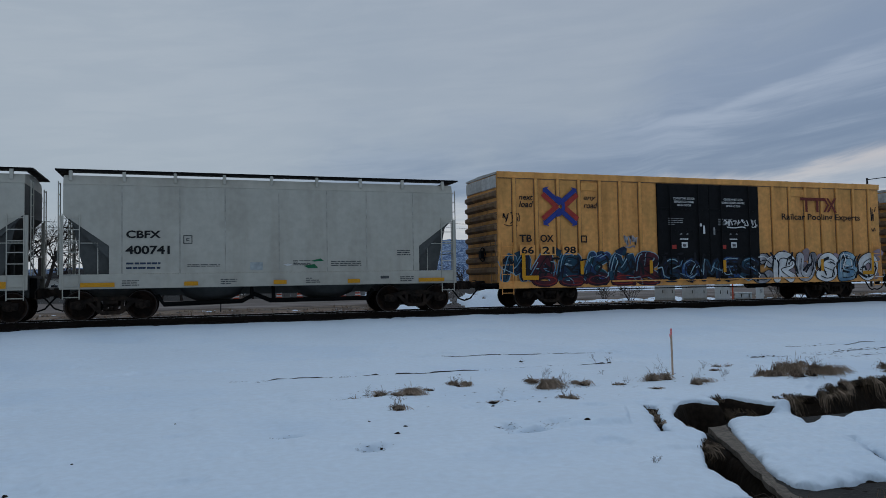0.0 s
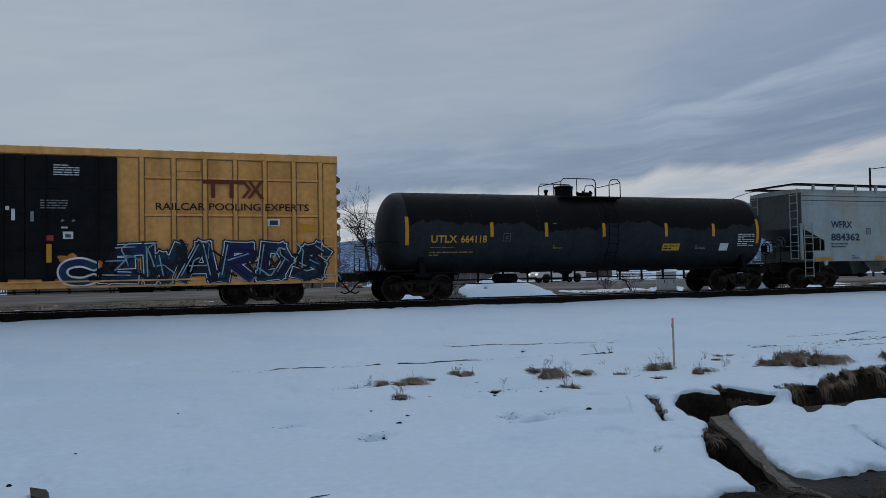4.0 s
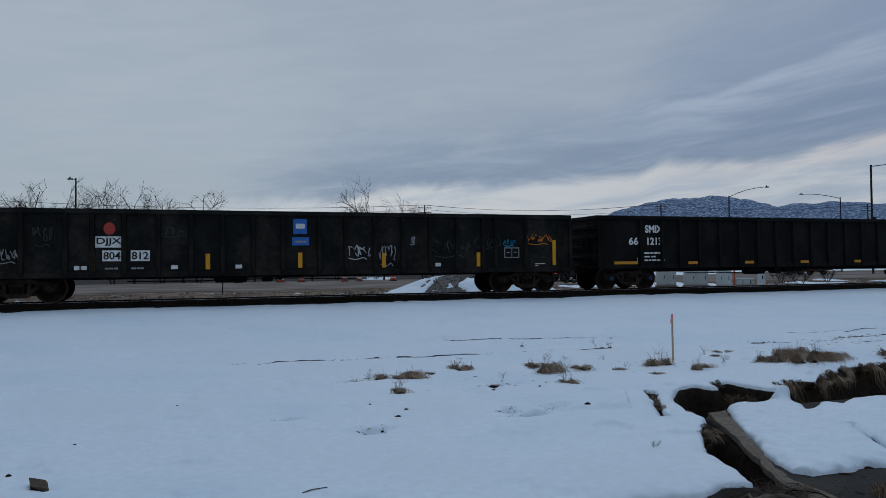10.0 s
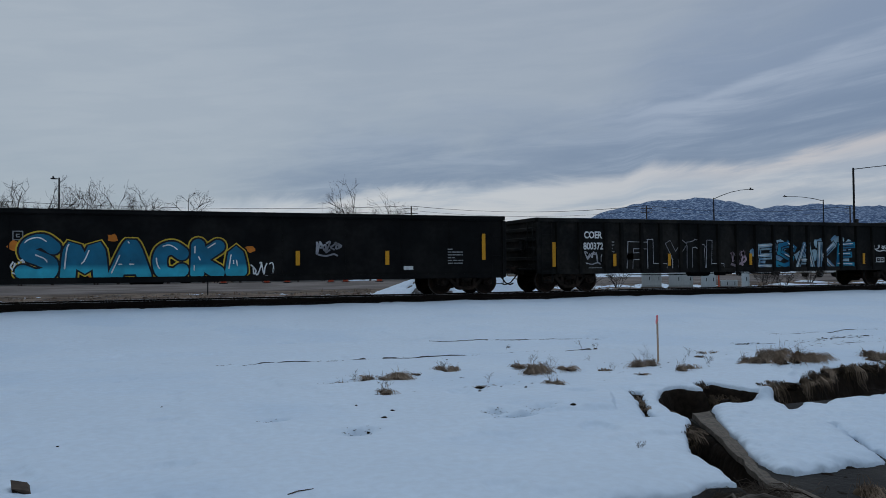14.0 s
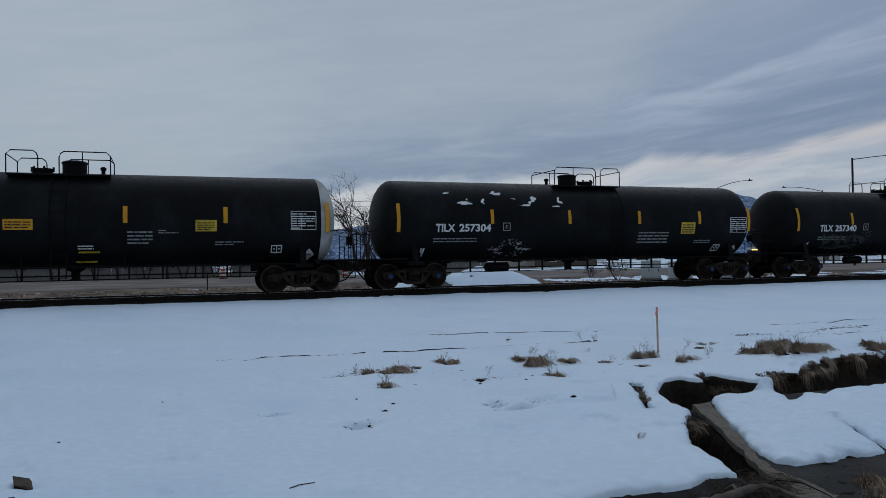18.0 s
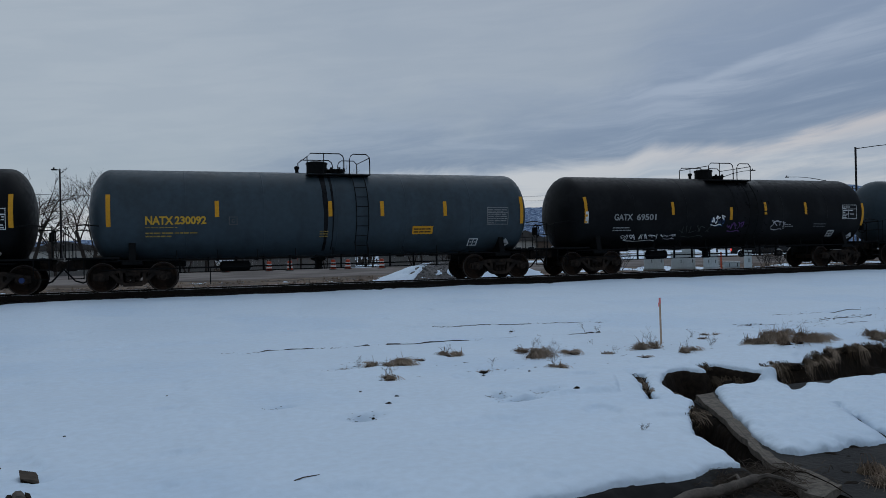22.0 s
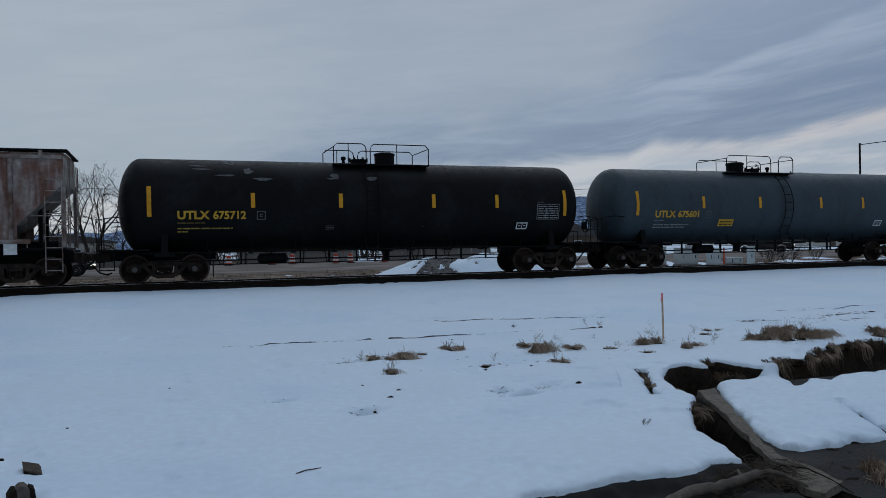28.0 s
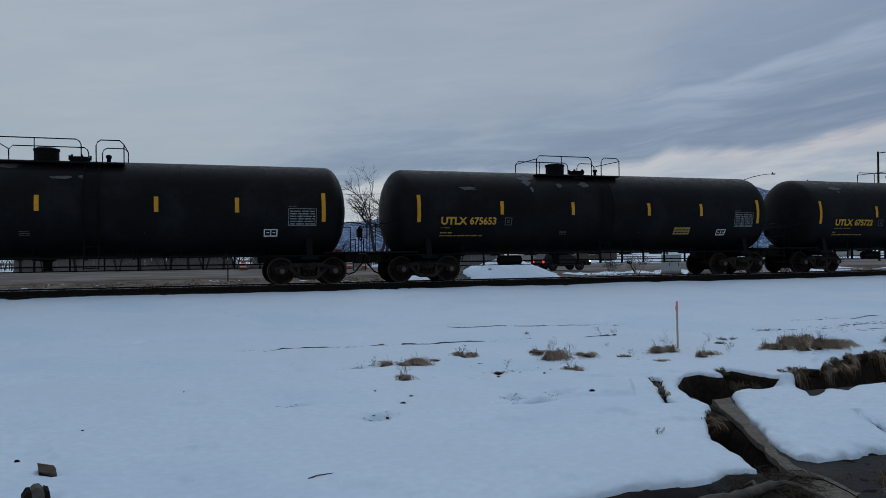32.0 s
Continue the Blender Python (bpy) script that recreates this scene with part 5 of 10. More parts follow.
def tank_car(o, ht, half, R, zc, paint, label, caps="dark", top=None, head=None, spill=False, scuffs=0):
    car = new_car("tank_car", label, "tank car", o, ht, caps)
    dome_x, man_x, valve_x, loops, lx = top
    zt = zc + R
    # shell with elliptical heads; its middle sags a little
    s = Shape()
    prof = []
    hd = R * 0.46
    for i in range(10):
        a = i / 9 * math.pi / 2
        prof.append((max(0.03, R * math.sin(a)), -half + hd * (1 - math.cos(a))))
    for x in np.linspace(-half + hd + 0.25, half - hd - 0.25, 14):
        prof.append((R, float(x)))
    for i in range(10):
        a = math.pi / 2 - i / 9 * math.pi / 2
        prof.append((max(0.03, R * math.sin(a)), half - hd * (1 - math.cos(a))))
    s.lathe(prof, 48, "x", (0, 0, zc))
    shell = part("tank_shell", s, paint, car, smooth=True)
    if head:
        for sg in (-1, 1):
            h = Shape().lathe([(r + 0.004, sg * abs(t) + (sg * 0.004)) for r, t in prof[:10]], 48, "x", (0, 0, zc))
            part("tank_head", h, head, car, "white painted tank head", smooth=True)
    sk = Skin(radius=R, zc=zc)
    # weld seams round the shell
    for x in (-half * 0.62, -half * 0.30, half * 0.02, half * 0.34, half * 0.66):
        part("weld_seam", Shape().lathe([(R + 0.001, x - 0.02), (R + 0.006, x - 0.01), (R + 0.006, x + 0.01), (R + 0.001, x + 0.02)], 48, "x", (0, 0, zc)), paint, car, smooth=True)
    # saddles, stub sills, bolsters
    zb = zc - R
    for sg in (-1, 1):
        x = sg * ht
        sd = Shape()
        sd.prism([(-1.35, 0.95), (1.35, 0.95), (1.2, zb + 0.62), (0.8, zb + 0.26), (0.0, zb + 0.06), (-0.8, zb + 0.26), (-1.2, zb + 0.62)], x - 0.10, x + 0.10, "x")
        sd.box(x - 0.3, x + 0.3, -1.4, 1.4, 0.84, 0.96, 0.015)
        part("saddle", sd, BLACKIRON, car)
        part("stub_sill", Shape().box(min(x - sg * 1.6, sg * (half + 0.55)), max(x - sg * 1.6, sg * (half + 0.55)), -0.2, 0.2, 0.74, 1.04, 0.02), BLACKIRON, car)
        # end platform with its handrail
        xe = sg * (half + 0.55)
        part("end_platform", Shape().box(min(xe, xe - sg * 1.5), max(xe, xe - sg * 1.5), -1.4, 1.4, 1.04, 1.10, 0.01), BLACKIRON, car)
        r = Shape()
        r.tube([(xe, -1.35, 1.1), (xe, -1.35, 2.02), (xe - sg * 0.55, -1.38, 2.1), (xe - sg * 0.95, -1.5, 2.05)], 0.02, 5)
        r.tube([(xe, -1.35, 1.6), (xe, -0.5, 1.6)], 0.018, 5)
        r.tube([(xe, -0.5, 1.1), (xe, -0.5, 1.95), (xe, -1.35, 2.0)], 0.018, 5)
        part("end_handrail", r, BLACKIRON, car)
        r = Shape()
        r.tube([(xe, 1.35, 1.1), (xe, 1.35, 2.02), (xe - sg * 0.95, 1.5, 2.05)], 0.02, 5)
        r.tube([(xe, 1.35, 1.55), (xe, 0.5, 1.55), (xe, 0.5, 1.1)], 0.018, 5)
        part("end_handrail", r, BLACKIRON, car)
        st = Shape()
        for xx in (xe - sg * 0.08, xe - sg * 0.5):
            st.tube([(xx, -1.42, 1.06), (xx, -1.42, 0.45)], 0.016, 5)
        for z in (0.47, 0.76):
            st.tube([(xe - sg * 0.08, -1.42, z), (xe - sg * 0.5, -1.42, z)], 0.016, 5)
        part("sill_step", st, BLACKIRON, car)
    brake_wheel(car, half + 0.5, -0.55, 1.75)
    # running pipe with hangers and the lower gear
    p = Shape().tube([(-half + 0.4, -1.3, 0.97), (half - 0.4, -1.3, 0.97)], 0.028, 6)
    p.tube([(-half + 0.4, -1.3, 0.70), (-half * 0.35, -1.3, 0.70)], 0.018, 5)
    for x in np.linspace(-ht + 1.3, ht - 1.3, 9):
        p.box(x - 0.02, x + 0.02, -1.32, -0.5, 0.90, 0.95)
        p.tube([(x, -1.3, 0.97), (x, -1.25, zb + 0.35)], 0.014, 5)
    part("side_rail_pipe", p, BLACKIRON, car)
    lower = Shape()
    rng = random.Random(int(o))
    for x in np.linspace(-ht + 1.4, ht - 1.4, 12):
        lower.box(x - 0.025, x + 0.025, -0.55, -0.48, 0.55, zb + 0.12)
    lower.tube([(-ht + 1.2, -0.5, 0.70), (ht - 1.2, -0.5, 0.70)], 0.022, 5)
    lower.tube([(-ht + 1.2, -0.5, 0.55), (ht - 1.2, -0.5, 0.58)], 0.016, 5)
    part("brake_rigging", lower, BLACKIRON, car)
    part("bottom_outlet", Shape().lathe([(0.28, 0.25), (0.28, 0.0), (0.14, -0.06), (0.12, -0.28), (0.16, -0.28), (0.16, -0.34)], 14, "z", (dome_x, 0, zb - 0.05)), BLACKIRON, car, smooth=True)
    part("air_reservoir", Shape().lathe([(0.08, -0.5), (0.18, -0.43), (0.18, 0.43), (0.08, 0.5)], 14, "x", (-ht * 0.5, -0.55, 0.72)), BLACKIRON, car, smooth=True)
    # top fittings
    d = Shape().lathe([(0.36, -0.12), (0.36, 0.30), (0.385, 0.30), (0.385, 0.36), (0.28, 0.40), (0.05, 0.41)], 20, "z", (dome_x, 0, zt))
    part("dome_housing", d, BLACKIRON, car, smooth=True)
    mh = Shape().lathe([(0.30, -0.1), (0.30, 0.08), (0.33, 0.08), (0.33, 0.13), (0.05, 0.15)], 16, "z", (man_x, 0, zt))
    for k in range(6):
        mh.box(man_x + 0.31 * math.cos(k) - 0.03, man_x + 0.31 * math.cos(k) + 0.03, 0.31 * math.sin(k) - 0.03, 0.31 * math.sin(k) + 0.03, zt + 0.04, zt + 0.19)
    part("manway", mh, BLACKIRON, car, smooth=True)
    part("relief_valve", Shape().lathe([(0.06, -0.1), (0.06, 0.12), (0.09, 0.13), (0.09, 0.21), (0.04, 0.24)], 10, "z", (valve_x, 0.0, zt)), BLACKIRON, car, smooth=True)
    x0, x1 = loops[0][0], loops[-1][1]
    for sg in (-1, 1):
        part("top_platform", Shape().box(x0, x1, sg * 0.55 - 0.42, sg * 0.55 + 0.42, zt - 0.16, zt - 0.12), BLACKIRON, car)
        y = sg * 0.95
        for k, (a, b) in enumerate(loops):
            up = zt + 0.56
            outer, inner_ = (a, b) if k == 0 else (b, a)
            dr = 1 if k == 0 else -1
            h = Shape().tube([(outer, y, zt - 0.14), (outer, y, up - 0.10), (outer + dr * 0.12, y, up + 0.02), (inner_ - dr * 0.14, y, up + 0.02), (inner_ - dr * 0.04, y, up - 0.05), (inner_, y, up - 0.16), (inner_, y, zt - 0.14)], 0.019, 6)
            part("top_handrail", h, BLACKIRON, car)
            if abs(b - a) > 1.0:
                mid = a + (b - a) * 0.45
                part("rail_post", Shape().tube([(mid, y, zt - 0.14), (mid, y, up + 0.02)], 0.016, 5), BLACKIRON, car)
            if sg > 0:
                part("cross_rail", Shape().tube([(outer, -0.95, up - 0.10), (outer, 0.95, up - 0.10)], 0.016, 5), BLACKIRON, car)
    # climbing ladder bent round the shell
    ld = Shape()
    arc = [sk.put(0, z, 0.11) for z in np.linspace(zb + 0.5, zt - 0.35, 9)]
    for k in (0, 0.42):
        ld.tube([(lx + k, p_[1], p_[2]) for p_ in arc] + [(lx + k, -0.75, zt - 0.1)], 0.018, 5)
        ld.tube([(lx + k, arc[0][1], arc[0][2]), (lx + k, -1.45, 0.62)], 0.018, 5)
    climb = part("climbing_ladder", ld, BLACKIRON, car)
    rung = Shape().tube([(0, 0, 0), (0.42, 0, 0)], 0.014, 5).mesh("rung", BLACKIRON)
    for z in np.arange(0.66, zt - 0.4, 0.33):
        y = sk.put(0, max(z, zb + 0.5), 0.11)[1] if z > zb + 0.5 else -1.45
        part("rung", rung, BLACKIRON, climb, at=pose(lx, y, float(z)))
    if spill:
        s2 = Shape()
        rng = random.Random(int(o) + 3)
        for x, wd in spill:
            zs = np.linspace(zt - 0.02, zb + 0.25, 40)
            vs, fs = [], []
            a = b = 0.0
            for i, z in enumerate(zs):
                a, b = a * 0.93 + rng.uniform(-0.03, 0.03) * wd, b * 0.93 + rng.uniform(-0.03, 0.03) * wd
                half_w = wd / 2 * (1.0 - 0.62 * (i / 39) ** 0.8)
                vs += [sk.put(x - half_w + a, z, 0.007), sk.put(x + half_w + b, z, 0.007)]
                if i:
                    fs.append((2 * i - 2, 2 * i - 1, 2 * i + 1, 2 * i))
            s2.add(vs, fs)
        part("spill_stain", s2, SOOT, car, "dark glossy product spill down the shell")
    if scuffs:
        rng = random.Random(int(o) + 5)
        polys = []
        for i in range(scuffs):
            cx, cz, a, b = rng.uniform(-half * 0.75, half * 0.1), zt - rng.uniform(0.12, 0.75), rng.uniform(0.08, 0.55), rng.uniform(0.03, 0.15)
            k = 10
            polys.append([(cx + a * rng.uniform(0.4, 1) * math.cos(6.283 * j / k), min(zt - 0.03, cz + b * rng.uniform(0.4, 1) * math.sin(6.283 * j / k))) for j in range(k)])
        mark(car, sk, polys, SPRAYWHITE if scuffs > 20 else DIMP, "paint_scuff", 0.008)
    add_couplers(car, -half - 0.55, half + 0.55)
    return car, sk


def tar_coat(car, sk, half, R, zc, seed):
    """A ragged dark coating over the upper shell on both sides."""
    rng = random.Random(seed)
    xs = np.arange(-half + 0.75, half - 0.7, 0.11)
    edge, e = [], 0.0
    for x in xs:
        e = e * 0.86 + rng.uniform(-0.075, 0.075)
        edge.append(zc + 0.22 + 0.12 * math.sin(x * 0.9) + e)
    s = Shape()
    n = 10
    for sg in (1, -1):
        vs, fs = [], []
        for i, x in enumerate(xs):
            for k in range(n + 1):
                a0 = math.asin(min(0.99, (edge[i] - zc) / R))
                a = a0 + (math.pi / 2 - a0) * k / n
                vs.append((float(x), -sg * (R + 0.007) * math.cos(a), zc + (R + 0.007) * math.sin(a)))
                if i and k:
                    j = i * (n + 1) + k
                    fs.append((j - n - 2, j - n - 1, j, j - 1))
        s.add(vs, fs)
    part("tar_coat", s, TARCOAT, car, "ragged black coating over the upper shell", smooth=True)


def tank_marks(car, sk, ends, mids, zr=2.42, tall=1.0, short=0.52, width=0.13, mat=None):
    """Tall reflectors at the ends, short ones between."""
    for x in ends:
        mark(car, sk, rect(x - width / 2, zr - tall / 2 + 0.1, width, tall), mat or REFLECT, "reflector", label="yellow reflective strip")
    for x in mids:
        mark(car, sk, rect(x - width / 2, zr - short / 2 + 0.15, width, short), mat or REFLECT, "reflector", label="yellow reflective strip")


def stencils(car, sk, x, z, mat, seed=1, tag=True):
    """The small weights block under the car's number."""
    if tag:
        bars(car, sk, x, z - 0.09, 0.95, 0.05, 1, mat, seed)
    bars(car, sk, x, z - 0.38, 1.7, 0.2, 2, mat, seed + 1)


def right_block(car, sk, x, z, mat, seed=3):
    """The table of test dates near the end of a tank."""
    bars(car, sk, x + 0.03, z, 0.78, 0.55, 7, mat, seed)
    t = 0.018
    mark(car, sk, rect(x, z - 0.03, 0.84, t) + rect(x, z + 0.40, 0.84, t) + rect(x, z + 0.58, 0.84, t) + rect(x, z - 0.01, t, 0.58) + rect(x + 0.82, z - 0.01, t, 0.58) + rect(x + 0.34, z - 0.01, t, 0.40), mat, "table_frame", 0.014)
    panel_box(car, sk, x - 0.62, z - 0.78, 0.36, 0.26, WHITEP)


def build_tanks():
    # C4
    car, sk = tank_car(60.18, 7.0, 8.3, 1.50, 2.44, TANKDARK, "dark grey tank car with sooty top and yellow lettering", "dark", TOP_A4)
    tar_coat(car, sk, 8.3, 1.50, 2.44, 5)
    tank_marks(car, sk, (-7.6, 7.55), (-4.4, -2.2, 0.25, 3.07, 5.33), 2.36)
    write(car, sk, "UTLX", -6.72, 2.04, 0.26, YELLOWP, 0.98)
    write(car, sk, "664118", -5.60, 2.04, 0.26, YELLOWP, 1.0)
    stencils(car, sk, -6.75, 1.95, YDIM, 4)
    square_c(car, sk, -3.95, 2.08, 0.3, DIMP)
    mark(car, sk, rect(2.95, 1.70, 0.8, 0.27), YELLOWP, "notice_panel", label="yellow notice panel")
    bars(car, sk, 3.0, 1.74, 0.7, 0.2, 2, BLACKP, 5)
    bars(car, sk, 4.5, 1.75, 0.5, 0.16, 3, GREYP, 6)
    mark(car, sk, rect(5.7, 1.68, 0.42, 0.3), WHITEP, "white_panel", label="blank white panel")
    bars(car, sk, 6.55, 1.86, 0.85, 0.52, 7, WHITEP, 7)
    bars(car, sk, -1.9, 1.8, 0.4, 0.16, 2, YDIM, 8)
    bars(car, sk, -1.9, 2.72, 0.4, 0.08, 1, YDIM, 9)
    placard(car, sk, 6.9, 1.18, 0.2, DIMP)
    # C11
    car, sk = tank_car(200.5, 6.93, 8.2, 1.51, 2.44, TANKBLACK, "glossy black tank car with white ends and white lettering", "dark", TOP_C, head=WHITECAP)
    tank_marks(car, sk, (-7.62, 7.72), (-4.45, -2.18, 1.45, 4.42), 2.42)
    write(car, sk, "CTCX", -6.78, 2.18, 0.25, WHITEP, 0.92, 0.03)
    write(car, sk, "256719", -5.72, 2.18, 0.25, WHITEP, 1.16, 0.03)
    stencils(car, sk, -6.8, 2.20, GREYP, 11, False)
    square_c(car, sk, -4.2, 2.17, 0.3, WHITEP)
    mark(car, sk, rect(-1.85, 2.10, 0.78, 0.32), REFLECT, "notice_panel", label="yellow notice panel")
    bars(car, sk, -1.8, 2.14, 0.68, 0.24, 3, BLACKP, 12)
    mark(car, sk, rect(3.5, 2.05, 0.65, 0.36), SPRAYYELLOW, "notice_panel", label="pale yellow notice panel")
    bars(car, sk, 3.55, 2.08, 0.55, 0.28, 4, BLACKP, 13)
    mark(car, sk, [[(0.0, 1.10), (0.6, 1.10), (0.72, 1.45), (0.12, 1.45)]], SPRAYYELLOW, "sticker", label="yellow and white sticker")
    bars(car, sk, 0.1, 1.5, 0.45, 0.16, 2, WHITEP, 14)
    bars(car, sk, 1.5, 1.65, 0.75, 0.45, 4, GREYP, 15)
    bars(car, sk, 2.4, 1.98, 0.6, 0.14, 2, GREYP, 16)
    bars(car, sk, 4.1, 1.6, 0.9, 0.16, 2, GREYP, 17)
    right_block(car, sk, 6.5, 2.12, WHITEP, 18)
    placard(car, sk, 7.15, 1.28, 0.2)
    # C12
    car, sk = tank_car(218.34, 6.95, 8.2, 1.51, 2.44, TANKBLACK, "black tank car with peeling white patches and faded scrawl", "blue", TOP_F)
    tank_marks(car, sk, (-7.62, 7.72), (-4.05, -0.83, 2.3, 5.2), 2.42)
    write(car, sk, "TILX", -6.25, 2.02, 0.28, WHITEP, 0.75, 0.03)
    write(car, sk, "257304", -5.35, 2.02, 0.28, WHITEP, 1.25, 0.03)
    stencils(car, sk, -6.3, 2.02, GREYP, 21, False)
    square_c(car, sk, -3.62, 2.05, 0.3, GREYP)
    rng = random.Random(2)
    for cx, cz, w_, h_ in ((-5.72, 3.45, 0.2, 0.05), (-5.2, 3.03, 0.5, 0.10), (-3.75, 3.47, 0.34, 0.10), (-2.35, 3.22, 0.3, 0.26), (-2.6, 3.02, 0.36, 0.06), (-1.15, 3.18, 0.14, 0.2), (-1.3, 2.98, 0.34, 0.04), (-4.35, 3.12, 0.10, 0.16), (-5.0, 3.2, 0.08, 0.05), (-3.1, 3.25, 0.12, 0.03)):
        polys = []
        for k in range(4):
            u, q, a_, b_ = cx + rng.uniform(-0.5, 0.5) * w_, cz + rng.uniform(-0.5, 0.5) * h_, w_ * rng.uniform(0.2, 0.6), h_ * rng.uniform(0.15, 0.6)
            polys.append([(u - a_, q - b_ * rng.uniform(0.2, 1)), (u + a_ * rng.uniform(0.3, 1), q - b_), (u + a_, q + b_ * rng.uniform(0, 1)), (u + a_ * rng.uniform(-0.4, 0.6), q + b_), (u - a_ * rng.uniform(0.1, 1), q + b_ * rng.uniform(-0.2, 0.6))])
        mark(car, sk, polys, SPRAYWHITE, "torn_decal", label="torn remains of a white decal")
    polys = []
    for i in range(110):
        a = rng.uniform(0, 6.28)
        rr = rng.uniform(0.45, 1.0)
        cx, cz = -3.25 + 0.9 * rr * math.cos(a), 1.38 + 0.42 * rr * math.sin(a) ** 3
        polys.append([(cx + rng.uniform(-0.09, 0.09), cz + rng.uniform(-0.05, 0.05)) for _ in range(3)])
    mark(car, sk, polys, SPRAYGREY, "faded_scrawl")
    bars(car, sk, 2.3, 1.55, 1.45, 0.5, 4, GREYP, 22)
    mark(car, sk, rect(4.3, 1.92, 0.68, 0.46), SPRAYYELLOW, "notice_panel", label="yellow notice panel")
    bars(car, sk, 4.35, 1.96, 0.58, 0.38, 4, BLACKP, 23)
    bars(car, sk, 5.05, 1.55, 0.85, 0.15, 2, GREYP, 24)
    right_block(car, sk, 6.75, 2.0, WHITEP, 25)
    placard(car, sk, 7.2, 1.28, 0.2)
    scrawl(car, sk, -6.75, 1.0, 0.16, 0.5, SPRAYWHITE, 3, 3)
    # C13
    car, sk = tank_car(236.42, 7.03, 8.22, 1.49, 2.41, TANKBLACK, "black tank car with white lettering and smeared grey tag", "blue", TOP_C)
    tank_marks(car, sk, (-7.62, 7.72), (-4.5, -2.2, 1.25, 4.3), 2.42)
    write(car, sk, "TILX", -6.4, 2.0, 0.28, WHITEP, 0.75, 0.03)
    write(car, sk, "257340", -5.52, 2.0, 0.28, WHITEP, 1.25, 0.03)
    stencils(car, sk, -6.4, 2.0, GREYP, 31, False)
    square_c(car, sk, -3.85, 2.05, 0.3, GREYP)
    scrawl(car, sk, -6.3, 1.25, 2.6, 0.6, SMUDGE, 5, 9, 0.035, "faded_tag")
    scrawl(car, sk, -5.6, 1.35, 2.0, 0.5, SMUDGE, 15, 7, 0.03, "faded_tag")
    scrawl(car, sk, -3.9, 1.62, 0.6, 0.42, SMUDGE, 6, 4)
    bars(car, sk, 1.3, 1.75, 1.6, 0.4, 4, GREYP, 32)
    mark(car, sk, rect(3.42, 1.82, 0.72, 0.42), REFLECT, "notice_panel", label="yellow notice panel")
    bars(car, sk, 3.47, 1.86, 0.62, 0.34, 4, BLACKP, 33)
    bars(car, sk, 4.85, 1.62, 0.6, 0.1, 1, GREYP, 34)
    right_block(car, sk, 6.75, 2.0, WHITEP, 35)
    placard(car, sk, 7.2, 1.28, 0.2)
    scrawl(car, sk, -6.95, 1.0, 0.16, 0.6, SPRAYWHITE, 8, 3)
    # C14
    car, sk = tank_car(253.7, 6.3, 7.6, 1.50, 2.42, TANKGREY, "blue-grey tank car with stencilled yellow lettering", "dark", TOP_A, spill=[(-0.25, 0.22), (0.0, 0.1)])
    tank_marks(car, sk, (-6.95, 7.04), (-3.76, -0.1, 1.71, 4.02), 2.42)
    write(car, sk, "NATX", -5.9, 2.08, 0.26, YELLOWP, 0.82, 0.035)
    write(car, sk, "230092", -5.04, 2.08, 0.26, YELLOWP, 0.95, 0.035)
    stencils(car, sk, -5.9, 2.06, YDIM, 41)
    square_c(car, sk, -3.4, 2.05, 0.27, DIMP)
    mark(car, sk, rect(2.82, 1.68, 0.76, 0.28), REFLECT, "notice_panel", label="yellow notice panel")
    bars(car, sk, 2.87, 1.72, 0.66, 0.2, 2, BLACKP, 42)
    bars(car, sk, -0.45, 1.62, 0.3, 0.24, 3, YDIM, 43)
    right_block(car, sk, 5.65, 2.02, GREYP, 44)
    placard(car, sk, 6.5, 1.3, 0.19)
    # C15
    car, sk = tank_car(270.47, 6.34, 7.75, 1.50, 2.42, TANKBLACK, "black tank car with wide sooty band and blue-white tags", "dark", TOP_A, spill=[(0.6, 1.1), (1.75, 0.6)])
    tank_marks(car, sk, (-7.0,), (-3.0, 1.7, 3.9), 2.42)
    mark(car, sk, rect(-7.02, 2.0, 0.13, 0.45), SPRAYWHITE, "worn_reflector")
    tank_marks(car, sk, (7.2,), (-0.1,), 2.2)
    write(car, sk, "GATX", -5.75, 2.10, 0.25, GREYP, 0.85, 0.03)
    write(car, sk, "69501", -4.72, 2.10, 0.25, GREYP, 0.92, 0.03)
    stencils(car, sk, -5.75, 2.06, GREYP, 51, False)
    scrawl(car, sk, -5.3, 1.28, 2.0, 0.28, SPRAYWHITE, 9, 14, 0.012, "white_tag")
    scrawl(car, sk, -3.3, 1.34, 0.7, 0.2, SPRAYGREY, 10, 5, 0.010)
    scrawl(car, sk, -2.6, 1.40, 1.5, 0.5, SMUDGE, 14, 8, 0.014, "faded_tag")
    scrawl(car, sk, -1.2, 1.85, 0.75, 0.42, SPRAYWHITE, 11, 6, 0.022, "white_tag")
    scrawl(car, sk, -1.15, 1.82, 0.75, 0.42, SPRAYBLUE, 16, 6, 0.012, "blue_tag")
    scrawl(car, sk, -0.3, 1.6, 0.85, 0.4, SPRAYPURPLE, 12, 7, 0.022, "purple_tag")
    scrawl(car, sk, 2.0, 1.65, 0.8, 0.4, SPRAYGREY, 13, 5, 0.016)
    bars(car, sk, 2.7, 1.7, 0.6, 0.3, 4, GREYP, 52)
    bars(car, sk, 4.4, 1.75, 0.7, 0.2, 3, DIMP, 53)
    right_block(car, sk, 6.0, 2.12, WHITEP, 54)
    placard(car, sk, 6.75, 1.32, 0.19)
    # C16
    car, sk = tank_car(287.3, 6.4, 7.7, 1.50, 2.44, TANKGREY, "blue-grey tank car with a dark spill down its middle", "dark", TOP_B, spill=[(-1.40, 0.42), (-1.05, 0.34)])
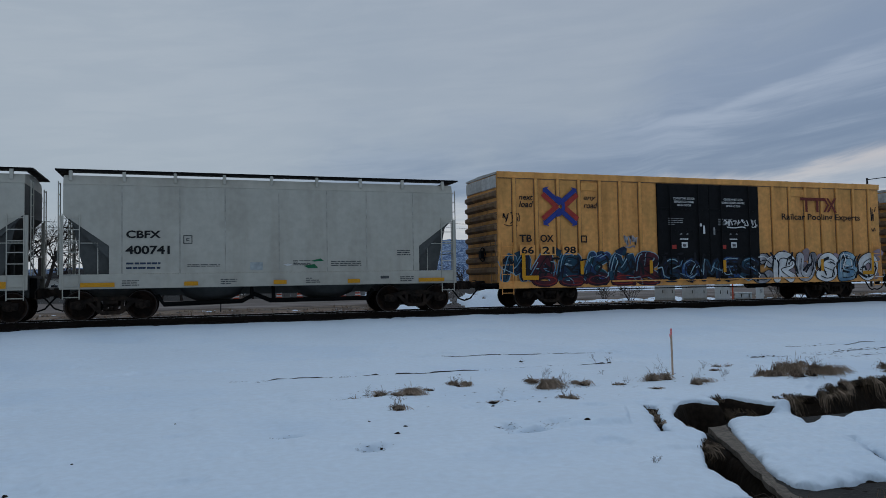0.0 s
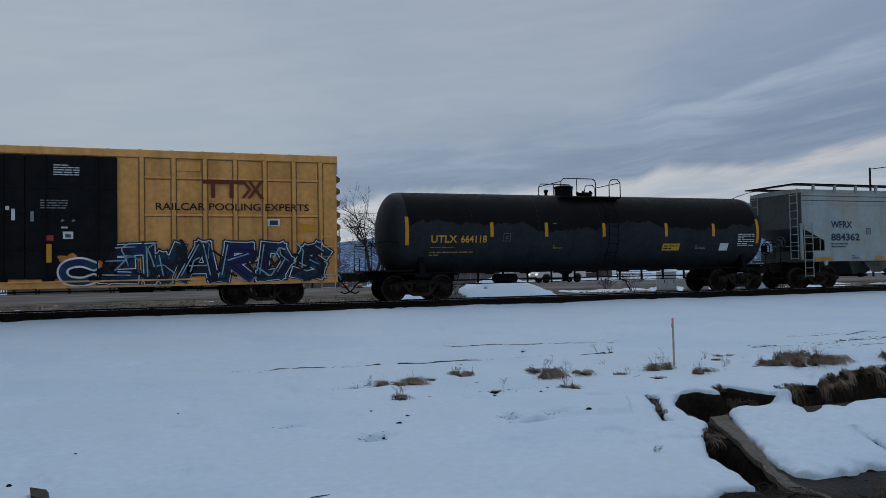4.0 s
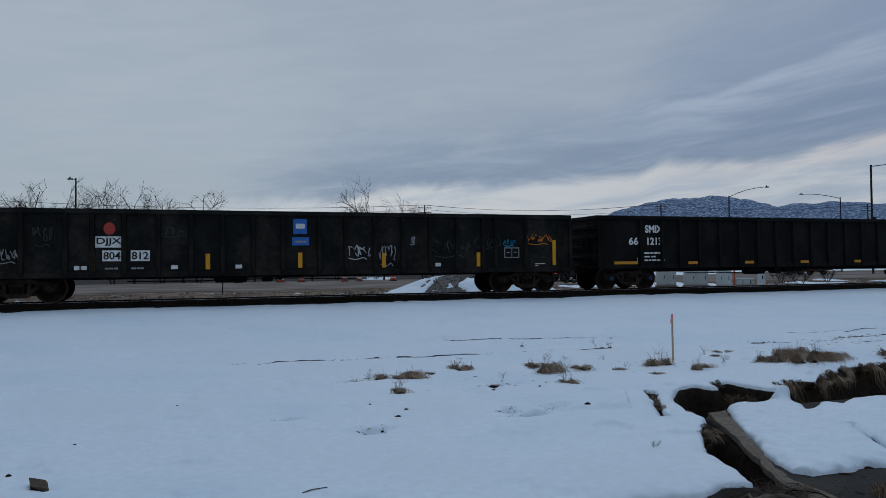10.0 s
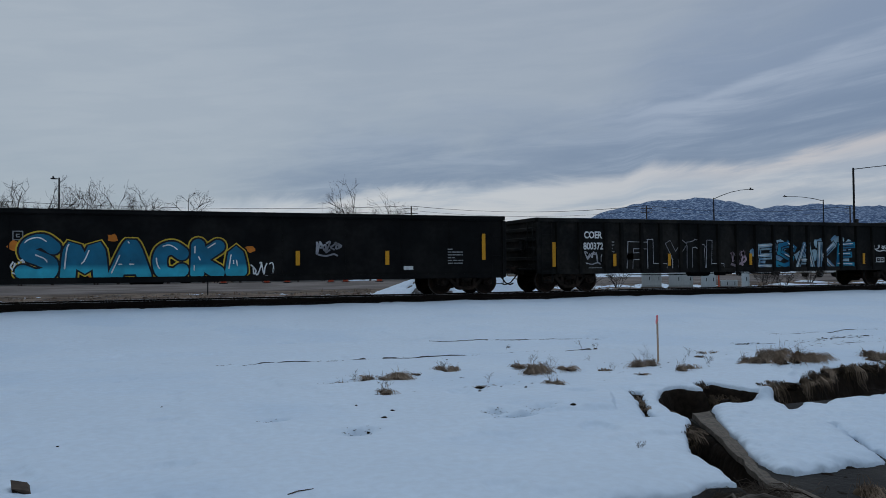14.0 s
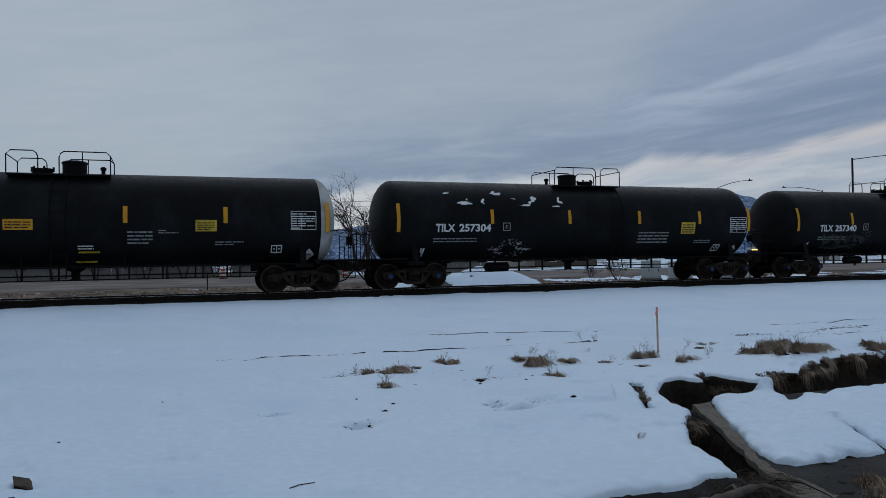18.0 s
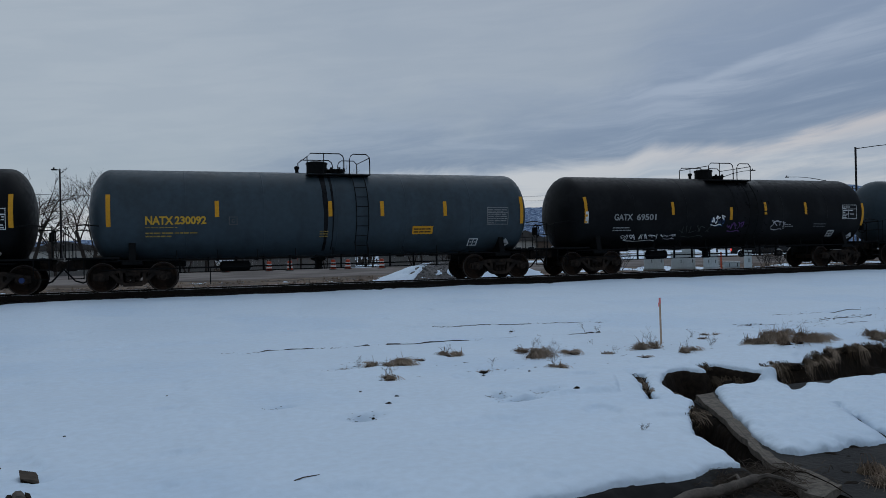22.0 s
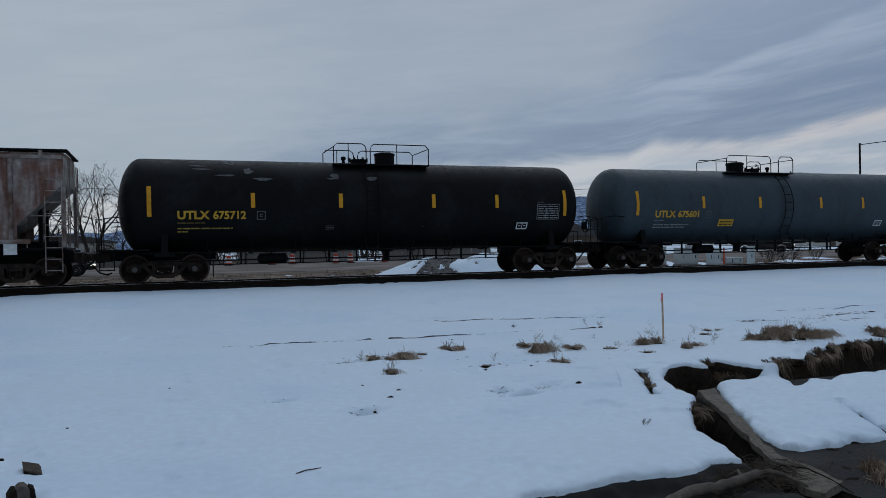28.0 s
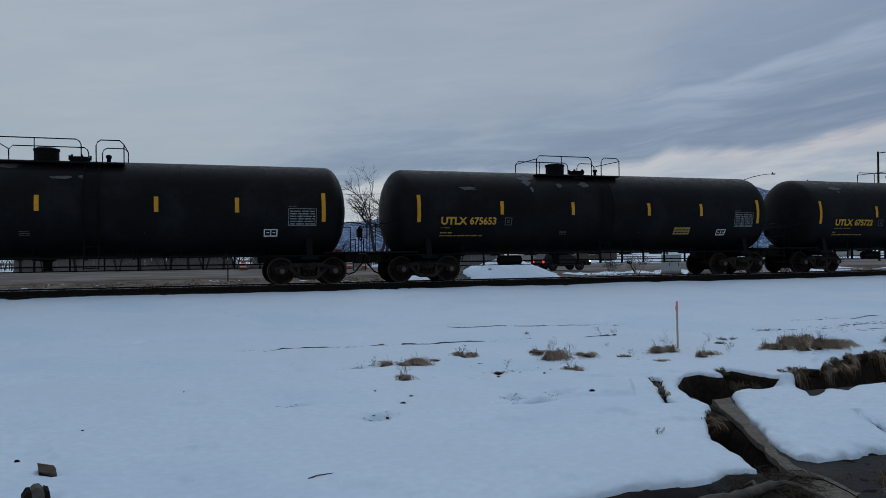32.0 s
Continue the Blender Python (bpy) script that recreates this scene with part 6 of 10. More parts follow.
    tank_marks(car, sk, (-7.05, 7.05), (-3.45, 0.6, 3.65), 2.42)
    mark(car, sk, rect(-1.45, 2.1, 0.07, 0.62), YDIM, "reflector", 0.03, "soiled yellow reflective strip")
    write(car, sk, "UTLX", -5.95, 2.06, 0.26, YELLOWP, 1.02)
    write(car, sk, "662822", -4.82, 2.06, 0.26, YELLOWP, 1.12)
    stencils(car, sk, -5.95, 2.02, YDIM, 61)
    mark(car, sk, rect(-3.3, 1.66, 0.8, 0.3), REFLECT, "notice_panel", label="yellow notice panel")
    bars(car, sk, -3.25, 1.7, 0.7, 0.2, 2, BLACKP, 62)
    bars(car, sk, 0.55, 1.75, 0.4, 0.1, 1, YDIM, 63)
    right_block(car, sk, 5.5, 2.0, GREYP, 64)
    placard(car, sk, 6.45, 1.3, 0.19)
    # C18 to C22, built alike
    for o, paint, num, hue, lab, sc in (
            (322.87, TANKBLACK, "675712", YELLOWP, "black tank car with worn top and bold yellow lettering", 9),
            (340.68, TANKGREY, "675601", YELLOWP, "blue-grey tank car with dull yellow lettering", 0),
            (358.5, TANKBLACK, "675661", YELLOWP, "black tank car with bright yellow lettering", 5),
            (376.4, TANKBLACK, "675653", YELLOWP, "black tank car with scuffed top and yellow lettering", 7),
            (394.3, TANKBLACK, "675722", YELLOWP, "black tank car with small yellow lettering", 4)):
        left = num in ("675712",)
        car, sk = tank_car(o, 6.85, 8.25, 1.55, 2.52, paint, lab, "grey", TOP_D if left else TOP_E, scuffs=sc)
        tank_marks(car, sk, (-7.28, 7.29), (-4.14, -1.25, 2.07, 4.5), 2.48, 0.95, 0.48)
        write(car, sk, "UTLX", -6.46, 2.02, 0.27, hue, 0.98, 0.035)
        write(car, sk, num, -5.38, 2.02, 0.27, hue, 1.02, 0.03)
        stencils(car, sk, -6.46, 1.98, GREYP if num == "675601" else YDIM, int(num) % 50)
        square_c(car, sk, -4.02, 2.0, 0.28, DIMP)
        bars(car, sk, -1.75, 1.66, 0.3, 0.16, 3, DIMP, 71)
        bars(car, sk, 1.7, 1.72, 0.28, 0.05, 1, DIMP, 72)
        bars(car, sk, 6.18, 2.0, 0.84, 0.5, 6, GREYP, 73)
        mark(car, sk, rect(6.13, 1.97, 0.92, 0.018) + rect(6.13, 2.52, 0.92, 0.018) + rect(6.13, 1.99, 0.018, 0.53) + rect(7.03, 1.99, 0.018, 0.53) + rect(6.5, 1.99, 0.018, 0.35), GREYP, "table_frame", 0.014)
        bars(car, sk, 6.15, 2.58, 0.5, 0.07, 1, DIMP, 74)
        panel_box(car, sk, 5.35, 1.62, 0.44, 0.24, WHITEP)
        if num in ("675601", "675653"):
            x = -3.3 if num == "675601" else 3.3
            mark(car, sk, rect(x, 1.66, 0.75, 0.28), YELLOWP if num == "675601" else YDIM, "notice_panel", label="yellow notice panel")
            bars(car, sk, x + 0.05, 1.7, 0.65, 0.2, 2, BLACKP, 75)
        if num == "675601":
            placard(car, sk, 6.95, 1.4, 0.2, GREYP)


build_tanks()


# -- gondolas
def gondola(o, ht, half, top, paint, label, caps, posts, low=0.78, rib_end=True):
    car = new_car("gondola_car", label, "gondola car", o, ht, caps)
    t = 0.06
    for y0, y1, nm in ((-1.45, -1.45 + t, "side_wall"), (1.45 - t, 1.45, "side_wall")):
        part(nm, Shape().box(-half, half, y0, y1, low, top - 0.1, 0.008), paint, car)
    for x0, x1 in ((-half, -half + t), (half - t, half)):
        part("end_wall", Shape().box(x0, x1, -1.39, 1.39, low + 0.15, top - 0.1, 0.008), paint, car)
    part("floor_plate", Shape().box(-half + t, half - t, -1.39, 1.39, 1.02, 1.10), BLACKIRON, car)
    ch = Shape()
    for y in (-1, 1):
        ch.box(-half - 0.02, half + 0.02, y * 1.50 - 0.075, y * 1.50 + 0.075, top - 0.15, top, 0.02)
    part("top_chord", ch, paint, car)
    for x in (-half, half):
        part("end_cap", Shape().box(x - 0.09, x + 0.09, -1.42, 1.42, top - 0.14, top + 0.012, 0.02), paint, car)
    part("side_sill", Shape().box(-half, half, -1.50, -1.4505, low - 0.02, low + 0.16, 0.01), paint, car)
    part("side_sill", Shape().box(-half, half, 1.4505, 1.50, low - 0.02, low + 0.16, 0.01), paint, car)
    part("centre_sill", Shape().box(-half, half, -0.25, 0.25, 0.68, 1.0, 0.02), BLACKIRON, car)
    post = Shape().prism([(-0.085, -1.451), (0.085, -1.451), (0.055, -1.555), (-0.055, -1.555)], low + 0.02, top - 0.152, "z").mesh("side_post", paint)
    postf = mirrored(post, "side_post")
    for x in posts:
        part("side_post", post, paint, car, at=pose(x, 0, 0))
        part("side_post", postf, paint, car, at=pose(x, 0, 0))
    for sg in (-1, 1):
        if rib_end:
            for z in np.linspace(1.2, top - 0.5, 4):
                part("end_rib", Shape().prism([(-1.38, 0), (1.38, 0), (1.25, 0.14), (-1.25, 0.14)], z, z + 0.18, "z") if False else
                     Shape().box(sg * half + (0.0 if sg > 0 else -0.13), sg * half + (0.13 if sg > 0 else 0.0), -1.36, 1.36, z, z + 0.16, 0.03), paint, car)
        ladder(car, sg * half - (0.52 if sg > 0 else -0.08), -1.60, low - 0.3, top - 0.2, 0.42, paint, "corner_ladder")
        part("corner_post", Shape().box(sg * half - 0.07, sg * half + 0.07, -1.52, -1.40, low, top - 0.16, 0.02), paint, car)
        part("end_step", Shape().box(sg * (half + 0.12) - 0.14, sg * (half + 0.12) + 0.14, -1.45, 1.45, 0.86, 0.93, 0.01), BLACKIRON, car)
    brake_wheel(car, -half - 0.2, -0.6, 1.8)
    air_gear(car, -2.2)
    ladder(car, -half - 0.17, -1.35, 1.0, top - 0.15, 0.42, paint, "end_ladder", along="y")
    add_couplers(car, -half - 0.1, half + 0.1)
    return car, Skin(-1.452)


def upright(car, sk, xs, z, h, w=0.14, mat=None):
    for x in xs:
        mark(car, sk, rect(x - w / 2, z, w, h), mat or REFLECT, "reflector", 0.056, "yellow reflective strip")


def flat(car, sk, xs, z, w, h=0.11, mat=None):
    for x in xs:
        mark(car, sk, rect(x, z, w, h), mat or REFORANGE, "reflector", 0.056, "orange reflective strip")


def build_gondolas():
    # C7
    posts = [-8.22, -7.04, -6.3, -5.41, -4.42, -3.46, -2.5, -1.55, -0.6, 0.6, 1.5, 2.5, 3.5, 4.5, 5.5, 6.5, 7.0, 8.2]
    car, sk = gondola(116.5, 8.4, 10.05, 2.86, GONOLD, "worn black gondola with steel posts, chalk tags and white number panels", "dark", posts)
    upright(car, sk, (-9.3, 9.36), 1.0, 0.92)
    upright(car, sk, (-6.3, -2.95, 2.82, 6.32), 0.98, 0.5)
    mark(car, sk, rect(-0.1, 1.0, 0.14, 0.5), REFLECT, "reflector", 0.03)
    k = 16
    mark(car, sk, [[(-5.82 + 0.17 * math.cos(6.283 * j / k), 2.26 + 0.19 * math.sin(6.283 * j / k)) for j in range(k)]], MARKRED, "red_disc", label="painted red disc")
    mark(car, sk, rect(-6.22, 1.68, 0.78, 0.34), WHITEP, "number_panel", label="white panel with black letters")
    mark(car, sk, rect(-6.02, 1.26, 0.55, 0.33), WHITEP, "number_panel")
    mark(car, sk, rect(-5.22, 1.26, 0.55, 0.33), WHITEP, "number_panel")
    write(car, sk, "DJJX", -6.18, 1.73, 0.25, BLACKP, 0.7, 0.02)
    write(car, sk, "804", -5.99, 1.31, 0.24, BLACKP, 0.48, 0.02)
    write(car, sk, "812", -5.19, 1.31, 0.24, BLACKP, 0.48, 0.02)
    bars(car, sk, -5.95, 0.86, 0.4, 0.26, 2, GREYP, 1)
    bars(car, sk, -5.2, 0.86, 0.5, 0.26, 2, GREYP, 2)
    mark(car, sk, rect(-0.25, 2.12, 0.45, 0.5), SIGNBLUE, "blue_sign", label="blue sign with pale band")
    mark(car, sk, rect(-0.17, 2.3, 0.3, 0.16), WHITEP, "sign_bar", 0.02)
    mark(car, sk, rect(-0.29, 1.74, 0.56, 0.27), SIGNBLUE, "blue_sign")
    mark(car, sk, rect(-0.2, 1.83, 0.38, 0.07), GREYP, "sign_bar", 0.02)
    for x in (-9.15, -7.0 + 0.2, -4.05, -2.1, 4.7, -6.65):
        mark(car, sk, rect(x, 1.0, 0.2, 0.12), WHITEP, "white_tab", 0.02)
    bars(car, sk, -9.2, 0.9, 0.6, 0.08, 1, WHITEP, 3)
    bars(car, sk, 8.6, 0.98, 0.4, 0.12, 2, WHITEP, 4)
    scrawl(car, sk, -9.0, 1.2, 0.75, 0.45, GREYP, 21, 8, 0.012)
    scrawl(car, sk, 1.5, 1.25, 0.85, 0.5, SPRAYGREY, 22, 8, 0.016)
    scrawl(car, sk, 2.65, 1.0, 0.6, 0.85, SPRAYGREY, 23, 8, 0.016)
    scrawl(car, sk, 3.75, 1.75, 0.2, 0.3, SPRAYGREY, 24, 3)
    scrawl(car, sk, -7.9, 1.7, 0.5, 0.6, SMUDGE, 25, 7, 0.014)
    scrawl(car, sk, 4.5, 1.3, 1.5, 0.6, SMUDGE, 29, 9, 0.016)
    scrawl(car, sk, 6.2, 1.6, 1.0, 0.5, SMUDGE, 30, 8, 0.014)
    scrawl(car, sk, -4.3, 2.0, 0.6, 0.3, SMUDGE, 26, 5, 0.014)
    scrawl(car, sk, 8.2, 1.75, 1.1, 0.4, SPRAYORANGE, 27, 10, 0.012)
    scrawl(car, sk, 8.4, 2.05, 0.6, 0.25, SMUDGE, 31, 6, 0.014)
    scrawl(car, sk, 7.3, 1.7, 0.5, 0.25, SPRAYCYAN, 28, 5)
    panel_box(car, sk, 7.35, 1.28, 0.6, 0.38, GREYP)
    # C8
    posts = [-8.3, -7.31, -6.46, -5.55, -4.55, -3.57, -2.63, -1.7, -0.75, 0.2, 1.15, 2.1, 3.05, 4.0, 4.95, 5.9, 6.85, 7.8, 8.75]
    car, sk = gondola(137.94, 8.53, 10.1, 2.88, GONBLACK, "clean black gondola with white stencilled number and orange reflectors", "blue", posts, 0.85)
    write(car, sk, "SMIX", -8.08, 2.22, 0.30, WHITEP, 0.82, 0.04)
    write(car, sk, "66", -8.82, 1.75, 0.29, WHITEP, 0.43, 0.03)
    write(car, sk, "1213", -7.98, 1.75, 0.29, WHITEP, 0.68, 0.03)
    bars(car, sk, -8.12, 1.1, 0.95, 0.42, 3, WHITEP, 5)
    flat(car, sk, (-9.5, 8.5), 1.0, 1.05)
    flat(car, sk, (-6.1, -3.3, -0.4, 2.6, 5.3), 0.98, 0.45)
    mark(car, sk, rect(-8.47, 0.95, 0.05, 0.3), GREYP, "white_tab", 0.02)
    bars(car, sk, -4.1, 0.9, 0.3, 0.05, 1, WHITEP, 6)
    bars(car, sk, -3.1, 0.9, 0.4, 0.05, 1, WHITEP, 7)
    mark(car, sk, rect(7.3, 1.05, 0.35, 0.18), WHITEP, "white_tab", 0.02)
    bars(car, sk, 6.2, 0.92, 0.6, 0.12, 3, GREYP, 8)
    # C9
    posts = [-9.4 + 0.99 * i for i in range(20)]
    car, sk = gondola(159.43, 8.65, 10.0, 2.84, GONBLACK, "black gondola with a large cyan and orange graffiti piece", "dark", [], 0.62)
    for x in (-7.7, -5.95, 2.0, 4.1, 6.1, 7.9):
        part("side_seam", Shape().box(x - 0.02, x + 0.02, -1.462, -1.452, 0.7, 2.68), GONBLACK, car)
    upright(car, sk, (-9.28, 9.18), 1.25, 0.95)
    upright(car, sk, (-6.7, 2.47, 5.55), 1.1, 0.48)
    write(car, sk, "UCRY", -8.46, 1.92, 0.28, WHITEP, 1.02, 0.035)
    write(car, sk, "660149", -8.52, 1.46, 0.28, WHITEP, 1.18, 0.035)
    bars(car, sk, -8.45, 0.85, 0.4, 0.28, 2, GREYP, 11)
    bars(car, sk, -7.8, 0.85, 0.45, 0.28, 2, GREYP, 12)
    square_c(car, sk, -5.85, 1.9, 0.28, GREYP)
    bars(car, sk, -9.6, 0.82, 1.0, 0.06, 1, GREYP, 13)
    bars(car, sk, -6.9, 0.72, 0.6, 0.12, 2, GREYP, 14)
    fade = fade_paint("spray_cyan_fade", (0.035, 0.33, 0.44), (0.012, 0.125, 0.215), 1.02, 1.18)
    piece(car, sk, "SMACKi", -5.75, 0.66, 6.6, 1.32, fade, SPRAYDARK, 0.42, 0.055, SPRAYYELLOW, True, SPRAYWHITE, None, SPRAYORANGE, 42, 0.0, (1.05, 1.15, 1.1, 0.95, 1.0, 0.62), clouds=1, top=(1.12, 0.97, 0.95, 0.95, 0.95, 0.85))
    scrawl(car, sk, 0.9, 0.7, 0.8, 0.5, SPRAYWHITE, 43, 6)
    scrawl(car, sk, -5.9, 0.9, 0.4, 0.45, SPRAYWHITE, 44, 4)
    scrawl(car, sk, 3.05, 1.4, 0.9, 0.5, SPRAYGREY, 45, 7, 0.03)
    bars(car, sk, 7.8, 1.1, 0.6, 0.6, 6, GREYP, 15)
    mark(car, sk, rect(6.15, 0.92, 0.35, 0.13), WHITEP, "white_tab", 0.02)
    # C10
    posts = [-9.25, -8.28, -7.15, -6.42, -5.5, -4.6, -3.65, -2.7, -1.75, -0.8, 0.2, 1.15, 2.1, 3.05, 4.0, 4.95, 5.9, 6.85, 7.8, 8.75]
    car, sk = gondola(180.9, 8.5, 10.05, 2.82, GONOLD, "black gondola with outlined graffiti letters and pale blue piece", "dark", posts, 0.72)
    upright(car, sk, (-9.41, 9.27), 0.98, 0.92)
    upright(car, sk, (-6.75, -4.2, -0.1, 6.3), 0.98, 0.48)
    write(car, sk, "COER", -8.08, 2.05, 0.28, WHITEP, 0.8, 0.035)
    write(car, sk, "800372", -8.12, 1.62, 0.28, WHITEP, 0.88, 0.03)
    scrawl(car, sk, -8.1, 1.05, 0.85, 0.5, SPRAYGREY, 51, 7)
    bars(car, sk, -7.9, 0.75, 0.6, 0.22, 3, GREYP, 21)
    bars(car, sk, -6.85, 1.5, 0.12, 0.5, 4, GREYP, 22)
    piece(car, sk, "FLYNL", -6.2, 0.74, 4.75, 1.25, GONOLD, SPRAYGREY, 0.24, 0.028, None, False, None, None, None, 52, 0.0, name="outline_graffiti")
    scrawl(car, sk, -1.2, 0.95, 0.85, 0.7, SPRAYPINKISH, 53, 5, 0.05, "pink_tag")
    piece(car, sk, "ESAKE", 0.1, 0.72, 5.7, 1.25, (SPRAYPALE, SPRAYCYAN, SPRAYPALE), SPRAYDARK, 0.26, 0.04, None, False, SPRAYWHITE, SPRAYDARK, SPRAYPALE, 54, 0.12, clouds=3)
    scrawl(car, sk, 7.0, 1.55, 0.8, 0.3, SPRAYWHITE, 55, 6)
    scrawl(car, sk, 8.2, 1.1, 0.7, 0.7, SPRAYWHITE, 56, 7, 0.03)
    panel_box(car, sk, 7.1, 1.05, 0.5, 0.22, WHITEP)


build_gondolas()


# -- box cars
def box_car(o, ht, half, top, label, ribs, cross):
    car = new_car("box_car", label, "box car", o, ht)
    W = 1.50
    part("body", Shape().box(-half, half, -W, W, 0.92, top - 0.12, 0.02), BOXPANEL, car)
    part("roof", Shape().prism([(-W - 0.03, top - 0.12), (-W - 0.03, top - 0.05), (0, top - 0.01), (W + 0.03, top - 0.05), (W + 0.03, top - 0.12)], -half - 0.03, half + 0.03, "x"), BOXROOF, car, "galvanised ribbed roof")
    part("top_chord", Shape().box(-half - 0.02, half + 0.02, -W - 0.05, -W - 0.002, top - 0.26, top - 0.03, 0.012), BOXYELLOW, car)
    part("side_sill", Shape().box(-half, half, -W - 0.06, -W - 0.002, 0.72, 1.0, 0.012), BOXYELLOW, car)
    part("centre_sill", Shape().box(-half, half, -0.3, 0.3, 0.70, 0.95, 0.02), BLACKIRON, car)
    rib = Shape().prism([(-0.062, -W - 0.001), (0.062, -W - 0.001), (0.062, -W - 0.055), (0.05, -W - 0.07), (-0.05, -W - 0.07), (-0.062, -W - 0.055)], 1.0, top - 0.262, "z").mesh("side_rib", BOXYELLOW)
    # dark lines painted as edge shade and grime beside each rib, the roof's rib ends above the chord and the lines of a
    # folded placard board
    edge_shade = Shape().box(-0.012, 0.012, -W - 0.012, -W - 0.001, 1.0, top - 0.262).mesh("rib_edge_shade", BOXDIRTSHADE)
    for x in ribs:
        part("rib_edge_shade", edge_shade, BOXDIRTSHADE, car, at=pose(x - 0.085, 0, 0))
        part("rib_edge_shade", edge_shade, BOXDIRTSHADE, car, at=pose(x + 0.085, 0, 0))
    # dark strip painted as the shadow of the chord's overhang
    part("chord_shade", Shape().box(-half, half, -W - 0.03, -W - 0.001, top - 0.285, top - 0.2625), BOXDIRTSHADE, car)
    cap = Shape().box(-0.05, 0.05, -W - 0.045, 0.0, top - 0.06, top - 0.015, 0.012).mesh("roof_rib", BOXROOF)
    for x in np.arange(-half + 0.5, half - 0.2, 0.92):
        part("roof_rib", cap, BOXROOF, car, at=pose(float(x), 0, 0))
    for x0 in (ribs[3] + 0.09, ribs[8] + 0.09):
        part("placard_board", Shape().box(x0, x0 + 0.72, -W - 0.04, -W - 0.001, top - 0.66, top - 0.36, 0.01).box(x0 + 0.52, x0 + 0.70, -W - 0.055, -W - 0.04, top - 0.62, top - 0.48, 0.01), BOXYELLOW, car)
    for x in ribs:
        part("side_rib", rib, BOXYELLOW, car, at=pose(x, 0, 0))
    if cross:
        for z in cross:
            for a, b in zip(ribs[:-1], ribs[1:]):
                if b - a < 1.3:
                    part("cross_rib", Shape().box(a + 0.08, b - 0.08, -W - 0.05, -W - 0.001, z - 0.035, z + 0.035, 0.01), BOXYELLOW, car)
                    # shade painted along the cross rib's lower edge
                    part("rib_edge_shade", Shape().box(a + 0.09, b - 0.09, -W - 0.012, -W - 0.001, z - 0.065, z - 0.045), BOXDIRTSHADE, car)
    # two black plug doors with frames, rods and rollers
    zt = top - 0.30
    for x0, x1 in ((-2.46, -0.012), (0.0, 2.5)):
        door = part("plug_door", Shape().box(x0, x1, -W - 0.10, -W - 0.002, 1.02, zt, 0.02), DOORBLACK, car, "black sliding plug door")
        for z in (1.9, 2.9, 3.75):
            part("door_rail", Shape().box(x0 + 0.06, x1 - 0.06, -W - 0.125, -W - 0.101, z - 0.04, z + 0.04, 0.006), DOORBLACK, door)
        for x in (x0 + 0.55, x1 - 0.55):
            part("lock_rod", Shape().tube([(x, -W - 0.15, 1.0), (x, -W - 0.15, zt)], 0.022, 6), DOORBLACK, door)
        part("door_roller", Shape().box((x0 + x1) / 2 - 0.8, (x0 + x1) / 2 - 0.45, -W - 0.16, -W - 0.10, 0.94, 1.06, 0.02), BLACKIRON, door)
        part("door_roller", Shape().box((x0 + x1) / 2 + 0.45, (x0 + x1) / 2 + 0.8, -W - 0.16, -W - 0.10, 0.94, 1.06, 0.02), BLACKIRON, door)
    part("door_track", Shape().box(-4.6, 5.0, -W - 0.14, -W - 0.062, 0.9, 0.95, 0.006), BOXYELLOW, car)
    # corrugated ends with their top panel
    for sg in (-1, 1):
        for z in np.arange(1.25, top - 0.75, 0.40):
            part("end_corrugation", Shape().prism([(sg * half, z), (sg * (half + 0.13), z + 0.08), (sg * (half + 0.13), z + 0.2), (sg * half, z + 0.28)], -W + 0.06, W - 0.06), BOXDIRTSHADE, car)
        x0, x1 = sorted((sg * half, sg * (half + 0.05)))
        part("end_panel", Shape().box(x0, x1, -W + 0.05, W - 0.05, top - 0.62, top - 0.16, 0.01), BOXWHITE, car)
        ladder(car, sg * (half + 0.08), -W + 0.05, 0.95, 2.5, 0.42, BOXDIRTSHADE, "end_ladder", along="y")
        ladder(car, sg * half - (0.55 if sg > 0 else -0.10), -W - 0.09, 0.5, 2.4, 0.45, BOXYELLOW, "side_ladder")
        part("end_sill", Shape().box(min(sg * half, sg * (half + 0.25)), max(sg * half, sg * (half + 0.25)), -1.45, 1.45, 0.80, 0.92, 0.01), BLACKIRON, car)
    brake_wheel(car, -half - 0.2, -0.5, 2.0)
    air_gear(car, 3.0)
    part("floor_pipe", Shape().tube([(-half + 3, -1.2, 0.62), (half - 3, -1.2, 0.62)], 0.02, 5), BLACKIRON, car)
    add_couplers(car, -half - 0.15, half + 0.15)
    return car, Skin(-W - 0.002)


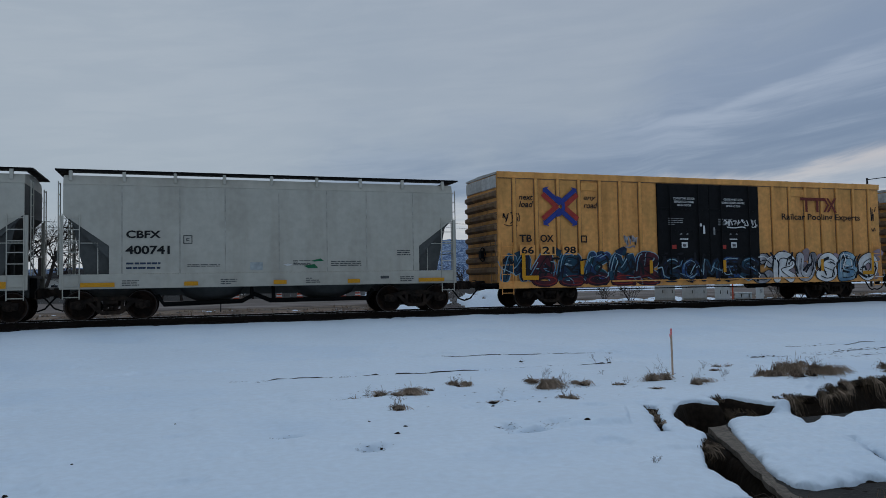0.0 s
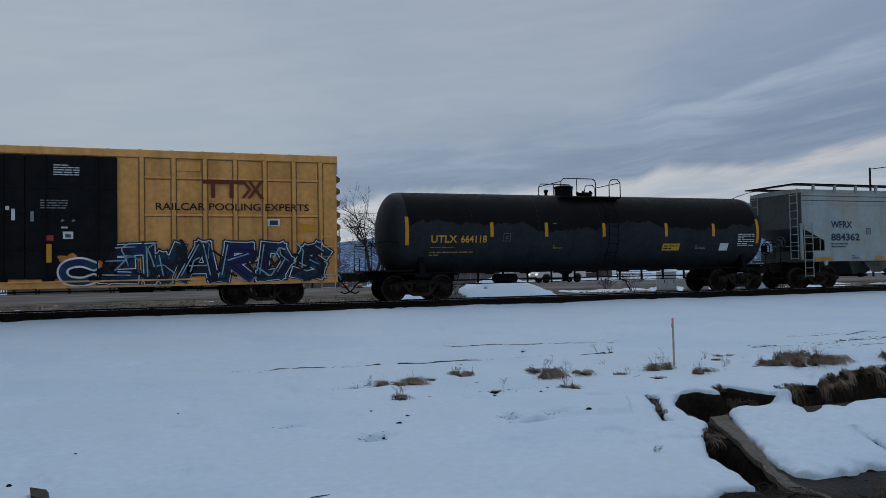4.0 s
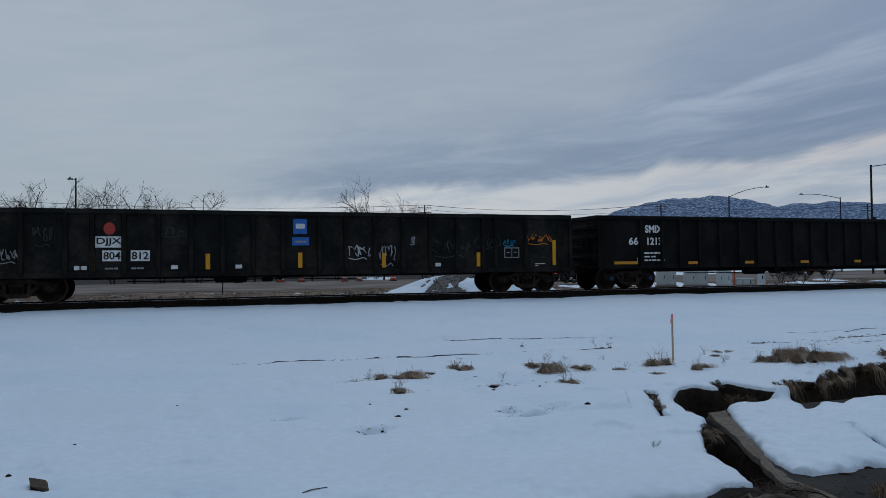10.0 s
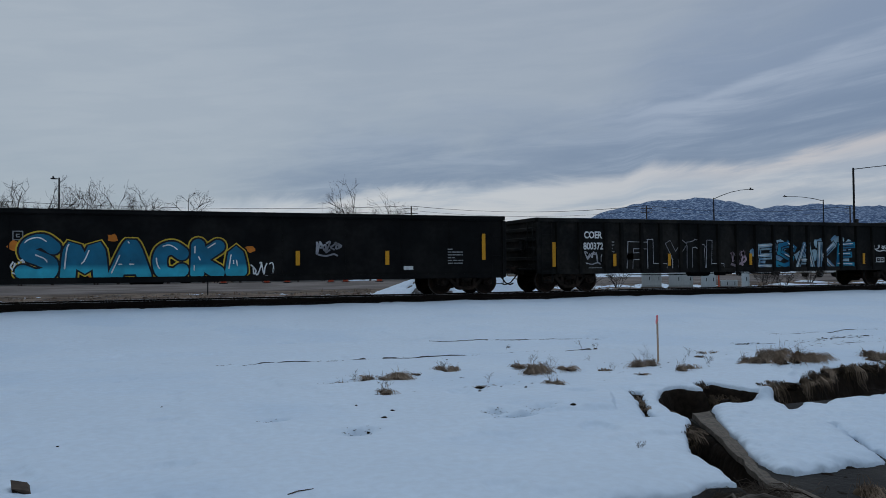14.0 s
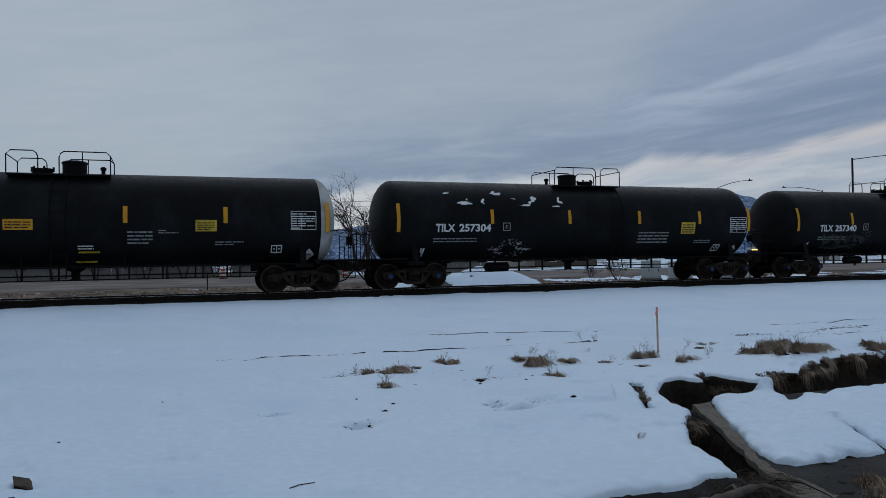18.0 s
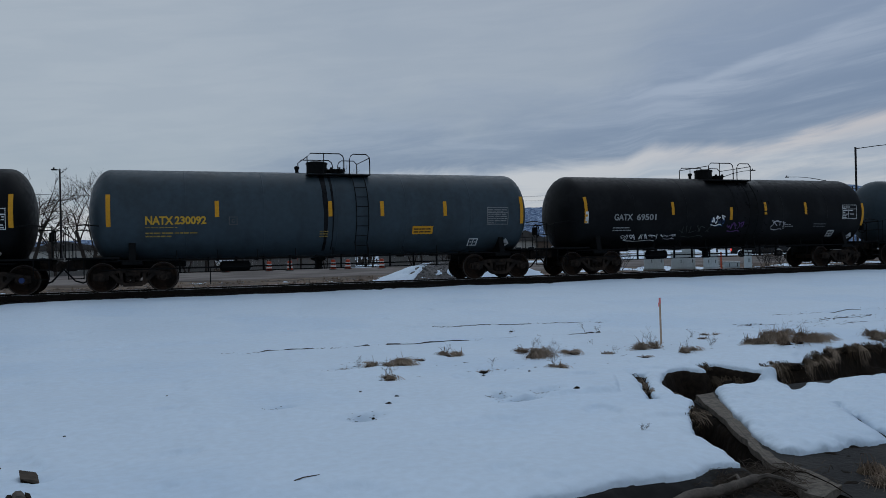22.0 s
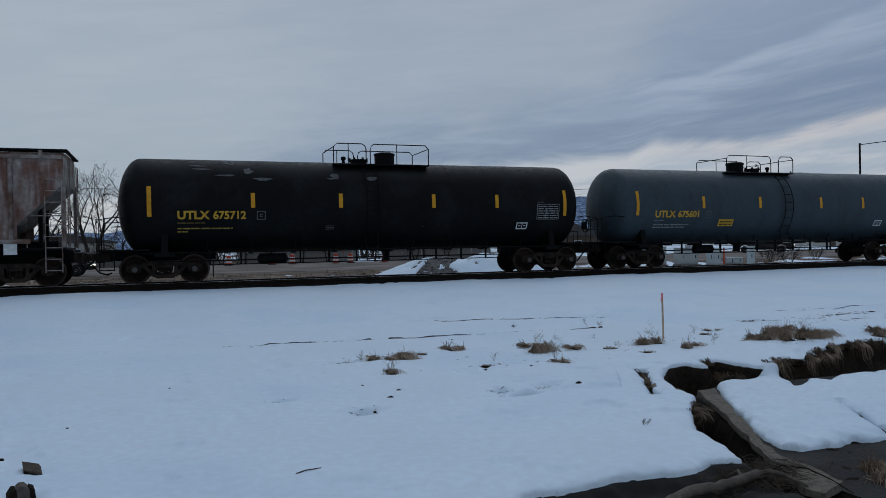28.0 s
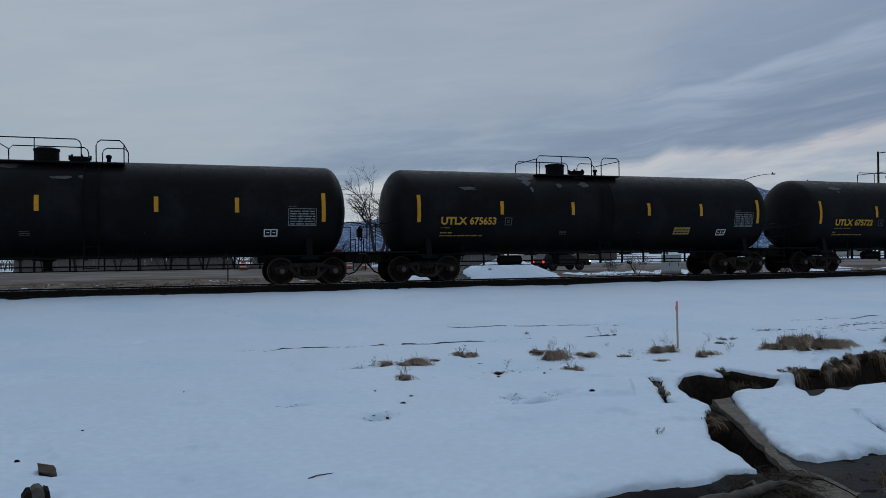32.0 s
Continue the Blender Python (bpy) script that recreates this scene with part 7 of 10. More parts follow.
def cross_mark(car, sk, x, z, w, h, red, blue):
    """The pool's emblem as plain shapes: four double arms, blue outside and red inside, round a blue arc."""
    cx, cz = x + w / 2, z + h / 2
    lift = 0.072
    for sx in (-1, 1):
        for sz in (-1, 1):
            # along the arm and across it, the blue band outside and the red one inside
            d = Vector((sx * w / 2, sz * h / 2)).normalized()
            n = Vector((-d.y, d.x)) if sx * sz > 0 else Vector((d.y, -d.x))
            n = n if n.y * sz > 0 else -n
            ln, t = math.hypot(w, h) / 2, h * 0.15
            at = lambda f, q: (cx + d.x * ln * f + n.x * t * q, cz + d.y * ln * f + n.y * t * q)
            mark(car, sk, [[at(0.06, -1.05), at(0.90, -1.05), at(0.90, -0.04), at(0.06, -0.04)]], red, "emblem_band", lift)
            mark(car, sk, [[at(0.06, 0.04), at(0.90, 0.04), at(0.90, -0.3), at(1.02, 0.5), at(0.86, 1.6), at(0.86, 1.05), at(0.06, 1.05)]], blue, "emblem_band", lift + 0.001)
            lift += 0.0006
    ring, k, r0, r1 = [], 12, h * 0.22, h * 0.33
    for j in range(k):
        a0, a1 = -1.45 + 2.9 * j / k, -1.45 + 2.9 * (j + 1) / k
        qx = cx - h * 0.16
        ring.append([(qx + r0 * math.cos(a0), cz + r0 * math.sin(a0)), (qx + r1 * math.cos(a0), cz + r1 * math.sin(a0)), (qx + r1 * math.cos(a1), cz + r1 * math.sin(a1)), (qx + r0 * math.cos(a1), cz + r0 * math.sin(a1))])
    mark(car, sk, ring, blue, "emblem_band", 0.080)


def pool_emblem(car, sk, x, z, w, h, mat):
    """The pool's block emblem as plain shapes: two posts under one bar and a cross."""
    t = 0.13
    polys = rect(x, z + h - t, w * 0.70, t) + rect(x + w * 0.13, z, t, h - t) + rect(x + w * 0.43, z, t, h - t)
    m = z + h / 2
    for u in (0.62, 0.72):
        polys += [[(x + w * u, z + h), (x + w * (u + 0.055), z + h), (x + w * (u + 0.17), m), (x + w * (u + 0.115), m)], [(x + w * u, z), (x + w * (u + 0.055), z), (x + w * (u + 0.17), m), (x + w * (u + 0.115), m)]]
    polys += [[(x + w * 0.93, z + h), (x + w, z + h), (x + w * 0.89, m), (x + w * 0.83, m)], [(x + w * 0.93, z), (x + w, z), (x + w * 0.89, m), (x + w * 0.83, m)]]
    mark(car, sk, polys, mat, "pool_emblem", 0.072)


def door_notes(car, seed, words=False):
    sk = Skin(-1.602)
    for x, lines in ((-1.75, ("CLOSE THIS DOOR", "BEFORE CLOSING", "MAIN DOOR")), (0.66, ("CLOSE AND LOCK", "BOTH DOORS BEFORE", "MOVING CAR"))):
        if words:
            for k, (line, w) in enumerate(zip(lines, (1.02, 0.92, 0.66) if x < 0 else (0.95, 1.15, 0.72))):
                write(car, sk, line, x + (1.05 - w) / 2, 4.12 - 0.135 * k, 0.085, WHITEP, w, 0.01, lift=0.03)
        else:
            bars(car, sk, x + 0.1, 4.1, 0.72, 0.36, 5, WHITEP, seed)
        x += 0.1
        bars(car, sk, x - 0.35, 3.1, 0.75, 0.3, 4, GREYP, seed + 1)
        mark(car, sk, rect(x + 0.25, 2.2, 0.28, 0.22), WHITEP, "white_tab", 0.03)
        mark(car, sk, rect(x + 0.31, 2.24, 0.16, 0.10), DIMP, "white_tab", 0.034)
        mark(car, sk, rect(x - 0.2, 2.15, 0.2, 0.16), MARKRED, "red_tab", 0.03)
        bars(car, sk, x + 0.2, 2.5, 0.4, 0.12, 1, WHITEP, seed + 2)
        for u in (0.18, 0.48):
            mark(car, sk, [[(x + u, 2.70), (x + u + 0.12, 2.74), (x + u + 0.05, 2.80)]], GREYP, "white_tab", 0.03)
    mark(car, sk, rect(-0.35, 2.75, 0.1, 0.34), WHITEP, "white_tab", 0.03)
    mark(car, sk, rect(-0.5, 3.05, 0.1, 0.12), WHITEP, "white_tab", 0.03)
    mark(car, sk, rect(0.15, 2.72, 0.09, 0.3), GREYP, "white_tab", 0.03)


def build_boxcars():
    ribs = [-8.62, -7.72, -6.82, -5.92, -5.02, -4.12, -3.22, 3.3, 4.2, 5.05, 5.95, 6.8, 7.75, 8.65]
    car, sk = box_car(20.22, 7.0, 9.28, 5.04, "yellow box car with black doors and a long strip of graffiti", ribs, None)
    write(car, sk, "next", -8.45, 3.98, 0.17, BLACKP, 0.58, 0.02, shear=0.25, lift=0.07)
    write(car, sk, "load", -8.45, 3.70, 0.23, BLACKP, 0.58, 0.02, shear=0.25, lift=0.07)
    write(car, sk, "any", -5.75, 3.98, 0.17, BLACKP, 0.55, 0.02, shear=0.25, lift=0.07)
    write(car, sk, "road", -5.75, 3.70, 0.23, BLACKP, 0.6, 0.02, shear=0.25, lift=0.07)
    cross_mark(car, sk, -7.5, 3.15, 1.5, 1.2, MARKRED, MARKBLUE)
    write(car, sk, "TB", -8.45, 2.42, 0.27, BLACKP, 0.5, 0.025, lift=0.07)
    write(car, sk, "OX", -7.6, 2.42, 0.27, BLACKP, 0.55, 0.025, lift=0.07)
    for b, x in (("66", -8.4), ("21", -7.55), ("98", -6.65)):
        mark(car, sk, rect(x - 0.06, 1.93, 0.62, 0.37), BOXYELLOW, "number_panel", 0.112)
        write(car, sk, b, x, 1.98, 0.27, BLACKP, 0.5, 0.025, lift=0.118)
    pool_emblem(car, sk, 4.75, 3.72, 2.0, 0.62, MAROON)
    write(car, sk, "Railcar Pooling Experts", 3.72, 3.30, 0.34, BLACKP, 4.35, 0.015, lift=0.07)
    upright(car, Skin(-1.62), (-8.35,), 1.1, 0.9)
    upright(car, Skin(-1.62), (8.6,), 1.05, 0.9)
    flat(car, Skin(-1.626), (-8.4, 8.0), 1.02, 0.65, 0.16, REFLECT)
    upright(car, Skin(-1.65), (-5.95, -2.9, 0.6, 5.7), 1.2, 0.5)
    door_notes(car, 3, True)
    g = Skin(-1.572)
    piece(car, g, "MABKMR", -9.15, 0.98, 6.7, 1.05, (SPRAYNAVY, SPRAYMAROON, SPRAYNAVY, SPRAYTEAL), SPRAYPALE, 0.34, 0.035, None, True, SPRAYPALE, SPRAYDARK, SPRAYNAVY, 61, 0.25, clouds=3)
    piece(car, g, "OGOSC", -8.0, 0.76, 5.6, 0.52, SPRAYMAROON, SPRAYDARK, 0.20, 0.02, None, True, None, SPRAYRED, SPRAYMAROON, 66, 0.0, name="maroon_graffiti", clouds=5)
    piece(car, Skin(-1.60), "GOMES", -2.4, 0.86, 4.8, 0.95, (SPRAYNAVY, SPRAYBLUE), SPRAYDARK, 0.22, 0.03, None, True, SPRAYPALE, SPRAYDARK, None, 62, 0.05, name="dim_graffiti")
    piece(car, g, "CRUSBO", 2.0, 0.74, 7.0, 1.22, (SPRAYGREY, SPRAYWHITE, SPRAYGREY, SPRAYWHITE, SPRAYPALE, SPRAYWHITE), SPRAYDARK, 0.40, 0.03, None, True, SPRAYWHITE, SPRAYDARK, SPRAYPINKISH, 63, 0.1, clouds=4)
    for x0, w0, seed in ((-9.15, 6.7, 161), (-2.4, 4.6, 162), (2.0, 7.0, 163)):
        slashes(car, Skin(-1.60) if seed == 162 else g, x0, 0.8, w0, 1.05, SPRAYDARK, 22, 0.085, 0.022, seed)
        slashes(car, Skin(-1.60) if seed == 162 else g, x0, 0.8, w0, 1.05, SPRAYPALE if seed < 163 else SPRAYWHITE, 11, 0.04, 0.034, seed + 10)
    scrawl(car, Skin(-1.602), 0.7, 3.0, 1.25, 0.34, SPRAYWHITE, 64, 8, 0.022, "white_tag")
    scrawl(car, Skin(-1.602), 2.05, 3.02, 0.3, 0.34, SPRAYWHITE, 68, 4, 0.02, "white_tag")
    scrawl(car, sk, -9.1, 3.0, 0.7, 0.5, SPRAYDARK, 65, 7, 0.015)
    scrawl(car, sk, -4.0, 2.2, 0.6, 0.5, SPRAYGREY, 66, 8, 0.03)
    mark(car, sk, rect(-5.9, 2.4, 0.26, 0.05) + rect(-5.9, 2.62, 0.26, 0.05) + rect(-5.9, 2.45, 0.05, 0.17) + rect(-5.69, 2.45, 0.05, 0.17), BLACKP, "stencil_frame", 0.07)
    scrawl(car, sk, 8.75, 2.9, 0.3, 1.2, SPRAYDARK, 67, 4, 0.02)

    ribs = [-8.72, -7.81, -6.84, -5.9, -4.97, -4.03, -3.1, 3.2, 4.13, 5.07, 6.0, 6.93, 7.87, 8.75]
    car, sk = box_car(40.82, 6.93, 9.3, 5.0, "yellow box car with grid of ribs and blue bubble graffiti", ribs, (4.12, 2.95))
    write(car, sk, "TB", -9.2, 3.42, 0.25, BLACKP, 0.42, 0.025, lift=0.07)
    write(car, sk, "OX", -8.35, 3.42, 0.25, BLACKP, 0.45, 0.025, lift=0.07)
    for b, x in (("64", -9.2), ("48", -8.35), ("46", -7.4)):
        write(car, sk, b, x, 3.02, 0.25, BLACKP, 0.42, 0.025, lift=0.07)
    write(car, sk, "next", -6.55, 3.55, 0.16, BLACKP, 0.5, 0.02, shear=0.25, lift=0.07)
    write(car, sk, "load", -6.55, 3.30, 0.21, BLACKP, 0.5, 0.02, shear=0.25, lift=0.07)
    write(car, sk, "any", -4.1, 3.55, 0.16, BLACKP, 0.45, 0.02, shear=0.25, lift=0.07)
    write(car, sk, "road", -4.1, 3.30, 0.21, BLACKP, 0.5, 0.02, shear=0.25, lift=0.07)
    cross_mark(car, sk, -5.72, 3.1, 1.35, 0.95, MARKRED, MARKBLUE)
    pool_emblem(car, sk, 5.0, 3.5, 1.9, 0.58, MAROON)
    write(car, sk, "RAILCAR POOLING EXPERTS", 3.6, 3.1, 0.23, BLACKP, 4.75, 0.01, lift=0.07)
    mark(car, sk, rect(-8.35, 2.35, 0.6, 0.2), REFLECT, "notice_panel", 0.07, "yellow notice panel")
    mark(car, sk, rect(8.0, 2.45, 0.6, 0.2), REFLECT, "notice_panel", 0.07, "yellow notice panel")
    mark(car, sk, rect(7.0, 2.6, 0.4, 0.24), WHITEP, "white_panel", 0.07)
    mark(car, sk, rect(7.07, 2.64, 0.26, 0.15), NAVYP, "white_panel", 0.074)
    door_notes(car, 7)
    upright(car, Skin(-1.65), (0.65,), 1.5, 0.55)
    g = Skin(-1.572)
    piece(car, g, "GaSKC", -9.25, 0.72, 7.1, 1.46, (SPRAYGREEN, SPRAYINDIGO, SPRAYGREEN, SPRAYINDIGO, SPRAYGREEN), SPRAYWHITE, 0.46, 0.085, None, True, None, None, SPRAYRED, 71, 0.06, (1.15, 1.0, 1.1, 0.9, 1.1), clouds=2, top=(1.0, 0.92, 0.98, 0.95, 0.95))
    piece(car, Skin(-1.60), "C", 0.85, 0.80, 1.1, 0.8, SPRAYINDIGO, SPRAYWHITE, 0.2, 0.06, None, True, None, None, SPRAYORANGE, 72, 0.0, clouds=3)
    piece(car, g, "EWARDS", 2.0, 0.80, 7.0, 1.28, (SPRAYINDIGO, SPRAYNAVY, SPRAYNAVY), SPRAYWHITE, 0.33, 0.03, SPRAYNAVY, False, SPRAYPALE, SPRAYDARK, SPRAYORANGE, 73, 0.18, clouds=1)
    slashes(car, g, -9.2, 0.75, 7.0, 1.3, SPRAYDARK, 12, 0.07, 0.034, 171)
    slashes(car, g, -9.2, 0.75, 7.0, 1.3, SPRAYWHITE, 16, 0.05, 0.041, 172)
    slashes(car, g, 2.0, 0.8, 7.0, 1.2, SPRAYDARK, 24, 0.09, 0.034, 173)
    slashes(car, g, 2.0, 0.8, 7.0, 1.2, SPRAYPALE, 12, 0.04, 0.046, 174)


build_boxcars()


# -- hopper cars
def hopper_body(car, half, W, zlow, ztop, cut_x, cut_z, paint, dark, roof_h, knee=0.45):
    """A hopper's body: straight sides between sloping ends, and a low roof."""
    side = [(-half, cut_z), (-cut_x, zlow + knee), (-cut_x, zlow), (cut_x, zlow), (cut_x, zlow + knee), (half, cut_z), (half, ztop), (-half, ztop)]
    for sg in (-1, 1):
        part("side_sheet", Shape().prism(side, sg * W, sg * (W - 0.03)), paint, car)
    for sg in (-1, 1):
        sl = Shape().prism([(sg * half, ztop), (sg * half, cut_z), (sg * cut_x, zlow + 0.45), (sg * (cut_x - 0.9), zlow), (sg * (cut_x - 0.9), zlow + 0.15), (sg * (half - 0.12), cut_z + 0.35), (sg * (half - 0.12), ztop)], -W + 0.035, W - 0.035)
        part("slope_sheet", sl, dark, car)
    part("inner_floor", Shape().box(-cut_x + 0.6, cut_x - 0.6, -W + 0.04, W - 0.04, zlow + 0.02, zlow + 0.1), dark, car)
    if roof_h:
        part("roof", Shape().prism([(-W - 0.01, ztop + 0.002), (-W + 0.12, ztop + roof_h * 0.75), (-0.6, ztop + roof_h), (0.6, ztop + roof_h), (W - 0.12, ztop + roof_h * 0.75), (W + 0.01, ztop + 0.002)], -half, half, "x"), paint, car)


def running_boards(car, half, over, W, z, posts, paint, dark):
    """Roof walkways on brackets along both edges, and across the ends."""
    for sg in (-1, 1):
        part("roof_walkway", Shape().box(-half - over, half + over, sg * (W - 0.30) - 0.28, sg * (W - 0.30) + 0.28, z - 0.05, z, 0.006), dark, car)
    for x in posts:
        part("walkway_bracket", Shape().box(x - 0.05, x + 0.05, -W + 0.0, -W + 0.10, z - 0.36, z - 0.052, 0.01), paint, car)
    for sg in (-1, 1):
        part("end_walkway", Shape().box(sg * (half + over * 0.5) - over * 0.5, sg * (half + over * 0.5) + over * 0.5, -W + 0.59, W - 0.59, z - 0.05, z, 0.006), dark, car)
    h = Shape()
    for x in np.linspace(-half * 0.75, half * 0.75, 5):
        h.lathe([(0.33, z - 0.26), (0.33, z - 0.15), (0.1, z - 0.12)], 14, "z", (float(x), 0, 0))
    part("roof_hatches", h, dark, car, smooth=True)


def hopper_end(car, sg, half, W, zfloor, zcut, ztop, paint, dark):
    """Platform, corner posts, ladders and grab irons of one end."""
    xe = sg * half
    part("end_platform", Shape().box(min(xe, xe - sg * 1.9), max(xe, xe - sg * 1.9), -W + 0.05, W - 0.05, zfloor - 0.08, zfloor, 0.01), dark, car)
    for y in (-W + 0.06, W - 0.06):
        part("corner_post", Shape().box(xe - 0.05, xe + 0.05, y - 0.05, y + 0.05, zfloor, zcut + 0.1, 0.01), paint, car)
    for y in (-0.6, 0.6):
        part("end_post", Shape().box(xe - sg * 0.75 - 0.06, xe - sg * 0.75 + 0.06, y - 0.06, y + 0.06, zfloor, zcut + 0.3, 0.01), dark, car)
    ladder(car, xe - sg * 0.05 - (0.45 if sg > 0 else 0), -W - 0.05, zfloor - 0.75, ztop - 0.1 if False else zcut + 0.15, 0.45, paint, "side_ladder")
    ladder(car, xe + sg * 0.10, -W + 0.15, zfloor, ztop - 0.05, 0.42, paint, "end_ladder", along="y")
    ladder(car, xe + sg * 0.10, W - 0.6, zfloor, ztop - 0.05, 0.42, paint, "end_ladder", along="y")
    r = Shape().tube([(xe - sg * 0.05, -W + 0.05, zfloor + 0.95), (xe - sg * 1.0, -W + 0.05, zfloor + 0.95), (xe - sg * 1.0, -W + 0.05, zfloor)], 0.018, 5)
    r.tube([(xe, -W + 0.1, zfloor + 0.6), (xe, W - 0.1, zfloor + 0.6)], 0.018, 5)
    part("end_handrail", r, paint, car)
    part("draft_sill", Shape().box(min(xe + sg * 0.1, xe - sg * 2.2), max(xe + sg * 0.1, xe - sg * 2.2), -0.25, 0.25, 0.72, zfloor - 0.085, 0.02), BLACKIRON, car)


def bay(car, x0, x1, xb0, xb1, z1, z0, W, paint, dark):
    """A discharge hopper narrowing downwards, with its gate."""
    top = [(x0, -W, z1), (x1, -W, z1), (x1, W, z1), (x0, W, z1)]
    bot = [(xb0, -0.75, z0), (xb1, -0.75, z0), (xb1, 0.75, z0), (xb0, 0.75, z0)]
    s = Shape().add(top + bot, [(0, 1, 5, 4), (1, 2, 6, 5), (2, 3, 7, 6), (3, 0, 4, 7), (0, 3, 2, 1), (4, 5, 6, 7)])
    b = part("hopper_bay", s, paint, car)
    g = Shape().box(xb0 - 0.12, xb1 + 0.12, -0.8, 0.8, z0 - 0.10, z0 - 0.002, 0.015)
    g.lathe([(0.09, -0.95), (0.09, -0.75)], 10, "y", ((xb0 + xb1) / 2, 0, z0 - 0.05))
    part("outlet_gate", g, dark, b)


def build_hoppers():
    # C1, light grey covered hopper; C0 ahead of it shows its rear end alone
    def pale(o, ht, half, label, hatch=True):
        car = new_car("covered_hopper_car", label, "hopper car", o, ht)
        W = 1.52
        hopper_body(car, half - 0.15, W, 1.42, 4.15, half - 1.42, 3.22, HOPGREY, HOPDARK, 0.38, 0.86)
        for sg in (-1, 1):
            for y in (-W + 0.16, W - 0.19):
                # the shade of the end recess is painted into these plates
                part("end_plate", Shape().prism([(sg * (half - 0.33), 3.22), (sg * (half - 1.42), 2.29), (sg * (half - 1.42), 1.43), (sg * (half - 0.72), 1.43)], y, y + 0.03), HOPDARK, car, "grey end plate with its shade painted in")
        running_boards(car, half - 0.2, 0.28, W, 4.62, np.linspace(-half + 0.35, half - 0.5, 9), HOPGREY, BLACKIRON)
        part("side_sill", Shape().box(-half + 0.05, half - 0.05, -W - 0.03, -W + 0.02, 0.97, 1.418, 0.012), HOPGREY, car)
        part("side_sill", Shape().box(-half + 0.05, half - 0.05, W - 0.02, W + 0.03, 0.97, 1.418, 0.012), HOPGREY, car)
        part("under_frame", Shape().box(-half + 0.2, half - 0.2, -0.4, 0.4, 0.72, 1.4, 0.02), HOPDARK, car)
        for x in (-4.6, -2.92, -1.55, 0.15, 1.73, 3.09, 4.75):
            part("weld_seam", Shape().box(x - 0.015, x + 0.015, -W - 0.006, -W - 0.001, 1.43, 4.12), HOPSEAM, car)
        for sg in (-1, 1):
            hopper_end(car, sg, half - 0.1, W, 1.42, 3.1, 4.3, HOPGREY, HOPDARK)
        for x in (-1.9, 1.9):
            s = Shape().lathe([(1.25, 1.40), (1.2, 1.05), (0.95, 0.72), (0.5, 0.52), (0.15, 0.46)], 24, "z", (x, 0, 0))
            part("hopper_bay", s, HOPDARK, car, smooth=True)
        p = Shape().tube([(-3.6, -1.0, 0.75), (-3.4, -1.05, 0.45), (-1.0, -1.05, 0.5), (-0.6, -1.05, 0.72), (-0.1, -1.05, 0.5), (3.2, -1.05, 0.5), (3.4, -1.0, 0.8)], 0.075, 8)
        p.tube([(0.0, -1.1, 1.0), (0.0, -1.1, 0.45)], 0.06, 8)
        p.tube([(-0.7, -1.1, 1.0), (-0.7, -1.1, 0.6)], 0.06, 8)
        part("unloading_pipe", p, BLACKIRON, car, smooth=True)
        brake_wheel(car, -half - 0.05, -0.5, 2.0, HOPDARK)
        add_couplers(car, -half, half)
        return car, Skin(-W - 0.001)
    car, sk = pale(2.96, 4.95, 6.38, "pale grey covered hopper with rounded pressure bays")
    write(car, sk, "CBFX", -4.48, 2.52, 0.24, BLACKP, 1.0, 0.03)
    write(car, sk, "400741", -4.5, 2.02, 0.27, BLACKP, 1.28, 0.03)
    bars(car, sk, -4.48, 1.55, 1.0, 0.28, 2, NAVYP, 1)
    square_c(car, sk, -2.82, 2.35, 0.27, DIMP)
    bars(car, sk, -2.7, 1.62, 1.0, 0.1, 2, DIMP, 2)
    bars(car, sk, 1.85, 1.6, 1.05, 0.2, 3, DIMP, 3)
    bars(car, sk, 4.15, 1.95, 0.5, 0.22, 3, DIMP, 4)
    mark(car, sk, [[(1.15, 1.78), (1.5, 1.86), (1.62, 1.78), (1.3, 1.76)], [(0.95, 1.62), (1.3, 1.68), (1.42, 1.55), (1.1, 1.54)]], GREENP, "green_dart", label="green dart-shaped emblem")
    bars(car, sk, 0.6, 1.64, 0.6, 0.18, 4, DIMP, 5)
    mark(car, sk, [[(0.28, 1.66), (0.42, 1.70), (0.58, 1.66), (0.42, 1.62)]], WHITEP, "white_tab")
    mark(car, sk, rect(-0.78, 1.5, 0.4, 0.25), PALEPATCH, "faded_patch")
    ss = Skin(-1.552)
    flat(car, ss, (-5.75, 4.9), 1.03, 0.95, 0.13, REFLECT)
    flat(car, ss, (-2.8, -0.05, 2.4), 1.03, 0.42, 0.13, REFLECT)
    for x in (-4.6, -1.7, 1.0, 4.25):
        bars(car, ss, x, 1.05, 0.5, 0.2, 3, DIMP, int(x * 3))
    mark(car, ss, rect(3.55, 1.16, 0.3, 0.09), DIMP, "tab")
    # C0
    car, sk = pale(-10.6, 4.95, 6.45, "dirty grey covered hopper with an open end cage")
    flat(car, Skin(-1.552), (4.9,), 1.03, 0.95, 0.2, REFLECT)

    # C5, blue-grey long covered hopper with four bays
    car = new_car("covered_hopper_car", "blue-grey four-bay covered hopper with rust streaks below its roof", "hopper car", 79.63, 8.3)
    half, W = 9.55, 1.53
    # curved sides rolled in under the roof
    hopper_body(car, half, W, 1.62, 4.12, half - 1.2, 2.6, HOPBLUE, HOPDARK, 0.2)
    running_boards(car, half, 0.3, W, 4.52, np.linspace(-half + 0.7, half - 0.5, 16), HOPBLUE, BLACKIRON)
    for z in (3.98, 3.78, 3.62):
        part("roof_seam", Shape().box(-half, half, -W - 0.012, -W - 0.001, z - 0.012, z + 0.012), HOPDARK if z > 3.7 else HOPBLUE, car)
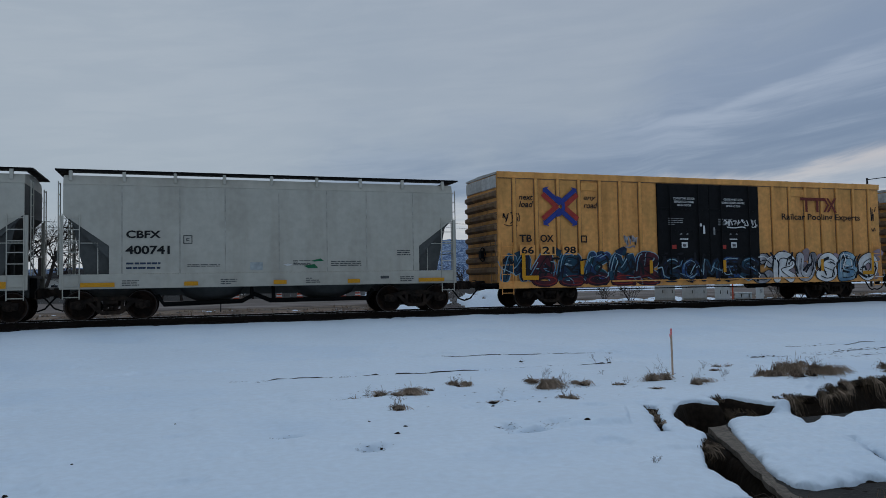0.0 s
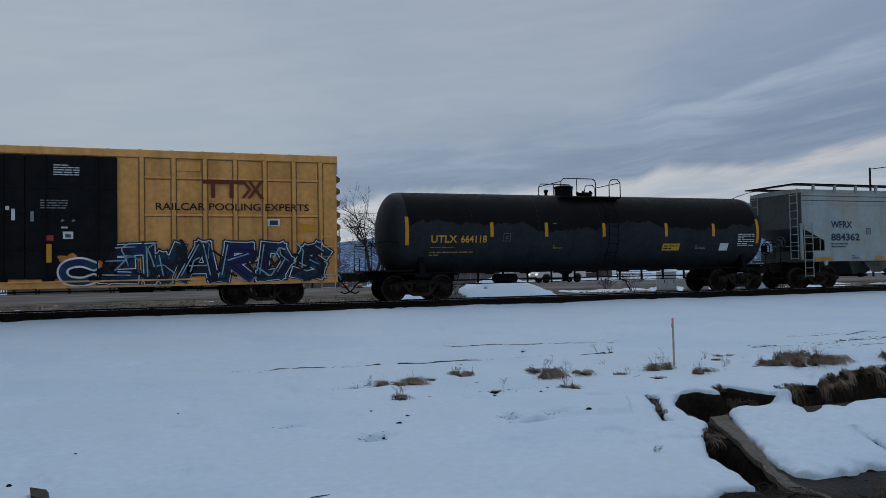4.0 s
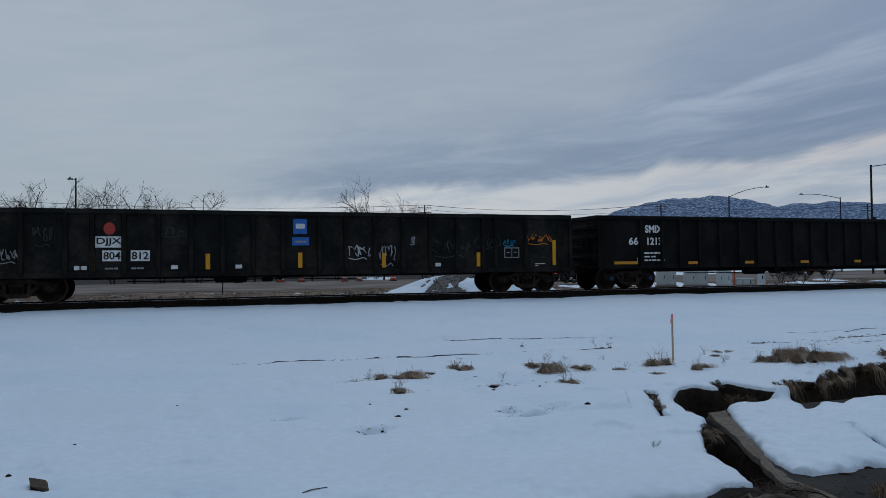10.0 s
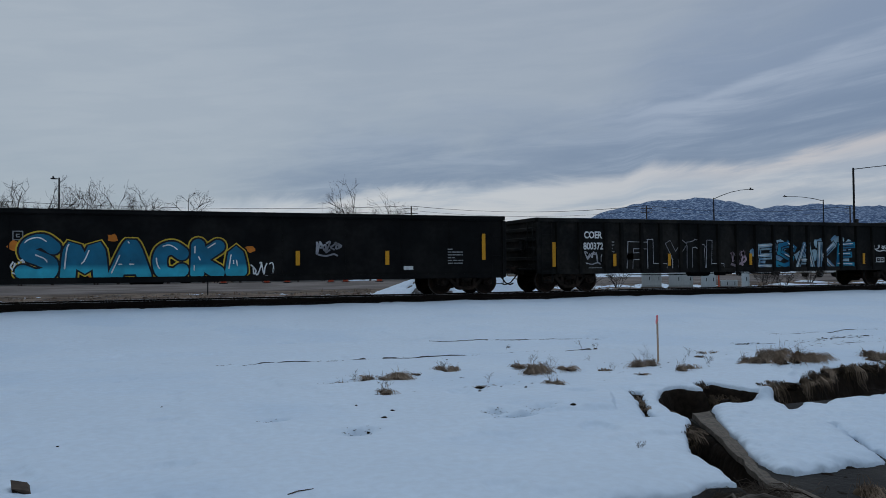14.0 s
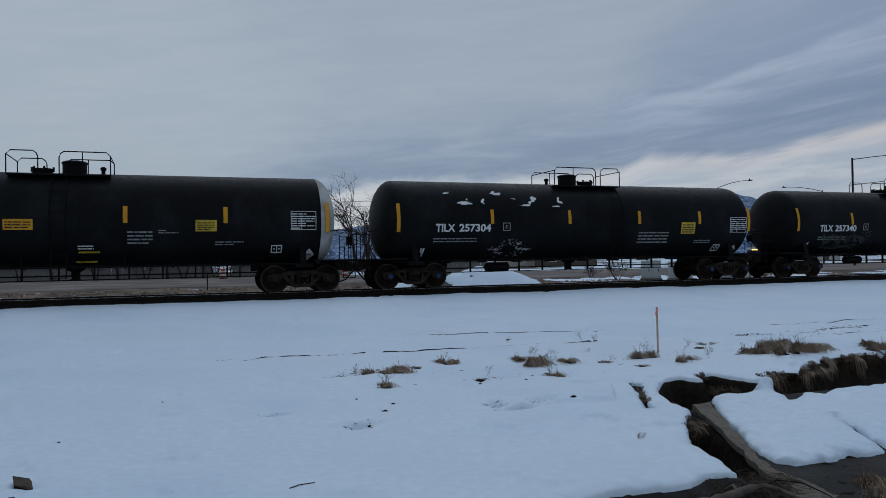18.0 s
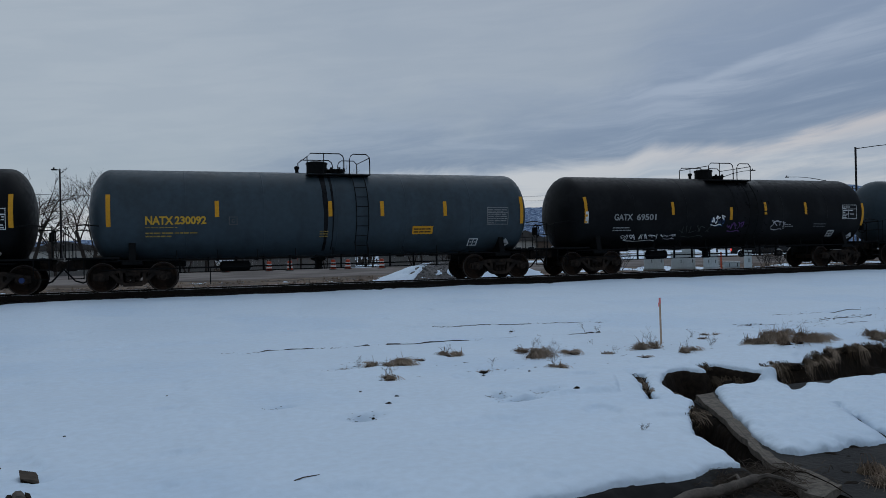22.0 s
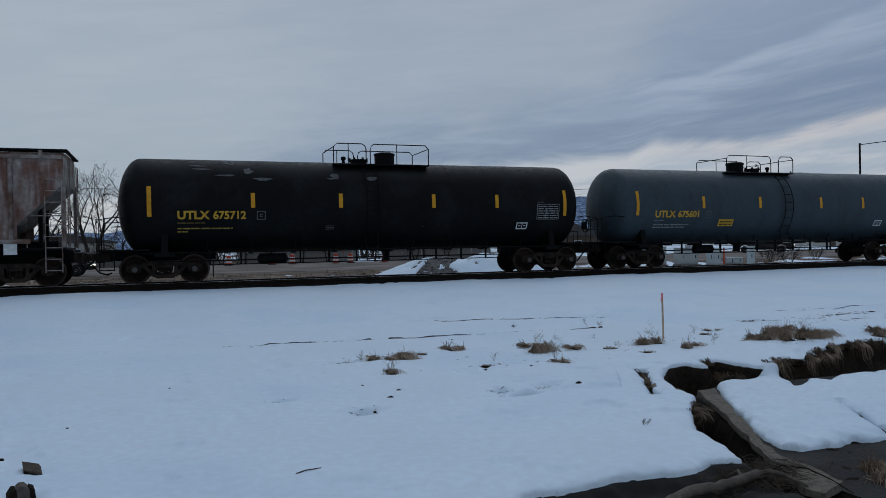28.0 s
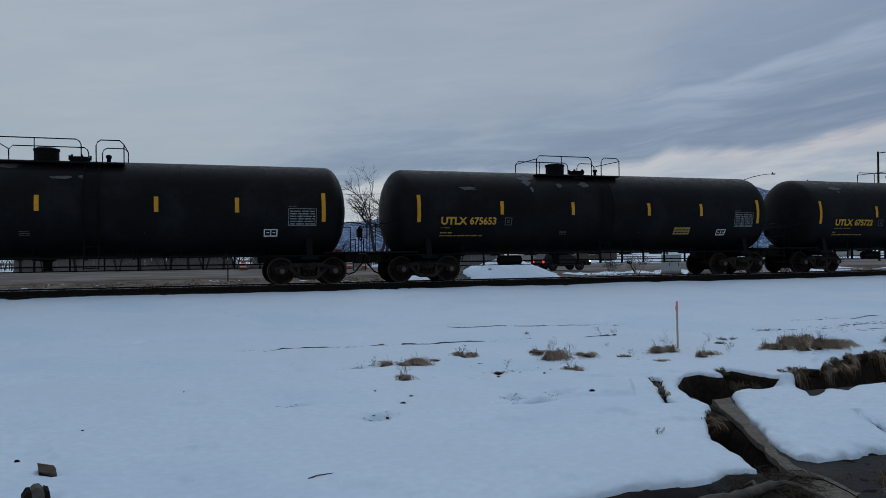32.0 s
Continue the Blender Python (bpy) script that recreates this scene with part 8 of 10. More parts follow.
    for sg in (-1, 1):
        part("side_sill", Shape().box(-half + 0.55, half - 0.55, sg * (W + 0.015) - 0.025, sg * (W + 0.015) + 0.025, 1.16, 1.63, 0.012), HOPBLUE, car)
        hopper_end(car, sg, half, W, 1.25, 2.7, 4.35, HOPBLUE, HOPDARK)
    part("under_frame", Shape().box(-half + 0.3, half - 0.3, -0.35, 0.35, 1.14, 1.6, 0.02), HOPDARK, car)
    for x in (-5.6, -1.9, 1.9, 5.6):
        bay(car, x - 1.55, x + 1.45, x - 0.35, x + 0.35, 1.62, 0.58, W - 0.1, HOPDARK, BLACKIRON)
        part("bay_side", Shape().prism([(x - 0.5, 1.158), (x + 1.45, 1.158), (x + 0.5, 0.66), (x + 0.05, 0.66)], -W + 0.10, -W + 0.14), HOPGRIME, car)
    add_couplers(car, -half - 0.2, half + 0.2)
    brake_wheel(car, -half - 0.2, -0.5, 2.0, HOPDARK)
    sk = Skin(-W - 0.001)
    write(car, sk, "WFRX", -7.98, 2.60, 0.30, NAVYP, 1.2, 0.02)
    write(car, sk, "884362", -8.0, 2.05, 0.32, NAVYP, 1.62, 0.025)
    bars(car, sk, -8.0, 1.75, 0.95, 0.24, 2, NAVYP, 11)
    square_c(car, sk, -5.98, 2.33, 0.26, DIMP)
    bars(car, sk, 5.05, 2.05, 1.9, 0.25, 3, DIMP, 12)
    bars(car, sk, -1.6, 1.7, 0.4, 0.3, 3, DIMP, 13)
    ss = Skin(-W - 0.041)
    flat(car, ss, (-8.95, 8.1), 1.2, 0.9, 0.14, REFORANGE)
    flat(car, ss, (-5.55, -3.0, -0.05, 2.65, 5.1), 1.22, 0.45, 0.13, REFORANGE)
    for x in (-6.9, -4.7, -1.8, 1.2, 3.4, 6.3):
        bars(car, ss, x, 1.22, 0.5 if x != -4.7 else 1.2, 0.22, 3 if x != -4.7 else 1, NAVYP, int(x * 5))
    mark(car, ss, rect(7.3, 1.4, 0.22, 0.1), WHITEP, "white_tab")
    part("jacking_eye", Shape().lathe([(0.11, -0.02), (0.11, 0.02)], 12, "y", (-8.35, -W - 0.03, 1.1)), HOPBLUE, car)

    # C17, rusted covered hopper with outside posts and three bays
    car = new_car("covered_hopper_car", "rusted and faded covered hopper with outside posts and pale repaint panels", "hopper car", 304.86, 6.96)
    half, W = 8.35, 1.46
    hopper_body(car, half, W, 1.42, 3.92, half - 1.25, 3.1, RUSTY, CHALKY, 0.16)
    running_boards(car, half, 0.12, W + 0.05, 4.14, np.linspace(-half + 0.6, half - 0.6, 13), RUSTPOST, BLACKIRON)
    part("top_chord", Shape().box(-half, half, -W - 0.07, -W - 0.001, 3.84, 3.95, 0.01), RUSTPOST, car)
    part("side_sill", Shape().box(-half + 0.9, half - 0.9, -W - 0.08, -W - 0.001, 1.32, 1.45, 0.01), RUSTPOST, car)
    post = Shape().prism([(-0.07, -W - 0.001), (0.07, -W - 0.001), (0.045, -W - 0.085), (-0.045, -W - 0.085)], 1.451, 3.839, "z").mesh("side_post", RUSTPOST)
    for i in range(19):
        part("side_post", post, RUSTPOST, car, at=pose(-6.95 + 13.9 * i / 18, 0, 0))
    for sg in (-1, 1):
        hopper_end(car, sg, half, W, 1.2, 3.1, 3.9, RUSTPOST, BLACKIRON)
    part("under_frame", Shape().box(-half + 0.3, half - 0.3, -0.35, 0.35, 0.85, 1.4, 0.02), BLACKIRON, car)
    for x in (-4.6, -0.3, 4.1):
        bay(car, x - 2.0, x + 1.95, x - 0.45, x + 0.45, 1.40, 0.36, W - 0.05, RUSTBAY, BLACKIRON)
    add_couplers(car, -half - 0.35, half + 0.35)
    brake_wheel(car, -half - 0.3, -0.5, 2.0)
    sk = Skin(-W - 0.001)
    pitch = 13.9 / 18
    cell = lambda i: -6.95 + pitch * i + 0.09
    cw = pitch - 0.18
    for i in (0, 1, 2):
        mark(car, sk, rect(cell(i), 1.5, cw, 1.25), PALEPATCH, "repaint_panel", 0.006, "pale blue-grey repainted panel")
    for i, z in ((3, 0.62), (4, 0.62), (5, 0.5), (6, 0.55), (7, 0.6), (8, 0.5), (9, 0.5), (10, 0.35), (11, 0.3)):
        mark(car, sk, rect(cell(i), 1.5, cw, z), PALEPATCH, "repaint_panel", 0.006)
    for a, b, i in (("DJ", "47", 0), ("TX", "56", 1), (None, "37", 2)):
        if a:
            write(car, sk, a, cell(i) + 0.06, 2.4, 0.27, BLACKP, 0.45, 0.02)
        write(car, sk, b, cell(i) + 0.06, 1.82, 0.27, BLACKP, 0.45, 0.02)
    bars(car, sk, cell(3) + 0.03, 1.55, cw - 0.06, 0.22, 2, BLACKP, 31)
    mark(car, sk, rect(cell(8) + 0.02, 3.05, cw - 0.04, 0.5), WHITEP, "emblem_panel", 0.008, "white and blue emblem panel")
    mark(car, sk, rect(cell(8) + 0.02, 2.58, cw - 0.04, 0.47), SIGNBLUE, "emblem_panel", 0.008)
    xm = cell(8) + cw / 2
    mark(car, sk, [[(xm, 3.1), (xm + 0.17, 3.3), (xm, 3.5), (xm - 0.17, 3.3)]], NAVYP, "emblem_diamond", 0.013)
    bars(car, sk, cell(8) + 0.07, 2.62, cw - 0.14, 0.36, 3, WHITEP, 32)
    # orange-red block letters across the panels
    piece(car, Skin(-W - 0.088), "FTRE", cell(9) - 0.08, 2.12, pitch * 4, 0.98, ORANGEPATCH, ORANGEPATCH, 0.24, 0.012, None, False, None, None, None, 91, 0.0, name="orange_patch")
    mark(car, sk, rect(cell(13), 1.6, cw, 0.55), DIMP, "dark_panel", 0.008)
    mark(car, sk, rect(cell(14), 1.55, cw, 0.85), PALEPATCH, "repaint_panel", 0.006)
    mark(car, sk, rect(cell(14) + 0.06, 1.62, 0.45, 0.42), BLACKP, "dark_panel", 0.012)
    panel_box(car, Skin(-W - 0.012), cell(14) + 0.08, 1.66, 0.4, 0.36, WHITEP)
    mark(car, sk, rect(cell(15), 1.5, cw, 0.5), PALEPATCH, "repaint_panel", 0.006)
    bars(car, sk, cell(15) + 0.04, 1.65, cw - 0.1, 0.3, 3, DIMP, 33)
    for x in (cell(0) - 0.18, cell(3) - 0.18, cell(14) - 0.18, cell(17) - 0.1):
        mark(car, Skin(-W - 0.087), rect(x - 0.0, 1.5, 0.1, 0.75), REFORANGE, "reflector", 0.004)
    part("routing_board", Shape().box(-7.1, -6.75, -W - 0.05, -W - 0.03, 1.0, 1.42), WHITEP, car)
    part("routing_board", Shape().box(6.75, 7.1, -W - 0.05, -W - 0.03, 1.0, 1.42), WHITEP, car)
    air_gear(car, -7.9)

    # C6, oxide red open hopper
    car = new_car("open_hopper_car", "oxide red open-top hopper with one white-painted end panel", "hopper car", 97.83, 6.12)
    half, W = 7.2, 1.46
    side = [(-half, 2.72), (-6.2, 1.85), (-6.2, 1.18), (6.2, 1.18), (6.2, 1.85), (half, 2.72), (half, 3.72), (-half, 3.72)]
    for sg in (-1, 1):
        part("side_sheet", Shape().prism(side, sg * W, sg * (W - 0.04)), REDPAINT, car)
        x0 = sg * half
        sl = Shape().prism([(x0, 3.72), (x0, 2.72), (sg * 6.2, 1.85), (sg * 5.2, 1.15), (sg * 5.2, 1.27), (sg * (half - 0.06), 2.82), (sg * (half - 0.06), 3.72)], -W + 0.045, W - 0.045)
        part("slope_sheet", sl, REDDARK, car)
        part("top_chord", Shape().box(-half - 0.05, half + 0.05, sg * (W + 0.03) - 0.07, sg * (W + 0.03) + 0.07, 3.69, 3.85, 0.02), REDPAINT, car)
        part("end_cap", Shape().box(x0 - 0.07, x0 + 0.07, -W + 0.0, W - 0.0, 3.7, 3.84, 0.02), REDPAINT, car)
        part("side_sill", Shape().box(-half, half, sg * (W + 0.02) - 0.06, sg * (W + 0.02) + 0.06, 1.02, 1.18, 0.012), REDPAINT, car)
        part("end_platform", Shape().box(min(x0, x0 - sg * 1.8), max(x0, x0 - sg * 1.8), -W + 0.1, W - 0.1, 1.03, 1.10), REDDARK, car)
        for y in (-W + 0.08, W - 0.08):
            part("corner_post", Shape().box(x0 - 0.06, x0 + 0.06, y - 0.06, y + 0.06, 1.1, 3.68, 0.012), REDPAINT, car)
        for k in (0.3, 0.65):
            part("end_post", Shape().box(x0 - sg * k - 0.03, x0 - sg * k + 0.03, -W + 0.02, -W + 0.08, 1.1, 2.55 - 0.3 * k, 0.006), REDDARK, car)
        part("end_post", Shape().box(x0 - sg * 0.6 - 0.08, x0 - sg * 0.6 + 0.08, -0.5, -0.35, 1.1, 2.35), REDDARK, car)
        part("end_post", Shape().box(x0 - sg * 0.6 - 0.08, x0 - sg * 0.6 + 0.08, 0.35, 0.5, 1.1, 2.35), REDDARK, car)
        ladder(car, x0 - (0.45 if sg > 0 else 0.0), -W - 0.06, 0.5, 2.7, 0.42, REDPAINT, "side_ladder", r=0.016)
        ladder(car, x0 + sg * 0.09, -W + 0.2, 1.1, 3.6, 0.42, REDPAINT, "end_ladder", along="y", r=0.016)
        part("draft_sill", Shape().box(min(x0 + sg * 0.2, x0 - sg * 2.0), max(x0 + sg * 0.2, x0 - sg * 2.0), -0.25, 0.25, 0.7, 1.02, 0.02), BLACKIRON, car)
    rib = Shape().prism([(-0.075, -W - 0.001), (0.075, -W - 0.001), (0.05, -W - 0.075), (-0.05, -W - 0.075)], 1.185, 3.685, "z").mesh("side_rib", REDPAINT)
    for x in (-6.13, -5.11, -4.11, -3.13, -2.07, -0.96, 0.03, 1.1, 2.12, 3.15, 4.15, 5.2, 6.2):
        part("side_rib", rib, REDPAINT, car, at=pose(x, 0, 0))
    part("centre_sill", Shape().box(-half + 0.4, half - 0.4, -0.3, 0.3, 0.75, 1.3, 0.02), REDDARK, car)
    for x in (-4.0, -0.1, 3.75):
        bay(car, x - 1.6, x + 1.6, x - 0.4, x + 0.4, 1.19, 0.44, W - 0.05, REDDARK, BLACKIRON)
    add_couplers(car, -half - 0.2, half + 0.2)
    brake_wheel(car, -half - 0.2, -0.5, 2.1, REDDARK)
    sk = Skin(-W - 0.001)
    write(car, sk, "EA", -4.75, 2.12, 0.27, WHITEP, 0.42, 0.035)
    write(car, sk, "MX", -3.92, 2.12, 0.27, WHITEP, 0.48, 0.035)
    write(car, sk, "40", -4.75, 1.66, 0.27, WHITEP, 0.45, 0.035)
    write(car, sk, "013", -3.95, 1.66, 0.27, WHITEP, 0.62, 0.035)
    bars(car, sk, -4.72, 1.22, 0.45, 0.28, 2, GREYP, 41)
    bars(car, sk, -3.8, 1.22, 0.5, 0.28, 2, GREYP, 42)
    # the owner's emblem as one bent white band
    band = Shape()
    path = [(2.82 - 0.1, 3.29), (2.28, 3.29), (2.22, 3.22), (2.22, 3.08), (2.28, 3.01), (2.55, 3.01), (2.62, 3.08), (2.62, 3.22), (2.70, 3.26), (2.92, 3.04), (3.02, 3.04), (3.02, 3.32)]
    polys = []
    for a, b in zip(path[:-1], path[1:]):
        d = Vector((b[0] - a[0], b[1] - a[1])).normalized() * 0.045
        nn = Vector((-d.y, d.x))
        polys.append([(a[0] - d.x * 0.6 + nn.x, a[1] - d.y * 0.6 + nn.y), (a[0] - d.x * 0.6 - nn.x, a[1] - d.y * 0.6 - nn.y), (b[0] + d.x * 0.6 - nn.x, b[1] + d.y * 0.6 - nn.y), (b[0] + d.x * 0.6 + nn.x, b[1] + d.y * 0.6 + nn.y)])
    s = Shape()
    for i, p in enumerate(polys):
        s.add([sk.put(u, w, 0.012 + 0.0004 * i) for u, w in p], [tuple(range(4))])
    part("owner_emblem", s, WHITEP, car, "white bent-band emblem")
    bars(car, sk, 2.2, 2.86, 0.85, 0.07, 1, WHITEP, 43)
    mark(car, sk, [[(6.3, 1.95), (6.3, 3.62), (7.12, 3.62), (7.12, 2.78)]], PALEPATCH, "white_panel", 0.01, "white-painted panel at the rotary end")
    for i, tx in enumerate(("ROTARY", "COUPLER", "END")):
        write(car, sk, tx, 6.55, 3.18 - 0.16 * i, 0.1, BLACKP, 0.42 if i < 2 else 0.24, 0.02)
    for x in (-5.95, 5.35):
        mark(car, sk, [[(x, 1.5), (x + 0.55, 1.5), (x + 0.55, 1.6), (x + 0.42, 1.72), (x + 0.15, 1.72), (x + 0.1, 1.62), (x, 1.6)]], SPRAYYELLOW, "yellow_emblem", label="yellow silhouette emblem")
        bars(car, sk, x - 0.15, 1.82, 0.65, 0.1, 2, GREYP, 44)
        bars(car, sk, x - 0.15, 1.4, 0.7, 0.06, 1, GREYP, 45)
    panel_box(car, sk, 4.35, 1.38, 0.5, 0.32, WHITEP)
    flat(car, sk, (-2.95, -0.7, 1.35, 3.35), 1.25, 0.45, 0.13, REFLECT)
    piece(car, sk, "ROC", -3.0, 1.46, 0.95, 0.52, SPRAYGREY, SPRAYWHITE, 0.13, 0.03, None, True, None, GREYP, SPRAYGREY, 81, 0.2, clouds=2)
    piece(car, sk, "KOBO", 5.3, 2.80, 0.75, 0.5, SPRAYGREY, SPRAYWHITE, 0.08, 0.025, None, True, None, None, SPRAYGREY, 82, 0.5, clouds=1)
    scrawl(car, sk, -1.75, 1.4, 0.4, 0.25, REDDARK, 83, 5, 0.02)
    for x in (0.4, 2.4, 3.4):
        bars(car, sk, x, 1.35, 0.45, 0.15, 3, DIMP, int(x * 9))


build_hoppers()


# ---- beyond the railway ----
def out(az, r, z=0.0):
    """A point by its bearing in degrees and its distance from the standing point."""
    return (r * math.sin(radians(az)), r * math.cos(radians(az)), z)


RIDGE = [(-60, 0.015), (-15, 0.020), (-5, 0.025), (2, 0.032), (5, 0.031), (10, 0.040), (15, 0.050), (20, 0.058), (23.5, 0.055), (27, 0.058), (30, 0.0635), (31.5, 0.064),
         (33.3, 0.0762), (36.5, 0.0852), (40, 0.0863), (43.6, 0.071), (47, 0.0735), (50, 0.068), (55, 0.060), (62, 0.05), (75, 0.035), (110, 0.02)]


def build_mountains():
    az = np.arange(-60, 110, 0.16)
    rr = np.linspace(2300, 3700, 26)
    ga, gr = np.meshgrid(az, rr)
    ga, gr = ga.ravel(), gr.ravel()
    el = np.interp(ga, [p[0] for p in RIDGE], [p[1] for p in RIDGE])
    el = el + (fractal(ga, ga * 0, 0.9, 4, 61) - 0.5) * 0.004
    u = (gr - 2300) / 700
    shape = np.where(u < 1, u ** 0.8, np.clip(2 - u, 0, 1) ** 0.7)
    rough = (fractal(ga * 1.2, gr * 0.012, 1.0, 5, 63) - 0.5)
    z = np.clip(el * 3000 * shape * (1 + rough * 0.55 * (1 - shape)), 0, None) + rough * 14 * (shape > 0.05) * (shape < 0.985) - 1
    co = np.stack([gr * np.sin(np.radians(ga)), gr * np.cos(np.radians(ga)), z], 1)
    n = len(az)
    i = (np.arange(len(rr) - 1)[:, None] * n + np.arange(n - 1)[None]).ravel()
    me = bpy.data.meshes.new("mountains")
    me.from_pydata(co.tolist(), [], np.stack([i, i + 1, i + 1 + n, i + n], 1).tolist())
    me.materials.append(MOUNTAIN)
    tagged(new("mountain_range", me), "mountain range dusted with snow, its blue haze painted on", "mountains", kind="structure")


build_mountains()


def grow(s, rng, p, d, length, r, depth, droop=0.0, kids=3, thin=0.014):
    """One limb and its branches, bent at random and tapering."""
    pts = [p]
    n = 4
    for i in range(n):
        d = (d + Vector((rng.gauss(0, 0.13), rng.gauss(0, 0.13), rng.gauss(0.03, 0.09) - droop))).normalized()
        pts.append(pts[-1] + d * length / n)
    s.tube(pts, r, 6 if r > 0.05 else 3, r * 0.55)
    if depth == 0:
        return
    for k in range(kids + (1 if depth > 1 else 0)):
        q = rng.uniform(0.35, 1.0)
        i = min(n - 1, int(q * n))
        base = pts[i].lerp(pts[i + 1], q * n - i)
        side = Vector((rng.gauss(0, 1), rng.gauss(0, 1), rng.gauss(0.15, 0.5))).normalized()
        nd = (d * 0.75 + side * 0.75).normalized()
        grow(s, rng, base, nd, length * rng.uniform(0.5, 0.72), max(thin, r * rng.uniform(0.42, 0.6)), depth - 1, droop, kids, thin)


def bare_tree(az, r, height, seed, label, lean=0.0, trunks=1, depth=4):
    rng = random.Random(seed)
    x, y, _ = out(az, r)
    tree = thing("bare_tree", label, "tree", "bare winter trees", pose(x, y, -0.4))
    s = Shape()
    tips = []
    for k in range(trunks):
        d = Vector((lean + rng.uniform(-0.12, 0.12) + (k - (trunks - 1) / 2) * 0.35, rng.uniform(-0.1, 0.1), 1)).normalized()
        pts = [Vector((k * 0.2, 0, 0))]
        for i in range(4):
            d = (d + Vector((rng.gauss(0, 0.06), rng.gauss(0, 0.06), 0.05))).normalized()
            pts.append(pts[-1] + d * height * 0.115)
        rr = height * 0.03 / math.sqrt(trunks)
        s.tube(pts, rr, 8, rr * 0.7)
        tips.append((pts, d, rr * 0.7))
    part("trunk", s, BARK, tree)
    c = Shape()
    for pts, d, rr in tips:
        for k in range(6):
            side = Vector((rng.gauss(0, 1), rng.gauss(0, 0.8), 0)).normalized()
            up = rng.uniform(0.5, 1.3)
            base = pts[rng.choice((2, 3, 4, 4))]
            grow(c, rng, base, (d * up + side * 0.62).normalized(), height * rng.uniform(0.28, 0.42), rr * rng.uniform(0.4, 0.65), depth - 1 if r > 88 or depth < 4 else depth, 0.0, 3 if r > 88 or depth < 4 else 2, 0.010)
    part("crown", c, BARK, tree, "leafless branching crown")


def bush(az, r, height, seed):
    rng = random.Random(seed)
    x, y, _ = out(az, r)
    b = thing("bare_bush", "leafless brown bush beside the railway", "bush", "bare bushes", pose(x, y, -0.42))
    c = Shape()
    for k in range(9):
        a = rng.uniform(0, 6.28)
        grow(c, rng, Vector((0.1 * math.cos(a), 0.1 * math.sin(a), 0)), Vector((math.cos(a) * 0.6, math.sin(a) * 0.6, 1)).normalized(), height * 0.6, 0.018, 2, thin=0.009)
    part("crown", c, BARK, b)


for i, (az, r, h, lean, tr, dp) in enumerate(((-10.4, 78, 8.7, 0.35, 1, 4), (-8.9, 84, 9.6, 0.1, 2, 4), (-5.2, 82, 9.4, 0.0, 2, 4), (-2.2, 96, 9.2, 0.0, 1, 4), (-0.6, 84, 9.6, -0.1, 2, 4), (0.7, 88, 9.4, 0.15, 1, 4),
                                            (3.0, 110, 6.5, 0.0, 2, 3), (8.0, 120, 7.5, 0.0, 1, 3), (13.9, 92, 10.4, 0.05, 2, 4), (15.9, 95, 9.6, 0.0, 4, 4), (14.6, 110, 8.5, 0.0, 1, 3), (17.0, 120, 7.5, 0.0, 2, 3), (-13.0, 90, 9.5, 0.2, 2, 4),
                                            (21.0, 135, 6.0, 0.0, 1, 3), (-7.4, 105, 8.6, 0.0, 1, 3))):
    bare_tree(az, r, h, 100 + i, "bare cottonwood with crooked forking limbs beyond the road" if h > 8 else "small bare tree beyond the road", lean, tr, dp)
for i, (az, h) in enumerate(((-10.5, 4.2), (-9.2, 3.4), (-7.2, 4.6), (-4.6, 3.6), (-3.1, 4.4), (-1.3, 3.4), (0.2, 4.5), (1.2, 3.8), (2.6, 4.2), (3.4, 3.2), (5.2, 3.8), (6.8, 3.0), (9.4, 3.3), (11.2, 3.0), (14.8, 3.6), (17.8, 3.4), (18.6, 4.0), (20.2, 3.0))):
    bare_tree(az, 72.2 / math.cos(radians(az)), h, 160 + i, "small dark bare tree in front of the fence", 0.0, 1 + i % 2, 3)
for i, (az, r, h) in enumerate(((33.5, 48, 1.5), (31.6, 52, 1.1), (43.6, 46, 1.5), (44.8, 47, 1.3), (35.9, 56, 1.0), (46.5, 60, 1.2), (1.5, 74, 2.6), (-1.6, 73, 2.4), (4.5, 76, 2.2), (17.5, 78, 2.4), (14.2, 75, 2.3), (-4.0, 75, 2.4), (6.2, 79, 2.0), (11.0, 78, 2.2))):
    bush(az, r, h, 300 + i)


def build_fence():
    """A plank fence along the road's far verge, broken and patched."""
    f = thing("plank_fence", "weathered grey plank fence beyond the road", "fence", m=pose(0, 73, -0.42))
    rng = random.Random(5)
    board = Shape().box(-0.0905, 0.0905, -0.012, 0.012, 0.0, 1.5, 0.004).mesh("board", FENCEM)
    post = Shape().box(-0.05, 0.05, -0.05, 0.05, 0.0, 1.65, 0.008).mesh("post", FENCEM)
    x = -14.0
    n = 0
    while x < 32 and n < 250:
        if not (4 < x < 6 or 17.5 < x < 20):
            part("board", board, FENCEM, f, at=pose(x, 0, rng.uniform(-0.05, 0.03), 0, rng.uniform(-1, 1), 0))
            n += 1
        x += 0.185
    for k in range(19):
        part("post", post, FENCEM, f, at=pose(-14 + 2.5 * k, 0.07, 0))
    for z in (0.35, 1.2):
        part("fence_rail", Shape().box(-14, 32, 0.02, 0.06, z, z + 0.09), FENCEM, f)


build_fence()


